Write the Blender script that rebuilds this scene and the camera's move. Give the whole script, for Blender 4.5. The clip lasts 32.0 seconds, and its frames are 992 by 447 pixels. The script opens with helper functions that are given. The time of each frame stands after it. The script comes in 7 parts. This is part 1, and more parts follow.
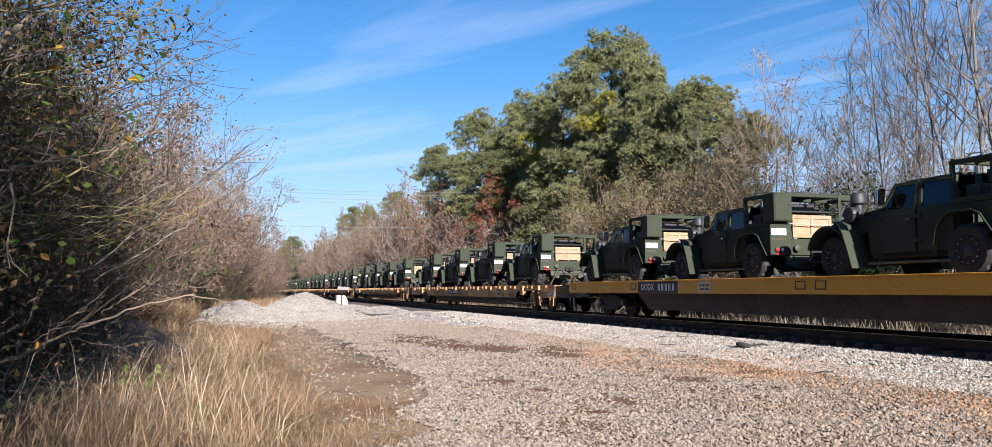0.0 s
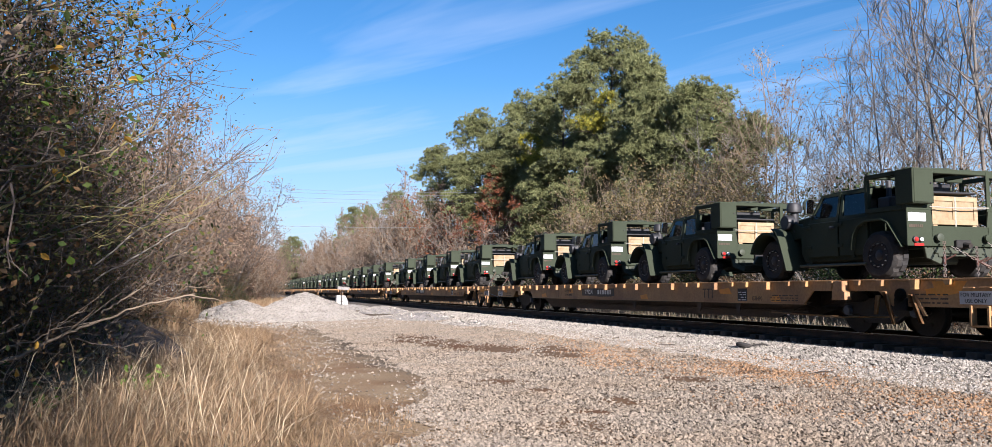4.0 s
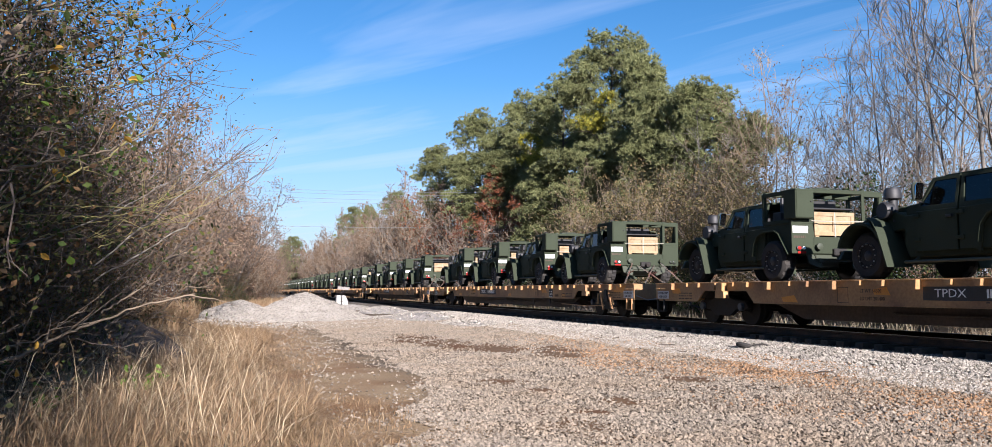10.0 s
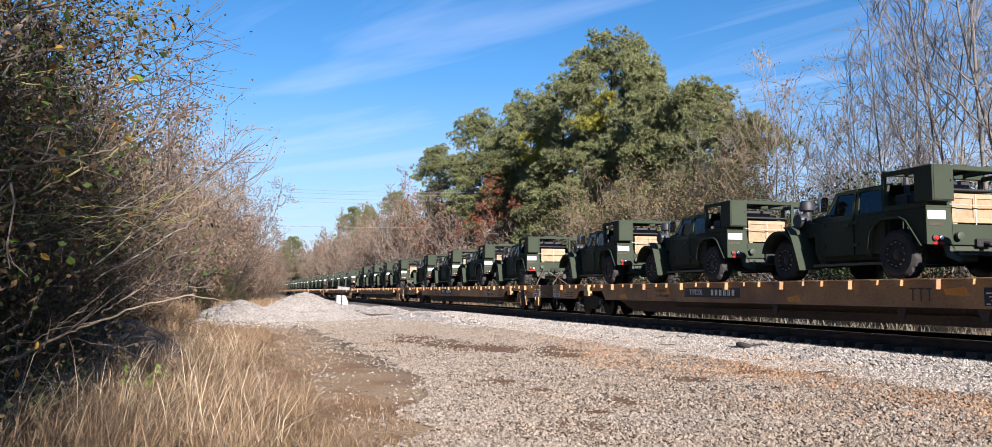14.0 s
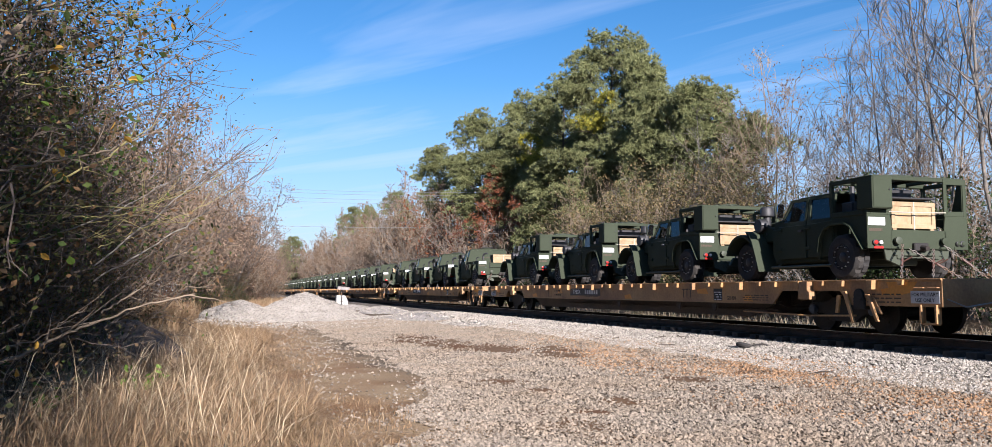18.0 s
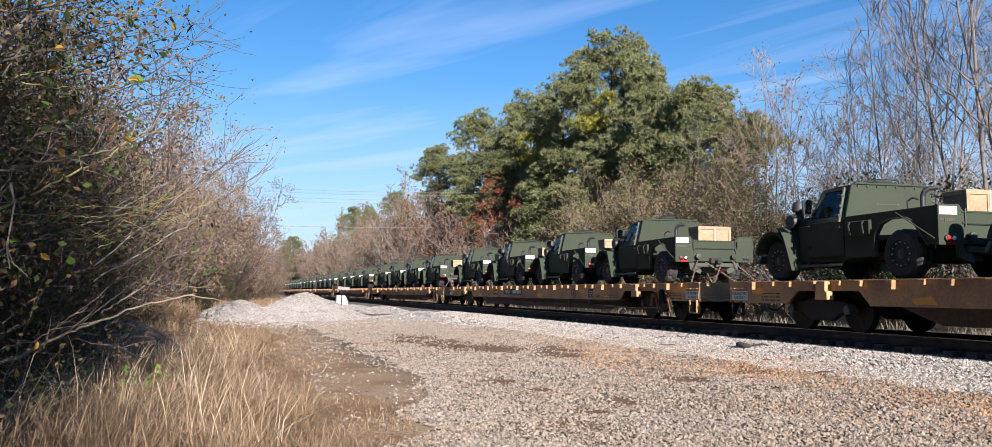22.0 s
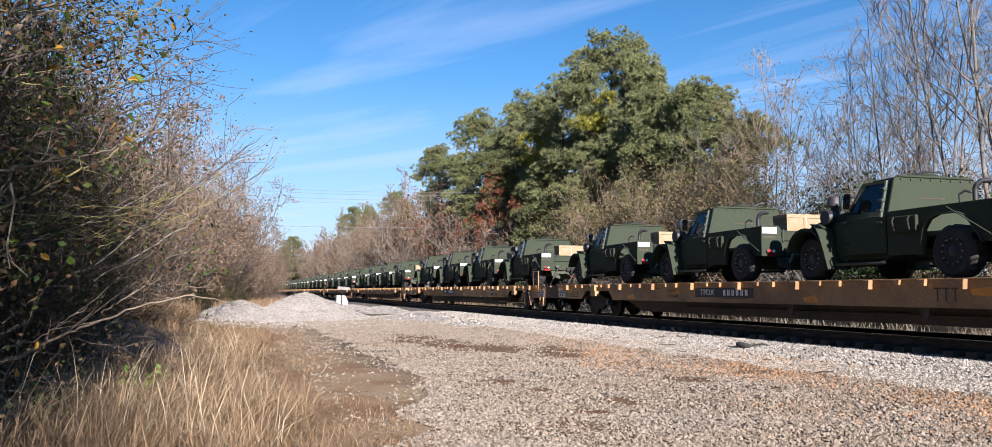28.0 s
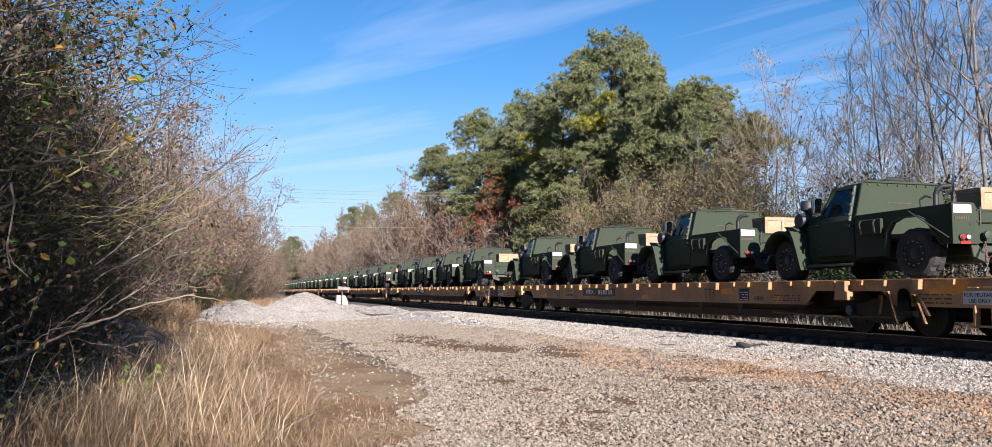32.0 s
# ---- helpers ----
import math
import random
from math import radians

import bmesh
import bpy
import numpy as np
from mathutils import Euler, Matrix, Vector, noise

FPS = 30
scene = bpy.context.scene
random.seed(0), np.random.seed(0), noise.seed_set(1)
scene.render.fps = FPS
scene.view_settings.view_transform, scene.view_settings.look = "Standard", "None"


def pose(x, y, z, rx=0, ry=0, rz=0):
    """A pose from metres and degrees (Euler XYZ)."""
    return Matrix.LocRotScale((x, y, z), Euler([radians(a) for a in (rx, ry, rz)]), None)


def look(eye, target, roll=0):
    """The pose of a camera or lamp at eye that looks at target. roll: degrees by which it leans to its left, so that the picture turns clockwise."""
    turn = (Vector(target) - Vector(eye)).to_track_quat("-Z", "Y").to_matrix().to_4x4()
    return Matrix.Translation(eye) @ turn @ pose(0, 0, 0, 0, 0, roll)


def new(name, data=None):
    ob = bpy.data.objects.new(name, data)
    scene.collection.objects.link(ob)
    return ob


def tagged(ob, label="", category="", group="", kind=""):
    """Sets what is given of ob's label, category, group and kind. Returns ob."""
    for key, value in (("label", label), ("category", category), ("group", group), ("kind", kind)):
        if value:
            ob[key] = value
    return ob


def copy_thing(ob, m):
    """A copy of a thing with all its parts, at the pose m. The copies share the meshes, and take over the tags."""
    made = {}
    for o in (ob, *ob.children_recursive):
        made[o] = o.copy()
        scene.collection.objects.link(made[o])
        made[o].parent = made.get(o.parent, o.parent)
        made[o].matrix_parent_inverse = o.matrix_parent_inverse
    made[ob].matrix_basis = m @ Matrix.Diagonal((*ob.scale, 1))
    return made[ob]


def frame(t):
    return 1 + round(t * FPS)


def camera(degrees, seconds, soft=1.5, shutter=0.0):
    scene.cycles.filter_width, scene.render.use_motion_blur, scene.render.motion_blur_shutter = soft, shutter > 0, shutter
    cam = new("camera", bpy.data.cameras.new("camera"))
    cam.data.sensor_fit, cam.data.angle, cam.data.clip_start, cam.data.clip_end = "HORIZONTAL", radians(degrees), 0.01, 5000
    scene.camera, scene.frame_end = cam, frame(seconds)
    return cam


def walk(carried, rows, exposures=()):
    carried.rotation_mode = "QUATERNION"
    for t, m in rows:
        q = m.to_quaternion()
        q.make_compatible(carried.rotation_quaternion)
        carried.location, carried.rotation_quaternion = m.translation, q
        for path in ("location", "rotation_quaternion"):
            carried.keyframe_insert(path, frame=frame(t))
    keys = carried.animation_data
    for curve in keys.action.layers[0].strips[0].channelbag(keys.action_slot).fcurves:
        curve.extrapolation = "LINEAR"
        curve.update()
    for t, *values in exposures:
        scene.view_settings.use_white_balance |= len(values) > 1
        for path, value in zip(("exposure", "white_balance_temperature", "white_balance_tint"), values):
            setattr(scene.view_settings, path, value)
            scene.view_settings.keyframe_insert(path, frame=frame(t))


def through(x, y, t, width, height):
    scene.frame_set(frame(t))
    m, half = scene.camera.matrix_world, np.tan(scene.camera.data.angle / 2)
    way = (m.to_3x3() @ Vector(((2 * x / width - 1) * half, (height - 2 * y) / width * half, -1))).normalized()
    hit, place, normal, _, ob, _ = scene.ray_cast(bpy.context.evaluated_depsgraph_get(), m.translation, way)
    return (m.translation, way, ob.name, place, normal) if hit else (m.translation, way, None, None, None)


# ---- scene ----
# plan: y runs along the track away from the camera, x to the right of it, z up
XC = 13.15          # middle of the track
RAIL = 0.69         # top of the rails
DECK = 1.76         # top of the flatcar decks
PITCH = 28.3        # one coupled flatcar to the next
SUN_EL, SUN_AZ = radians(22), radians(-0.4)
cam = camera(61.04, 32.0, soft=0.4)
CAM_POSE = pose(0, 0, 1.55, 94.557, 0, -17.29)
walk(cam, [(0, CAM_POSE), (32, CAM_POSE)], exposures=[(0, 1.44, 5900, 19), (32, 1.44, 5900, 19)])

# ---- light ----
sun_dir = Vector((math.sin(SUN_AZ) * math.cos(SUN_EL), -math.cos(SUN_AZ) * math.cos(SUN_EL), math.sin(SUN_EL)))
sun = new("sun", bpy.data.lights.new("sun", "SUN"))
sun.data.energy, sun.data.angle, sun.data.color = 5.0, radians(0.53), (1.0, 0.92, 0.79)
sun.matrix_world = look(sun_dir * 50, (0, 0, 0))


def make_sky():
    world = bpy.data.worlds.new("sky")
    world.use_nodes = True
    scene.world = world
    nt = world.node_tree
    nt.nodes.clear()
    n = nt.nodes.new
    sky = n("ShaderNodeTexSky")
    sky.sky_type, sky.sun_disc = "NISHITA", False
    sky.sun_elevation, sky.sun_rotation = SUN_EL, math.atan2(sun_dir.x, sun_dir.y)
    sky.air_density, sky.dust_density, sky.ozone_density = 1.0, 0.05, 2.0
    co = n("ShaderNodeTexCoord")
    sep = n("ShaderNodeSeparateXYZ")
    nt.links.new(co.outputs["Generated"], sep.inputs[0])
    up = n("ShaderNodeMath")
    up.operation, up.inputs[1].default_value = "MAXIMUM", 0.03
    nt.links.new(sep.outputs["Z"], up.inputs[0])
    plane = []
    for axis in "XY":
        d = n("ShaderNodeMath")
        d.operation = "DIVIDE"
        nt.links.new(sep.outputs[axis], d.inputs[0])
        nt.links.new(up.outputs[0], d.inputs[1])
        plane.append(d)
    com = n("ShaderNodeCombineXYZ")
    nt.links.new(plane[0].outputs[0], com.inputs[0])
    nt.links.new(plane[1].outputs[0], com.inputs[1])
    # thin streaky cirrus on a high flat layer
    turn = n("ShaderNodeMapping")
    turn.inputs["Rotation"].default_value = (0, 0, CIRRUS_TURN)
    turn.inputs["Location"].default_value = CIRRUS_SHIFT
    turn.vector_type = "TEXTURE"
    turn.inputs["Scale"].default_value = (5.0, 0.8, 1)
    nt.links.new(com.outputs[0], turn.inputs[0])
    warp = n("ShaderNodeTexNoise")
    warp.inputs["Scale"].default_value, warp.inputs["Detail"].default_value = 0.9, 6
    warp.inputs["Roughness"].default_value, warp.inputs["Distortion"].default_value = 0.55, 0.5
    nt.links.new(turn.outputs[0], warp.inputs["Vector"])
    ramp = n("ShaderNodeValToRGB")
    ramp.color_ramp.elements[0].position, ramp.color_ramp.elements[1].position = 0.51, 0.80
    ramp.color_ramp.elements[0].color, ramp.color_ramp.elements[1].color = (0, 0, 0, 1), (0.75, 0.75, 0.75, 1)
    nt.links.new(warp.outputs["Fac"], ramp.inputs[0])
    mix = n("ShaderNodeMix")
    mix.data_type = "RGBA"
    nt.links.new(ramp.outputs[0], mix.inputs[0])
    deep = n("ShaderNodeHueSaturation")
    deep.inputs["Saturation"].default_value = 1.36
    nt.links.new(sky.outputs[0], deep.inputs["Color"])
    # pale blue haze low over the horizon
    low = n("ShaderNodeMapRange")
    low.inputs[1].default_value, low.inputs[2].default_value = 0.02, 0.24
    low.inputs[3].default_value, low.inputs[4].default_value = 0.75, 0.0
    nt.links.new(sep.outputs["Z"], low.inputs[0])
    haze = n("ShaderNodeMix")
    haze.data_type = "RGBA"
    haze.inputs[7].default_value = (3.2, 4.3, 5.9, 1)
    nt.links.new(low.outputs[0], haze.inputs[0])
    nt.links.new(deep.outputs[0], haze.inputs[6])
    nt.links.new(haze.outputs[2], mix.inputs[6])
    mix.inputs[7].default_value = (5.6, 6.6, 8.0, 1)
    bg = n("ShaderNodeBackground")
    bg.inputs["Strength"].default_value = SKY_STRENGTH
    out = n("ShaderNodeOutputWorld")
    nt.links.new(mix.outputs[2], bg.inputs[0])
    nt.links.new(bg.outputs[0], out.inputs[0])


SKY_STRENGTH = 0.05
CIRRUS_TURN, CIRRUS_SHIFT = radians(-61), (0.13, 0.77, 0.0)
make_sky()

# ---- materials ----


def material(name, colour, rough=0.7, metal=0.0, grain=30.0, stain=2.0, vary=0.25, tint=None, bump=0.15, spec=0.5, island=0.0, each=0.0, coord="Object"):
    """A surface with fine grain and large stains; tint is the colour of the stains."""
    m = bpy.data.materials.new(name)
    m.use_nodes = True
    nt = m.node_tree
    n = nt.nodes.new
    bsdf = nt.nodes["Principled BSDF"]
    co = n("ShaderNodeTexCoord")
    fine, big = n("ShaderNodeTexNoise"), n("ShaderNodeTexNoise")
    fine.inputs["Scale"].default_value, fine.inputs["Detail"].default_value = grain, 4
    big.inputs["Scale"].default_value, big.inputs["Detail"].default_value = stain, 5
    for t in (fine, big):
        nt.links.new(co.outputs[coord], t.inputs["Vector"])
    base = n("ShaderNodeMix")
    base.data_type = "RGBA"
    c2 = tint or tuple(c * (1 - vary) for c in colour)
    base.inputs[6].default_value, base.inputs[7].default_value = (*colour, 1), (*c2, 1)
    r = n("ShaderNodeMapRange")
    r.inputs[1].default_value, r.inputs[2].default_value = 0.42, 0.72
    nt.links.new(big.outputs["Fac"], r.inputs[0])
    nt.links.new(r.outputs[0], base.inputs[0])
    hsv = n("ShaderNodeHueSaturation")
    val = n("ShaderNodeMapRange")
    val.inputs[1].default_value, val.inputs[2].default_value = 0.3, 0.7
    val.inputs[3].default_value, val.inputs[4].default_value = 1 - vary, 1 + vary
    nt.links.new(fine.outputs["Fac"], val.inputs[0])
    source = val.outputs[0]
    if island or each:
        geo = n("ShaderNodeNewGeometry") if island else n("ShaderNodeObjectInfo")
        k = island or each
        mr = n("ShaderNodeMapRange")
        mr.inputs[3].default_value, mr.inputs[4].default_value = 1 - k, 1 + k
        nt.links.new(geo.outputs["Random Per Island" if island else "Random"], mr.inputs[0])
        mul = n("ShaderNodeMath")
        mul.operation = "MULTIPLY"
        nt.links.new(source, mul.inputs[0])
        nt.links.new(mr.outputs[0], mul.inputs[1])
        source = mul.outputs[0]
    nt.links.new(source, hsv.inputs["Value"])
    nt.links.new(base.outputs[2], hsv.inputs["Color"])
    nt.links.new(hsv.outputs[0], bsdf.inputs["Base Color"])
    bsdf.inputs["Metallic"].default_value = metal
    bsdf.inputs["Specular IOR Level"].default_value = spec
    rr = n("ShaderNodeMapRange")
    rr.inputs[3].default_value, rr.inputs[4].default_value = max(0.02, rough - 0.12), min(1, rough + 0.12)
    nt.links.new(big.outputs["Fac"], rr.inputs[0])
    nt.links.new(rr.outputs[0], bsdf.inputs["Roughness"])
    if bump:
        b = n("ShaderNodeBump")
        b.inputs["Strength"].default_value, b.inputs["Distance"].default_value = bump, 0.02
        nt.links.new(fine.outputs["Fac"], b.inputs["Height"])
        nt.links.new(b.outputs[0], bsdf.inputs["Normal"])
    return m


def leafy(name, colours, rough=0.6, through=0.3):
    """Leaves, needles or dry blades: every piece takes its own shade; a little light comes through."""
    m = bpy.data.materials.new(name)
    m.use_nodes = True
    nt = m.node_tree
    n = nt.nodes.new
    geo = n("ShaderNodeNewGeometry")
    ramp = n("ShaderNodeValToRGB")
    while len(ramp.color_ramp.elements) < len(colours):
        ramp.color_ramp.elements.new(0.5)
    for i, (e, c) in enumerate(zip(ramp.color_ramp.elements, colours)):
        e.position, e.color = i / max(1, len(colours) - 1), (*c, 1)
    nt.links.new(geo.outputs["Random Per Island"], ramp.inputs[0])
    co, big = n("ShaderNodeTexCoord"), n("ShaderNodeTexNoise")
    big.inputs["Scale"].default_value = 0.6
    nt.links.new(co.outputs["Object"], big.inputs["Vector"])
    hsv = n("ShaderNodeHueSaturation")
    mr = n("ShaderNodeMapRange")
    mr.inputs[1].default_value, mr.inputs[2].default_value = 0.3, 0.7
    mr.inputs[3].default_value, mr.inputs[4].default_value = 0.75, 1.25
    nt.links.new(big.outputs["Fac"], mr.inputs[0])
    nt.links.new(mr.outputs[0], hsv.inputs["Value"])
    nt.links.new(ramp.outputs[0], hsv.inputs["Color"])
    bsdf = nt.nodes["Principled BSDF"]
    bsdf.inputs["Roughness"].default_value = max(rough, 0.7)
    bsdf.inputs["Specular IOR Level"].default_value = 0.12
    nt.links.new(hsv.outputs[0], bsdf.inputs["Base Color"])
    tr = n("ShaderNodeBsdfTranslucent")
    nt.links.new(hsv.outputs[0], tr.inputs[0])
    mix = n("ShaderNodeMixShader")
    mix.inputs[0].default_value = through * 0.5
    nt.links.new(bsdf.outputs[0], mix.inputs[1])
    nt.links.new(tr.outputs[0], mix.inputs[2])
    nt.links.new(mix.outputs[0], nt.nodes["Material Output"].inputs[0])
    return m


GREEN = material("olive_paint", (0.0365, 0.0449, 0.029), 0.72, grain=60, stain=1.2, vary=0.10, bump=0.04, each=0.06, spec=0.10)
GREEN_DARK = material("dark_olive_paint", (0.0363, 0.0436, 0.0264), 0.6, grain=60, stain=1.5, vary=0.12, bump=0.04)
BLACK = material("black_plastic", (0.018, 0.018, 0.02), 0.55, grain=40, vary=0.2, bump=0.05)
RUBBER = material("tyre_rubber", (0.017, 0.016, 0.016), 0.85, grain=50, stain=4, vary=0.25, tint=(0.038, 0.033, 0.028), bump=0.2)
STEEL = material("bare_steel", (0.42, 0.41, 0.39), 0.38, metal=0.9, grain=50, vary=0.15, bump=0.03)
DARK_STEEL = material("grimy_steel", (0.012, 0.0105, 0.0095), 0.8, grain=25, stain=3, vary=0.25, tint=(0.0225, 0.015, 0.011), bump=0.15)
CHAIN = material("tie_down_chain", (0.22, 0.20, 0.18), 0.55, metal=0.6, grain=60, vary=0.25, tint=(0.20, 0.11, 0.06), bump=0.1)
PINE_BOARD = material("fresh_pine_board", (0.278, 0.203, 0.117), 0.7, grain=14, stain=5, vary=0.12, tint=(0.233, 0.154, 0.0769), bump=0.08, each=0.10)
PLACARD = material("white_placard", (0.488, 0.494, 0.5), 0.4, vary=0.03, bump=0.0)
WEB = material("pale_strap_webbing", (0.298, 0.278, 0.23), 0.8, vary=0.1, bump=0.1)
RED_LENS = material("red_lens", (0.32, 0.02, 0.015), 0.2, vary=0.1, bump=0.0)
CLEAR_LENS = material("clear_lens", (0.8, 0.8, 0.78), 0.12, vary=0.05, bump=0.0)
AMBER_LENS = material("amber_lens", (0.75, 0.22, 0.02), 0.25, vary=0.05, bump=0.0)
CAR_YELLOW = material("weathered_yellow_car_paint", (0.382, 0.212, 0.0826), 0.65, grain=18, stain=0.9, vary=0.16, tint=(0.196, 0.103, 0.0516), bump=0.12, each=0.08)
CAR_FRESH = material("fresh_yellow_patch_paint", (0.60, 0.25, 0.03), 0.55, grain=18, stain=1.4, vary=0.10, tint=(0.52, 0.20, 0.02), bump=0.08)
CAR_BRIGHT = material("bright_yellow_car_paint", (0.66, 0.32, 0.015), 0.5, grain=18, stain=0.8, vary=0.08, tint=(0.62, 0.28, 0.015), bump=0.06)
CAR_UNDER = material("brown_underframe_paint", (0.055, 0.034, 0.023), 0.8, grain=15, stain=1.0, vary=0.25, tint=(0.035, 0.028, 0.025), bump=0.15)
DECK_PLANK = material("worn_deck_planks", (0.13, 0.10, 0.075), 0.85, grain=12, stain=2, vary=0.3, bump=0.25)
STENCIL_BLACK = material("black_stencil_panel", (0.015, 0.016, 0.018), 0.6, vary=0.15, bump=0.02)
STENCIL_WHITE = material("white_stencil_paint", (0.75, 0.75, 0.72), 0.6, vary=0.1, bump=0.0)
STENCIL_DARK = material("dark_stencil_paint", (0.06, 0.04, 0.025), 0.7, vary=0.15, bump=0.0)
RAIL_STEEL = material("rusty_rail_steel", (0.075, 0.042, 0.027), 0.75, grain=30, stain=3, vary=0.2, tint=(0.04, 0.028, 0.022), bump=0.1)
RAIL_HEAD = material("polished_rail_head", (0.5, 0.49, 0.47), 0.3, metal=1.0, grain=60, vary=0.1, bump=0.02)
TIE_WOOD = material("creosoted_tie_wood", (0.055, 0.042, 0.034), 0.9, grain=14, stain=2, vary=0.3, tint=(0.10, 0.085, 0.07), bump=0.3, each=0.2)
PINE_BARK = material("pine_bark", (0.0825, 0.0638, 0.0488), 0.95, grain=9, stain=1.5, vary=0.35, bump=0.5)
GREY_BARK = material("grey_bare_bark", (0.162, 0.143, 0.123), 0.95, grain=9, stain=1.2, vary=0.3, bump=0.4)
TAN_BARK = material("pale_tan_twigs", (0.19, 0.145, 0.101), 0.9, grain=9, stain=1.0, vary=0.25, bump=0.3)
DARK_BARK = material("dark_thicket_twigs", (0.0761, 0.0585, 0.0456), 0.95, grain=9, stain=1.0, vary=0.3, bump=0.3)
OLIVE_TWIG = material("yellow_green_saplings", (0.196, 0.168, 0.0608), 0.7, grain=9, stain=1.0, vary=0.2, bump=0.1)
NEEDLES = leafy("pine_needles", [(0.101, 0.117, 0.049), (0.155, 0.163, 0.0716), (0.12, 0.132, 0.0548), (0.2, 0.201, 0.0927)], 0.5, 0.25)
NEEDLES_YELLOW = leafy("yellowing_pine_needles", [(0.36, 0.31, 0.04), (0.30, 0.27, 0.04), (0.204, 0.187, 0.0298), (0.145, 0.153, 0.0298), (0.102, 0.128, 0.0255)], 0.55, 0.3)
CEDAR = leafy("dark_evergreen_leaves", [(0.024, 0.0416, 0.0144), (0.036, 0.056, 0.0176), (0.052, 0.068, 0.024)], 0.45, 0.2)
DRY_LEAF = leafy("dry_brown_leaves", [(0.11, 0.0578, 0.0289), (0.139, 0.0838, 0.0462), (0.0809, 0.0491, 0.0289), (0.15, 0.0986, 0.0636)], 0.7, 0.3)
RED_LEAF = leafy("russet_leaves", [(0.152, 0.046, 0.0244), (0.184, 0.0704, 0.0325), (0.119, 0.0433, 0.0271)], 0.7, 0.3)
TAN_LEAF = leafy("pinkish_tan_seed_heads", [(0.179, 0.126, 0.087), (0.211, 0.152, 0.111), (0.142, 0.095, 0.0632)], 0.8, 0.3)
YELLOW_LEAF = leafy("yellow_orange_leaves", [(0.378, 0.176, 0.0252), (0.347, 0.107, 0.0252), (0.328, 0.227, 0.0378), (0.189, 0.063, 0.0252)], 0.6, 0.35)
VINE_LEAF = leafy("glossy_vine_leaves", [(0.10, 0.06, 0.03), (0.15, 0.09, 0.045), (0.0252, 0.0396, 0.013), (0.0396, 0.0612, 0.018), (0.0648, 0.0864, 0.0216), (0.072, 0.054, 0.0216)], 0.4, 0.25)
THICKET_LEAF = leafy("brown_thicket_leaves", [(0.075, 0.0488, 0.0263), (0.105, 0.0675, 0.0375), (0.0375, 0.045, 0.0188), (0.15, 0.0975, 0.0525)], 0.6, 0.25)
OLIVE_LEAF = leafy("olive_and_tan_leaves", [(0.123, 0.103, 0.041), (0.174, 0.123, 0.0615), (0.0717, 0.082, 0.0307), (0.215, 0.154, 0.0871)], 0.6, 0.3)
FRESH_LEAF = leafy("fresh_green_leaves", [(0.0806, 0.149, 0.0248), (0.112, 0.186, 0.031), (0.136, 0.198, 0.0496)], 0.45, 0.35)
STRAW = leafy("dry_straw_grass", [(0.27, 0.185, 0.104), (0.2, 0.125, 0.069), (0.345, 0.257, 0.157), (0.119, 0.0721, 0.0408), (0.301, 0.207, 0.119)], 0.7, 0.25)
STRAW_PALE = leafy("bleached_straw", [(0.40, 0.31, 0.20), (0.48, 0.39, 0.26), (0.30, 0.21, 0.13)], 0.7, 0.25)
STRAW_GREY = leafy("grey_dead_grass", [(0.202, 0.168, 0.118), (0.157, 0.123, 0.0842), (0.258, 0.218, 0.157), (0.0901, 0.0952, 0.0449)], 0.75, 0.25)

# ---- helpers for building ----


def smooth(me, angle=35):
    me.shade_smooth()
    me.set_sharp_from_angle(angle=radians(angle))


def mesh_of(name, bm, mat, angle=35):
    me = bpy.data.meshes.new(name)
    bm.to_mesh(me)
    bm.free()
    me.materials.append(mat)
    smooth(me, angle)
    return me


def part(name, bm, mat, parent, label="", angle=35):
    """Links a bmesh as one mesh object under a thing or a part."""
    ob = new(name, mesh_of(name, bm, mat, angle))
    ob.parent = parent
    return tagged(ob, label)


def joined(root, pick, name, label="", plain=False):
    """Joins the picked parts of a thing (and what hangs on them), one mesh for each material."""
    parts = [o for o in root.children_recursive if o.type == "MESH" and pick(o)]
    bms = {}
    for o in parts:
        m, up = o.matrix_basis.copy(), o.parent
        while up != root:
            m, up = up.matrix_basis @ m, up.parent
        me = o.data.copy()
        me.transform(m)
        mat = o.data.materials[0]
        if plain and mat not in (GLASS, BLACK, CAR_YELLOW, CAR_BRIGHT, CAR_UNDER, DARK_STEEL):
            mat = GREEN
        bms.setdefault(mat, bmesh.new()).from_mesh(me)
        bpy.data.meshes.remove(me)
    for o in parts:
        for c in o.children:
            if c not in parts:
                raise ValueError(c.name)
    for o in parts:
        bpy.data.objects.remove(o)
    for mat, bm in bms.items():
        part(name, bm, mat, root, label)


def fused(root, name):
    """Makes one mesh of all of a thing's parts, each keeping its material."""
    bm, mats = bmesh.new(), []
    parts = [o for o in root.children_recursive if o.type == "MESH"]
    for o in parts:
        m, up = o.matrix_basis.copy(), o.parent
        while up != root:
            m, up = up.matrix_basis @ m, up.parent
        me = o.data.copy()
        me.transform(m)
        mat = o.data.materials[0]
        if mat not in mats:
            mats.append(mat)
        for p in me.polygons:
            p.material_index = mats.index(mat)
        bm.from_mesh(me)
        bpy.data.meshes.remove(me)
    for o in parts:
        bpy.data.objects.remove(o)
    ob = part(name, bm, mats[0], root)
    for mat in mats[1:]:
        ob.data.materials.append(mat)
    tagged(ob, kind="stuff")


def thing(name, label, category, group="", kind=""):
    return tagged(new(name), label, category, group, kind)


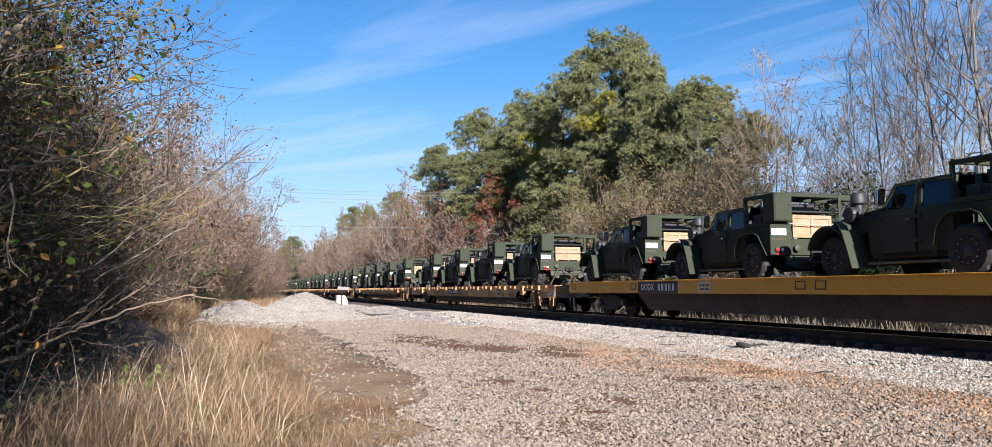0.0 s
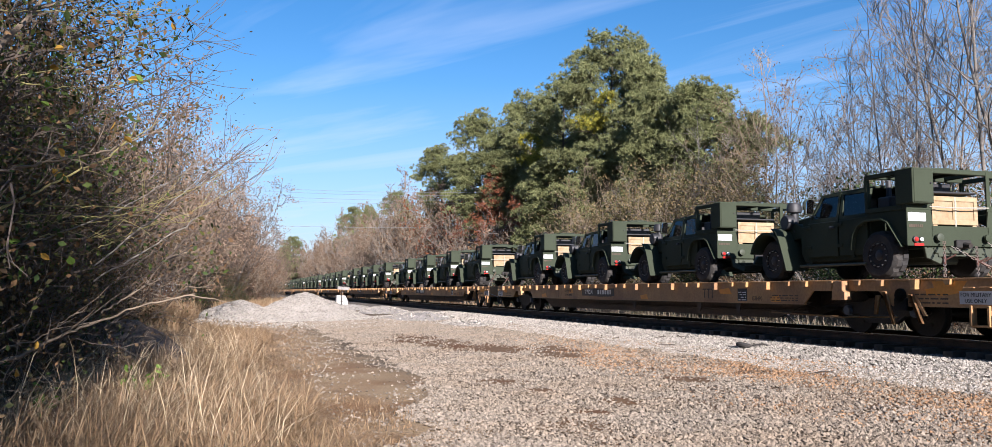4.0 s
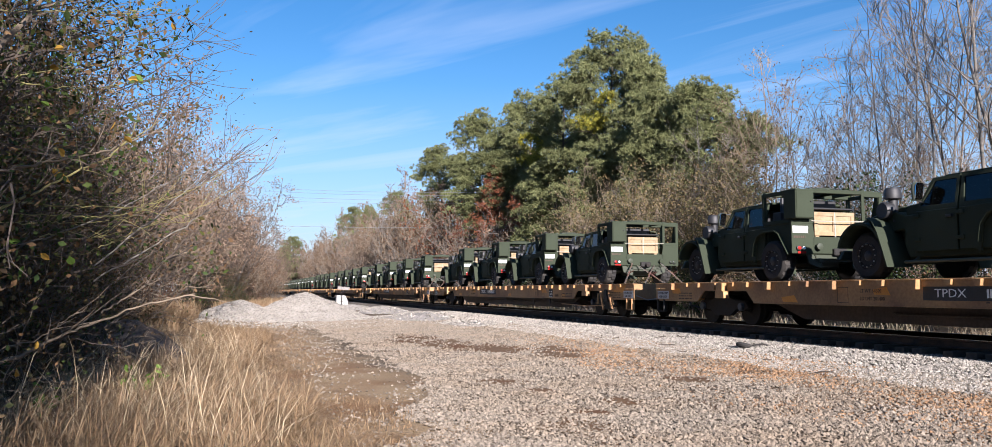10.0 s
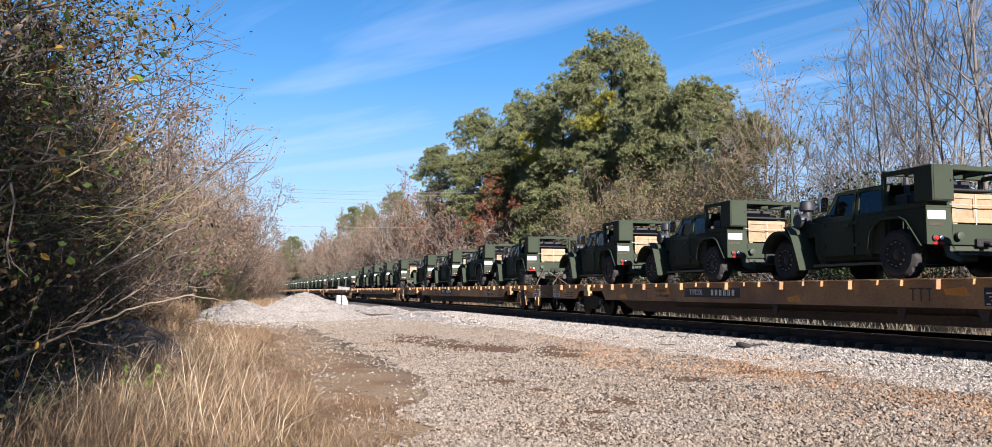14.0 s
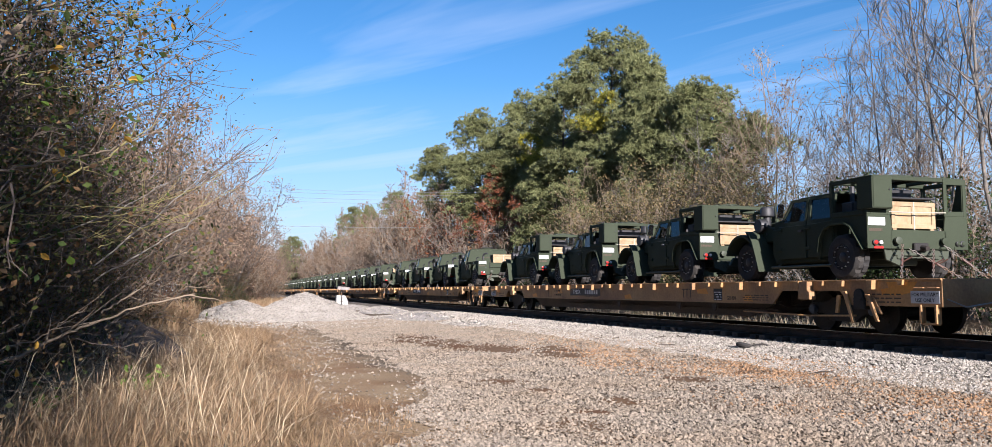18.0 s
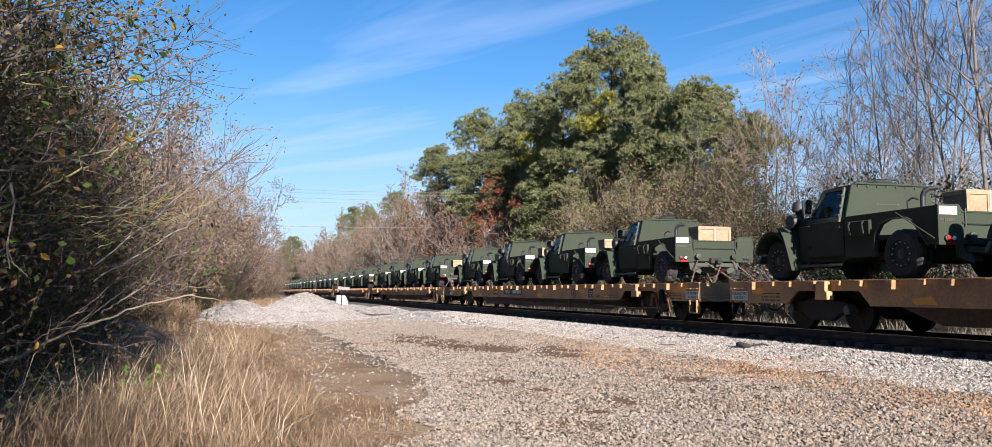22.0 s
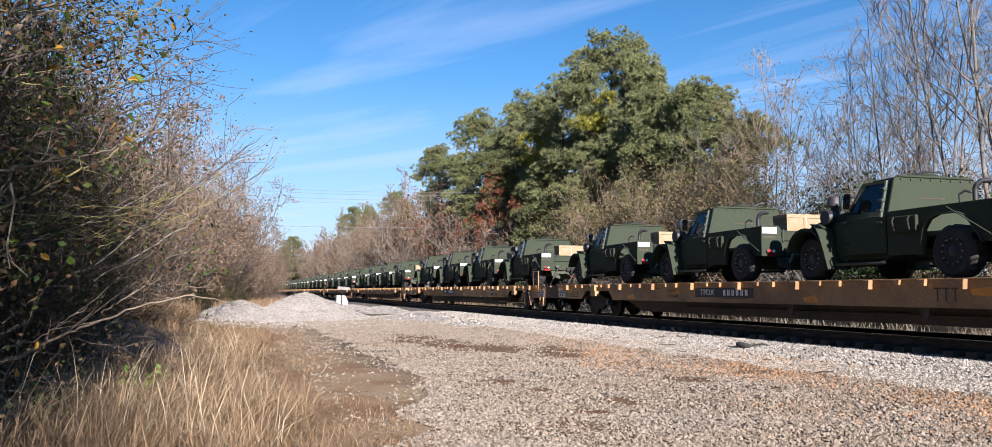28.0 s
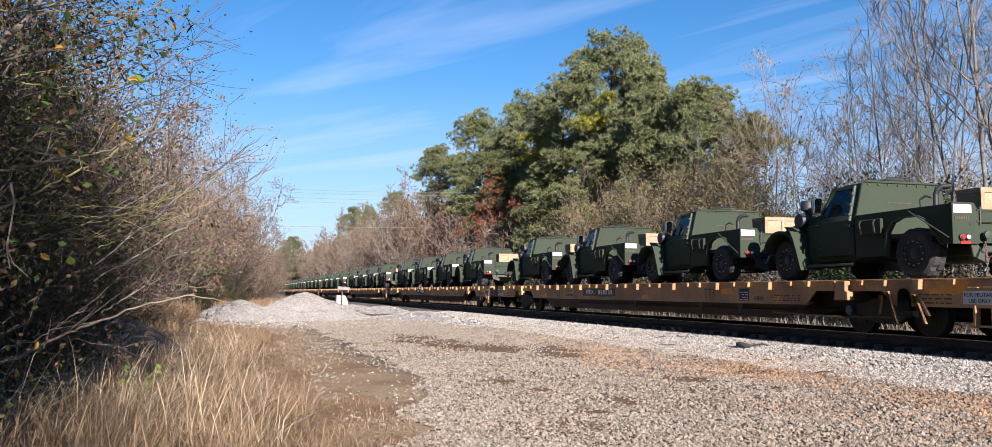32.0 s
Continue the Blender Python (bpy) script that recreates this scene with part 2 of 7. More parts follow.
def raw(name, verts, faces, mat, parent=None, angle=None):
    """A mesh object from arrays of corners and faces."""
    me = bpy.data.meshes.new(name)
    me.from_pydata(np.asarray(verts).tolist(), [], faces if isinstance(faces, list) else faces.tolist())
    me.materials.append(mat)
    if angle:
        smooth(me, angle)
    ob = new(name, me)
    if parent:
        ob.parent = parent
    return ob


def box(bm, x0, x1, y0, y1, z0, z1, bev=0.0, m=None):
    r = bmesh.ops.create_cube(bm, size=1)
    vs = r["verts"]
    bmesh.ops.scale(bm, vec=(x1 - x0, y1 - y0, z1 - z0), verts=vs)
    bmesh.ops.translate(bm, vec=((x0 + x1) / 2, (y0 + y1) / 2, (z0 + z1) / 2), verts=vs)
    if m is not None:
        bmesh.ops.transform(bm, matrix=m, verts=vs)
    if bev:
        es = list({e for v in vs for e in v.link_edges})
        bmesh.ops.bevel(bm, geom=es, offset=bev, segments=1, affect="EDGES")
    return bm


def prism(bm, outline, a, b, axis="x", bev=0.0, taper=None):
    """Extrudes an outline: (y, z) pairs along x, (x, z) pairs along y, or (x, y) pairs along z. taper(p) moves the far ends."""
    def at(p, t):
        return {"x": (t, p[0], p[1]), "y": (p[0], t, p[1]), "z": (p[0], p[1], t)}[axis]
    v0 = [bm.verts.new(at(p, a)) for p in outline]
    v1 = [bm.verts.new(at(taper(p) if taper else p, b)) for p in outline]
    k = len(outline)
    fs = [bm.faces.new(v0[::-1]), bm.faces.new(v1)]
    fs += [bm.faces.new((v0[i], v0[(i + 1) % k], v1[(i + 1) % k], v1[i])) for i in range(k)]
    bmesh.ops.recalc_face_normals(bm, faces=fs)
    if bev:
        es = list({e for f in fs for e in f.edges})
        bmesh.ops.bevel(bm, geom=es, offset=bev, segments=1, affect="EDGES")
    return bm


def rod(bm, p, q, r, r2=None, seg=8, bev=0.0):
    """A round bar from p to q."""
    p, q = Vector(p), Vector(q)
    d = q - p
    m = Matrix.Translation((p + q) / 2) @ d.to_track_quat("Z", "Y").to_matrix().to_4x4()
    res = bmesh.ops.create_cone(bm, cap_ends=True, segments=seg, radius1=r, radius2=r if r2 is None else r2, depth=d.length, matrix=m)
    if bev:
        es = [e for e in {e for v in res["verts"] for e in v.link_edges} if len(e.link_faces) == 2 and abs(e.calc_face_angle(0)) > 1.0]
        bmesh.ops.bevel(bm, geom=es, offset=bev, segments=2, affect="EDGES")
    return bm


def bent(bm, pts, r, seg=6):
    for p, q in zip(pts, pts[1:]):
        rod(bm, p, q, r, seg=seg)
        bmesh.ops.create_uvsphere(bm, u_segments=seg, v_segments=4, radius=r, matrix=Matrix.Translation(q))
    return bm


def lathe(bm, profile, seg=20, axis="x", centre=(0, 0, 0)):
    """Turns a profile of (radius, along) pairs about an axis."""
    rings = []
    for r, a in profile:
        ring = []
        for i in range(seg):
            t = 2 * math.pi * i / seg
            u, w = r * math.cos(t), r * math.sin(t)
            p = {"x": (a, u, w), "y": (u, a, w), "z": (u, w, a)}[axis]
            ring.append(bm.verts.new(Vector(p) + Vector(centre)))
        rings.append(ring)
    fs = []
    for A, B in zip(rings, rings[1:]):
        for i in range(seg):
            fs.append(bm.faces.new((A[i], A[(i + 1) % seg], B[(i + 1) % seg], B[i])))
    for ring in (rings[0], rings[-1]):
        fs.append(bm.faces.new(ring))
    bmesh.ops.recalc_face_normals(bm, faces=fs)
    return bm


def B():
    return bmesh.new()


def word(name, text, size, mat, parent, m, label=""):
    """Painted lettering in the built-in font, as a flat mesh a hair proud of its panel."""
    cu = bpy.data.curves.new(name, "FONT")
    cu.body, cu.size, cu.align_x, cu.align_y, cu.extrude = text, size, "CENTER", "CENTER", 0.002
    cu.resolution_u = 2
    tmp = bpy.data.objects.new(name, cu)
    scene.collection.objects.link(tmp)
    me = bpy.data.meshes.new_from_object(tmp.evaluated_get(bpy.context.evaluated_depsgraph_get()))
    bpy.data.objects.remove(tmp)
    me.materials.clear()
    me.materials.append(mat)
    ob = new(name, me)
    ob.parent = parent
    ob.matrix_basis = m
    return tagged(ob, label)

# ---- ground and track ----


def lerp(a, b, t):
    return a + (b - a) * min(1, max(0, t))


def ground_z(x, y):
    """Height of the ground: a level lot, a rise to the ballast, a ditch behind the track, a bank on the wooded side."""
    d = x - XC
    if d < 0:
        z = lerp(0.0, 0.22, (x - 5.0) / 5.0) if x > 5 else 0.0
        z = z if x < 10.2 else lerp(0.22, 0.38, (x - 10.2) / 1.3)
    else:
        z = 0.40 if d < 1.7 else lerp(0.40, -0.35, (d - 1.7) / 2.6)
        if d > 7:
            z = lerp(-0.35, 0.5, (d - 7) / 6)
    if x < 0.6:
        z += lerp(0, 0.35, (0.6 - x) / 3.0)
    u = noise.noise((x * 0.35, y * 0.35, 0.0)) * 0.05 + noise.noise((x * 1.1, y * 1.1, 3.0)) * 0.025
    return z + (u if abs(d) > 1.9 else 0)


PATCHES = ((2.5, 14.6, 0.8, 2.5), (5.0, 25.6, 0.8, 2.0), (7.7, 19.2, 0.6, 1.5), (1.8, 11.4, 0.4, 0.9), (2.3, 17.1, 0.7, 1.7), (5.7, 23.3, 0.9, 2.5),
           (6.6, 20.9, 1.0, 2.0), (7.1, 18.0, 0.6, 1.5), (5.2, 10.9, 0.4, 0.6), (4.5, 10.2, 0.4, 0.4),
           (7.2, 12.5, 0.5, 0.8), (8.6, 12.8, 0.6, 0.6), (4.7, 12.6, 0.3, 0.6), (5.6, 27.0, 0.9, 2.0),
           (4.5, 13.9, 0.6, 0.6))


def wear(x, y):
    """How far the stone is worn off to dark dirt, 0 to 1."""
    w = 0.0
    for cx, cy, rx, ry in PATCHES:
        d = ((x - cx) / rx) ** 2 + ((y - cy) / ry) ** 2
        w = max(w, 1.1 - d)
    n = noise.noise((x * 0.9, y * 0.5, 7.0)) * 0.55 + noise.noise((x * 3.0, y * 2.2, 2.0)) * 0.35
    return min(0.9, max(0, w + n * 1.2)) if w > -0.6 else min(1, max(0, n - 0.42))


def stretch(lo, hi, near_lo, near_hi, step, grow=1.22):
    xs = list(np.arange(near_lo, near_hi + 1e-6, step))
    s, x = step, near_hi
    while x < hi:
        s *= grow
        x += s
        xs.append(x)
    s, x = step, near_lo
    while x > lo:
        s *= grow
        x -= s
        xs.insert(0, x)
    return xs


def ground_material():
    """One sheet: pale crushed stone on the lot, grey ballast by the track, straw-coloured soil on the wooded sides."""
    m = bpy.data.materials.new("gravel_and_soil")
    m.use_nodes = True
    nt = m.node_tree
    n, ln = nt.nodes.new, nt.links.new
    bsdf = nt.nodes["Principled BSDF"]
    co = n("ShaderNodeTexCoord")
    pos = co.outputs["Object"]

    def noise_at(scale, detail=4, rough=0.55):
        t = n("ShaderNodeTexNoise")
        t.inputs["Scale"].default_value, t.inputs["Detail"].default_value, t.inputs["Roughness"].default_value = scale, detail, rough
        ln(pos, t.inputs["Vector"])
        return t.outputs["Fac"]

    def span(src, lo, hi, a=0.0, b=1.0):
        r = n("ShaderNodeMapRange")
        r.inputs[1].default_value, r.inputs[2].default_value, r.inputs[3].default_value, r.inputs[4].default_value = lo, hi, a, b
        ln(src, r.inputs[0])
        return r.outputs[0]

    def mix(fac, a, b):
        x = n("ShaderNodeMix")
        x.data_type = "RGBA"
        for sock, v in ((x.inputs[0], fac), (x.inputs[6], a), (x.inputs[7], b)):
            if isinstance(v, tuple):
                sock.default_value = (*v, 1)
            else:
                ln(v, sock)
        return x.outputs[2]

    def calc(op, a, b):
        x = n("ShaderNodeMath")
        x.operation = op
        for sock, v in zip(x.inputs, (a, b)):
            if isinstance(v, (int, float)):
                sock.default_value = v
            else:
                ln(v, sock)
        return x.outputs[0]

    sep = n("ShaderNodeSeparateXYZ")
    ln(pos, sep.inputs[0])
    wob = calc("MULTIPLY", calc("SUBTRACT", noise_at(0.5), 0.5), 2.2)
    x = calc("ADD", sep.outputs["X"], wob)
    vor = n("ShaderNodeTexVoronoi")
    vor.inputs["Scale"].default_value = 17
    ln(pos, vor.inputs["Vector"])
    # darker towards the cell gaps: shade between stones put into the colour
    stone = mix(span(vor.outputs["Distance"], 0.0, 0.6), (0.221, 0.172, 0.121), (0.0861, 0.064, 0.0426))
    per = n("ShaderNodeHueSaturation")
    sepc = n("ShaderNodeSeparateColor")
    ln(vor.outputs["Color"], sepc.inputs[0])
    ln(span(sepc.outputs[0], 0, 1, 0.62, 1.3), per.inputs["Value"])
    ln(stone, per.inputs["Color"])
    pink = mix(span(noise_at(0.16), 0.5, 0.66), per.outputs[0], (0.207, 0.153, 0.106))
    grit = span(noise_at(40, 6, 0.7), 0.3, 0.7, 0.7, 1.2)
    # rust-coloured fines along the foot of the ballast
    rust = calc("MULTIPLY", calc("MULTIPLY", span(x, 6.4, 8.4), span(x, 10.3, 9.3)), span(noise_at(0.45, 4), 0.38, 0.6, 0.05, 0.6))
    rust = calc("MULTIPLY", rust, span(sep.outputs["Y"], 24, 14))
    pink = mix(rust, pink, (0.205, 0.111, 0.0541))
    att = n("ShaderNodeAttribute")
    att.attribute_name = "wear"
    mud = mix(span(noise_at(1.1, 4), 0.4, 0.6), (0.113, 0.0567, 0.0266), (0.131, 0.0835, 0.0461))
    dirt = mix(span(calc("ADD", att.outputs["Fac"], calc("MULTIPLY", calc("SUBTRACT", noise_at(5, 4), 0.5), 0.8)), 0.16, 0.52), pink, mud)
    ballast = n("ShaderNodeHueSaturation")
    ballast.inputs["Saturation"].default_value, ballast.inputs["Value"].default_value = 0.6, 1.2
    ln(per.outputs[0], ballast.inputs["Color"])
    lot = mix(span(x, 9.0, 10.6), dirt, ballast.outputs[0])
    bare = mix(span(noise_at(0.5, 5), 0.45, 0.6), (0.256, 0.182, 0.106), (0.197, 0.111, 0.0541))
    lot = mix(span(x, 3.1, 2.3), lot, bare)
    straw = mix(span(noise_at(6, 6, 0.7), 0.35, 0.65), (0.197, 0.138, 0.0787), (0.0984, 0.064, 0.0369))
    lot = mix(span(x, 1.3, 0.7), lot, straw)
    litter = mix(span(noise_at(3, 6, 0.7), 0.35, 0.65), (0.0984, 0.064, 0.0394), (0.0541, 0.0369, 0.0221))
    lot = mix(span(sep.outputs["X"], -1.4, -2.4), lot, litter)
    lot = mix(span(sep.outputs["X"], XC + 2.6, XC + 3.4), lot, straw)
    hs = n("ShaderNodeHueSaturation")
    ln(grit, hs.inputs["Value"])
    ln(lot, hs.inputs["Color"])
    ln(hs.outputs[0], bsdf.inputs["Base Color"])
    bsdf.inputs["Roughness"].default_value = 0.95
    bsdf.inputs["Specular IOR Level"].default_value = 0.2
    h = calc("ADD", calc("MULTIPLY", vor.outputs["Distance"], -1.0), calc("MULTIPLY", noise_at(60, 4), 0.4))
    bump = n("ShaderNodeBump")
    bump.inputs["Strength"].default_value, bump.inputs["Distance"].default_value = 0.8, 0.035
    ln(span(att.outputs["Fac"], 0.15, 0.6, 0.6, 0.2), bump.inputs["Strength"])
    ln(h, bump.inputs["Height"])
    ln(bump.outputs[0], bsdf.inputs["Normal"])
    return m


GROUND = ground_material()


def make_ground():
    xs = stretch(-900, 900, -4, 18, 0.25)
    ys = stretch(-120, 1600, 4, 45, 0.3, 1.15)
    verts = [(x, y, ground_z(x, y)) for y in ys for x in xs]
    w = len(xs)
    faces = [(j * w + i, j * w + i + 1, (j + 1) * w + i + 1, (j + 1) * w + i) for j in range(len(ys) - 1) for i in range(w - 1)]
    ob = raw("ground", verts, faces, GROUND, angle=60)
    att = ob.data.attributes.new("wear", "FLOAT", "POINT")
    att.data.foreach_set("value", [wear(x, y) if -1 < x < 12 and 2 < y < 62 else 0.0 for x, y, z in verts])
    tagged(ob, "gravel lot of pale crushed stone with dry grassy edges", "ground", kind="structure")


make_ground()


def make_track():
    root = thing("railway_track", "rusty steel rails on dark creosoted ties in ballast", "railway track", kind="structure")
    y0, y1 = -40, 420
    for side in (-1, 1):
        cx = XC + side * 0.753
        bm = B()
        web = [(-0.07, -0.18), (0.07, -0.18), (0.07, -0.165), (0.012, -0.14), (0.012, -0.05), (0.036, -0.04), (0.036, -0.012), (-0.036, -0.012), (-0.036, -0.04), (-0.012, -0.05), (-0.012, -0.14), (-0.07, -0.165)]
        prism(bm, [(cx + a, RAIL + b) for a, b in web], y0, y1, "y")
        rail = part("rail", bm, RAIL_STEEL, root)
        bm = B()
        box(bm, cx - 0.034, cx + 0.034, y0, y1, RAIL - 0.012, RAIL, 0.004)
        part("running_surface", bm, RAIL_HEAD, rail, "polished bright rail head")
    bm = B()
    box(bm, XC - 1.3, XC + 1.3, -0.115, 0.115, RAIL - 0.36, RAIL - 0.18, 0.012)
    tie = mesh_of("tie", bm, TIE_WOOD)
    for i in range(125):
        t = new("tie", tie)
        t.parent = root
        t.location = (0, -2 + i * 0.53, random.uniform(-0.01, 0.01))
        t.rotation_euler = (0, 0, random.uniform(-0.012, 0.012))


make_track()

# ---- the flatcars ----
NEAR_END, FAR_END = 0.72, 27.58     # ends of the deck, from the coupling line nearer the camera's end of the car
HALF = 1.4                          # half the deck's width
CARS, VEHICLES = [], []
CAP_BLUE = material("dull_blue_bearing_cap", (0.06, 0.075, 0.10), 0.6, vary=0.15, bump=0.05)


def bogie(root, y):
    """A two-axle freight bogie with side frames, bolster and turning wheelsets."""
    bm = B()
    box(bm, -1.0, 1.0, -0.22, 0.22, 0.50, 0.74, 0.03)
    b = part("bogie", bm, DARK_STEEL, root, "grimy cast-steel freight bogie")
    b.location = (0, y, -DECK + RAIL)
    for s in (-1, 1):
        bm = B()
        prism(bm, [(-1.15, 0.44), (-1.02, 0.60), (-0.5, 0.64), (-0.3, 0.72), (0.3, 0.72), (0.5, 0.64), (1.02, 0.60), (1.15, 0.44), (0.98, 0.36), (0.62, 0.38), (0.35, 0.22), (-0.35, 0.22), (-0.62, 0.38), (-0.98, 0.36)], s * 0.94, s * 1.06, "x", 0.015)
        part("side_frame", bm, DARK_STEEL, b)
        for w in (-1, 1):
            bm = B()
            rod(bm, (s * 0.9, w * 0.889, 0.46), (s * 1.14, w * 0.889, 0.46), 0.10, seg=14, bev=0.015)
            part("axle_box", bm, CAP_BLUE if s < 0 else DARK_STEEL, b)
        bm = B()
        for dx in (-0.18, 0, 0.18):
            rod(bm, (s * 1.0, dx, 0.28), (s * 1.0, dx, 0.5), 0.06, seg=8)
        part("spring_nest", bm, DARK_STEEL, b)
    for w in (-1, 1):
        bm = B()
        rod(bm, (-1.0, 0, 0), (1.0, 0, 0), 0.075, seg=12)
        for s in (-1, 1):
            lathe(bm, [(0.09, s * 0.86), (0.12, s * 0.83), (0.30, s * 0.80), (0.40, s * 0.82), (0.42, s * 0.82), (0.42, s * 0.715), (0.45, s * 0.70), (0.45, s * 0.685), (0.36, s * 0.69), (0.12, s * 0.72), (0.09, s * 0.70)], 28, "x")
        for s in (-1, 1):
            for k in range(3):
                t = k * 2.094
                rod(bm, (s * 0.81, 0.22 * math.cos(t), 0.22 * math.sin(t)), (s * 0.83, 0.22 * math.cos(t), 0.22 * math.sin(t)), 0.03, seg=6)
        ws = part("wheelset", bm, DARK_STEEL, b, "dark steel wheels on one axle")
        ws.location = (0, w * 0.889, 0.42)
        ws["way"] = w
    return b


def bars(name, root, x, y0, y1, z0, z1, rows, mat, gap=0.35, seed=0):
    """Rows of unreadable stencilled writing as plain bars on the car's side."""
    rnd = random.Random(seed)
    bm = B()
    h = (z1 - z0) / rows
    for i in range(rows):
        y, z = y0, z0 + i * h
        while y < y1 - 0.05:
            w = min(rnd.uniform(0.05, 0.22), y1 - y)
            box(bm, x, x + 0.003, y, y + w, z, z + h * (1 - gap))
            y += w + rnd.uniform(0.03, 0.06)
    return tagged(part(name, bm, mat, root), kind="stuff")


def digit_bars(parent, x, y0, y1, z0, z1, n=6):
    """A row of plain upright bars in place of a painted number."""
    bm = B()
    w = (y1 - y0) / n
    for i in range(n):
        y = y0 + i * w
        box(bm, x, x + 0.003, y + w * 0.22, y + w * 0.44, z0, z1)
        box(bm, x, x + 0.003, y + w * 0.56, y + w * 0.78, z0, z1)
    return part("number_bars", bm, STENCIL_WHITE, parent)


def side_word(name, text, size, mat, root, y, z, x=-HALF - 0.004, squeeze=1.0):
    m = Matrix.Translation((x, y, z)) @ Euler((radians(90), 0, radians(-90))).to_matrix().to_4x4() @ Matrix.Diagonal((squeeze, 1, 1, 1))
    return word(name, text, size, mat, root, m)


def end_gear(root, y, way, shade):
    """Coupler, air hose, ladder stirrups, hand holds and uncoupling lever at one end; way points off the car."""
    bm = B()
    box(bm, -0.1, 0.1, min(y, y + way * 0.45), max(y, y + way * 0.45), -0.36, -0.16, 0.02)
    box(bm, -0.17, 0.17, min(y + way * 0.42, y + way * 0.72), max(y + way * 0.42, y + way * 0.72), -0.42, -0.12, 0.05)
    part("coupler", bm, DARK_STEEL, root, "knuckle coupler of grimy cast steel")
    bm = B()
    bent(bm, [(0.42, y + way * 0.02, -0.38), (0.40, y + way * 0.25, -0.52), (0.30, y + way * 0.5, -0.72), (0.18, y + way * 0.7, -0.66)], 0.025)
    part("air_hose", bm, BLACK, root)
    bm = B()
    bent(bm, [(-HALF + 0.05, y + way * 0.06, -0.36), (-1.0, y + way * 0.12, -0.5), (-0.4, y + way * 0.12, -0.42), (0.0, y + way * 0.2, -0.2)], 0.014, 5)
    part("uncoupling_lever", bm, STEEL if shade else DARK_STEEL, root)
    for s in (-1, 1):
        bm = B()
        x = s * (HALF - 0.03)
        ya, yb = y - way * 0.10, y - way * 0.50
        box(bm, x - 0.07, x + 0.05, min(ya, ya - way * 0.05), max(ya, ya - way * 0.05), -0.80, -0.46, 0.006)
        box(bm, x - 0.07, x + 0.05, min(yb, yb + way * 0.05), max(yb, yb + way * 0.05), -0.80, -0.46, 0.006)
        box(bm, x - 0.03, x + 0.03, min(ya, yb), max(ya, yb), -0.82, -0.78, 0.006)
        part("stirrup_step", bm, CAR_YELLOW if way < 0 else DARK_STEEL, root)
        for k in (0.16, 0.48):
            bm = B()
            xx = s * (HALF + 0.05)
            yy = y - way * k
            bent(bm, [(s * HALF, yy - 0.1, -0.16), (xx, yy - 0.1, -0.16), (xx, yy + 0.1, -0.16), (s * HALF, yy + 0.1, -0.16)], 0.011, 5)
            part("hand_hold", bm, CAR_YELLOW, root)


def brake_levers(root):
    """Sunlit hand-brake levers, chain box and rods hanging beside the near bogie."""
    ya, x = NEAR_END, -HALF
    for k, (y, z0, z1, lean) in enumerate(((1.72, -0.28, -0.80, 0.22), (2.36, -0.22, -0.84, 0.20), (2.52, -0.30, -0.66, -0.10))):
        bm = B()
        prism(bm, [(ya + y, z0), (ya + y + 0.10, z0), (ya + y + 0.06 - lean, z1), (ya + y - 0.02 - lean, z1)][::-1], x - 0.06, x - 0.01, "x", 0.008)
        part("brake_lever", bm, CAR_YELLOW, root)
    bm = B()
    box(bm, x - 0.04, x + 0.12, ya + 1.86, ya + 2.18, -0.58, -0.34, 0.02)
    rod(bm, (x - 0.05, ya + 2.02, -0.30), (x + 0.02, ya + 2.02, -0.30), 0.13, seg=16, bev=0.01)
    part("brake_housing", bm, DARK_STEEL, root, "dark cast hand-brake housing")
    bm = B()
    bent(bm, [(x - 0.03, ya + 2.10, -0.70), (x - 0.03, ya + 3.6, -0.74), (x + 0.02, ya + 6.0, -0.70)], 0.018, 6)
    part("brake_rod", bm, CAR_YELLOW, root)


def stake_pocket(bm, s, y, z0=-0.13, out=0.085):
    """A small forged chain-anchor pocket on the deck's edge."""
    x = s * HALF
    prism(bm, [(y - 0.07, -0.012), (y + 0.10, -0.012), (y + 0.05, z0), (y - 0.05, z0)], x - s * 0.01, x + s * out, "x", 0.006)


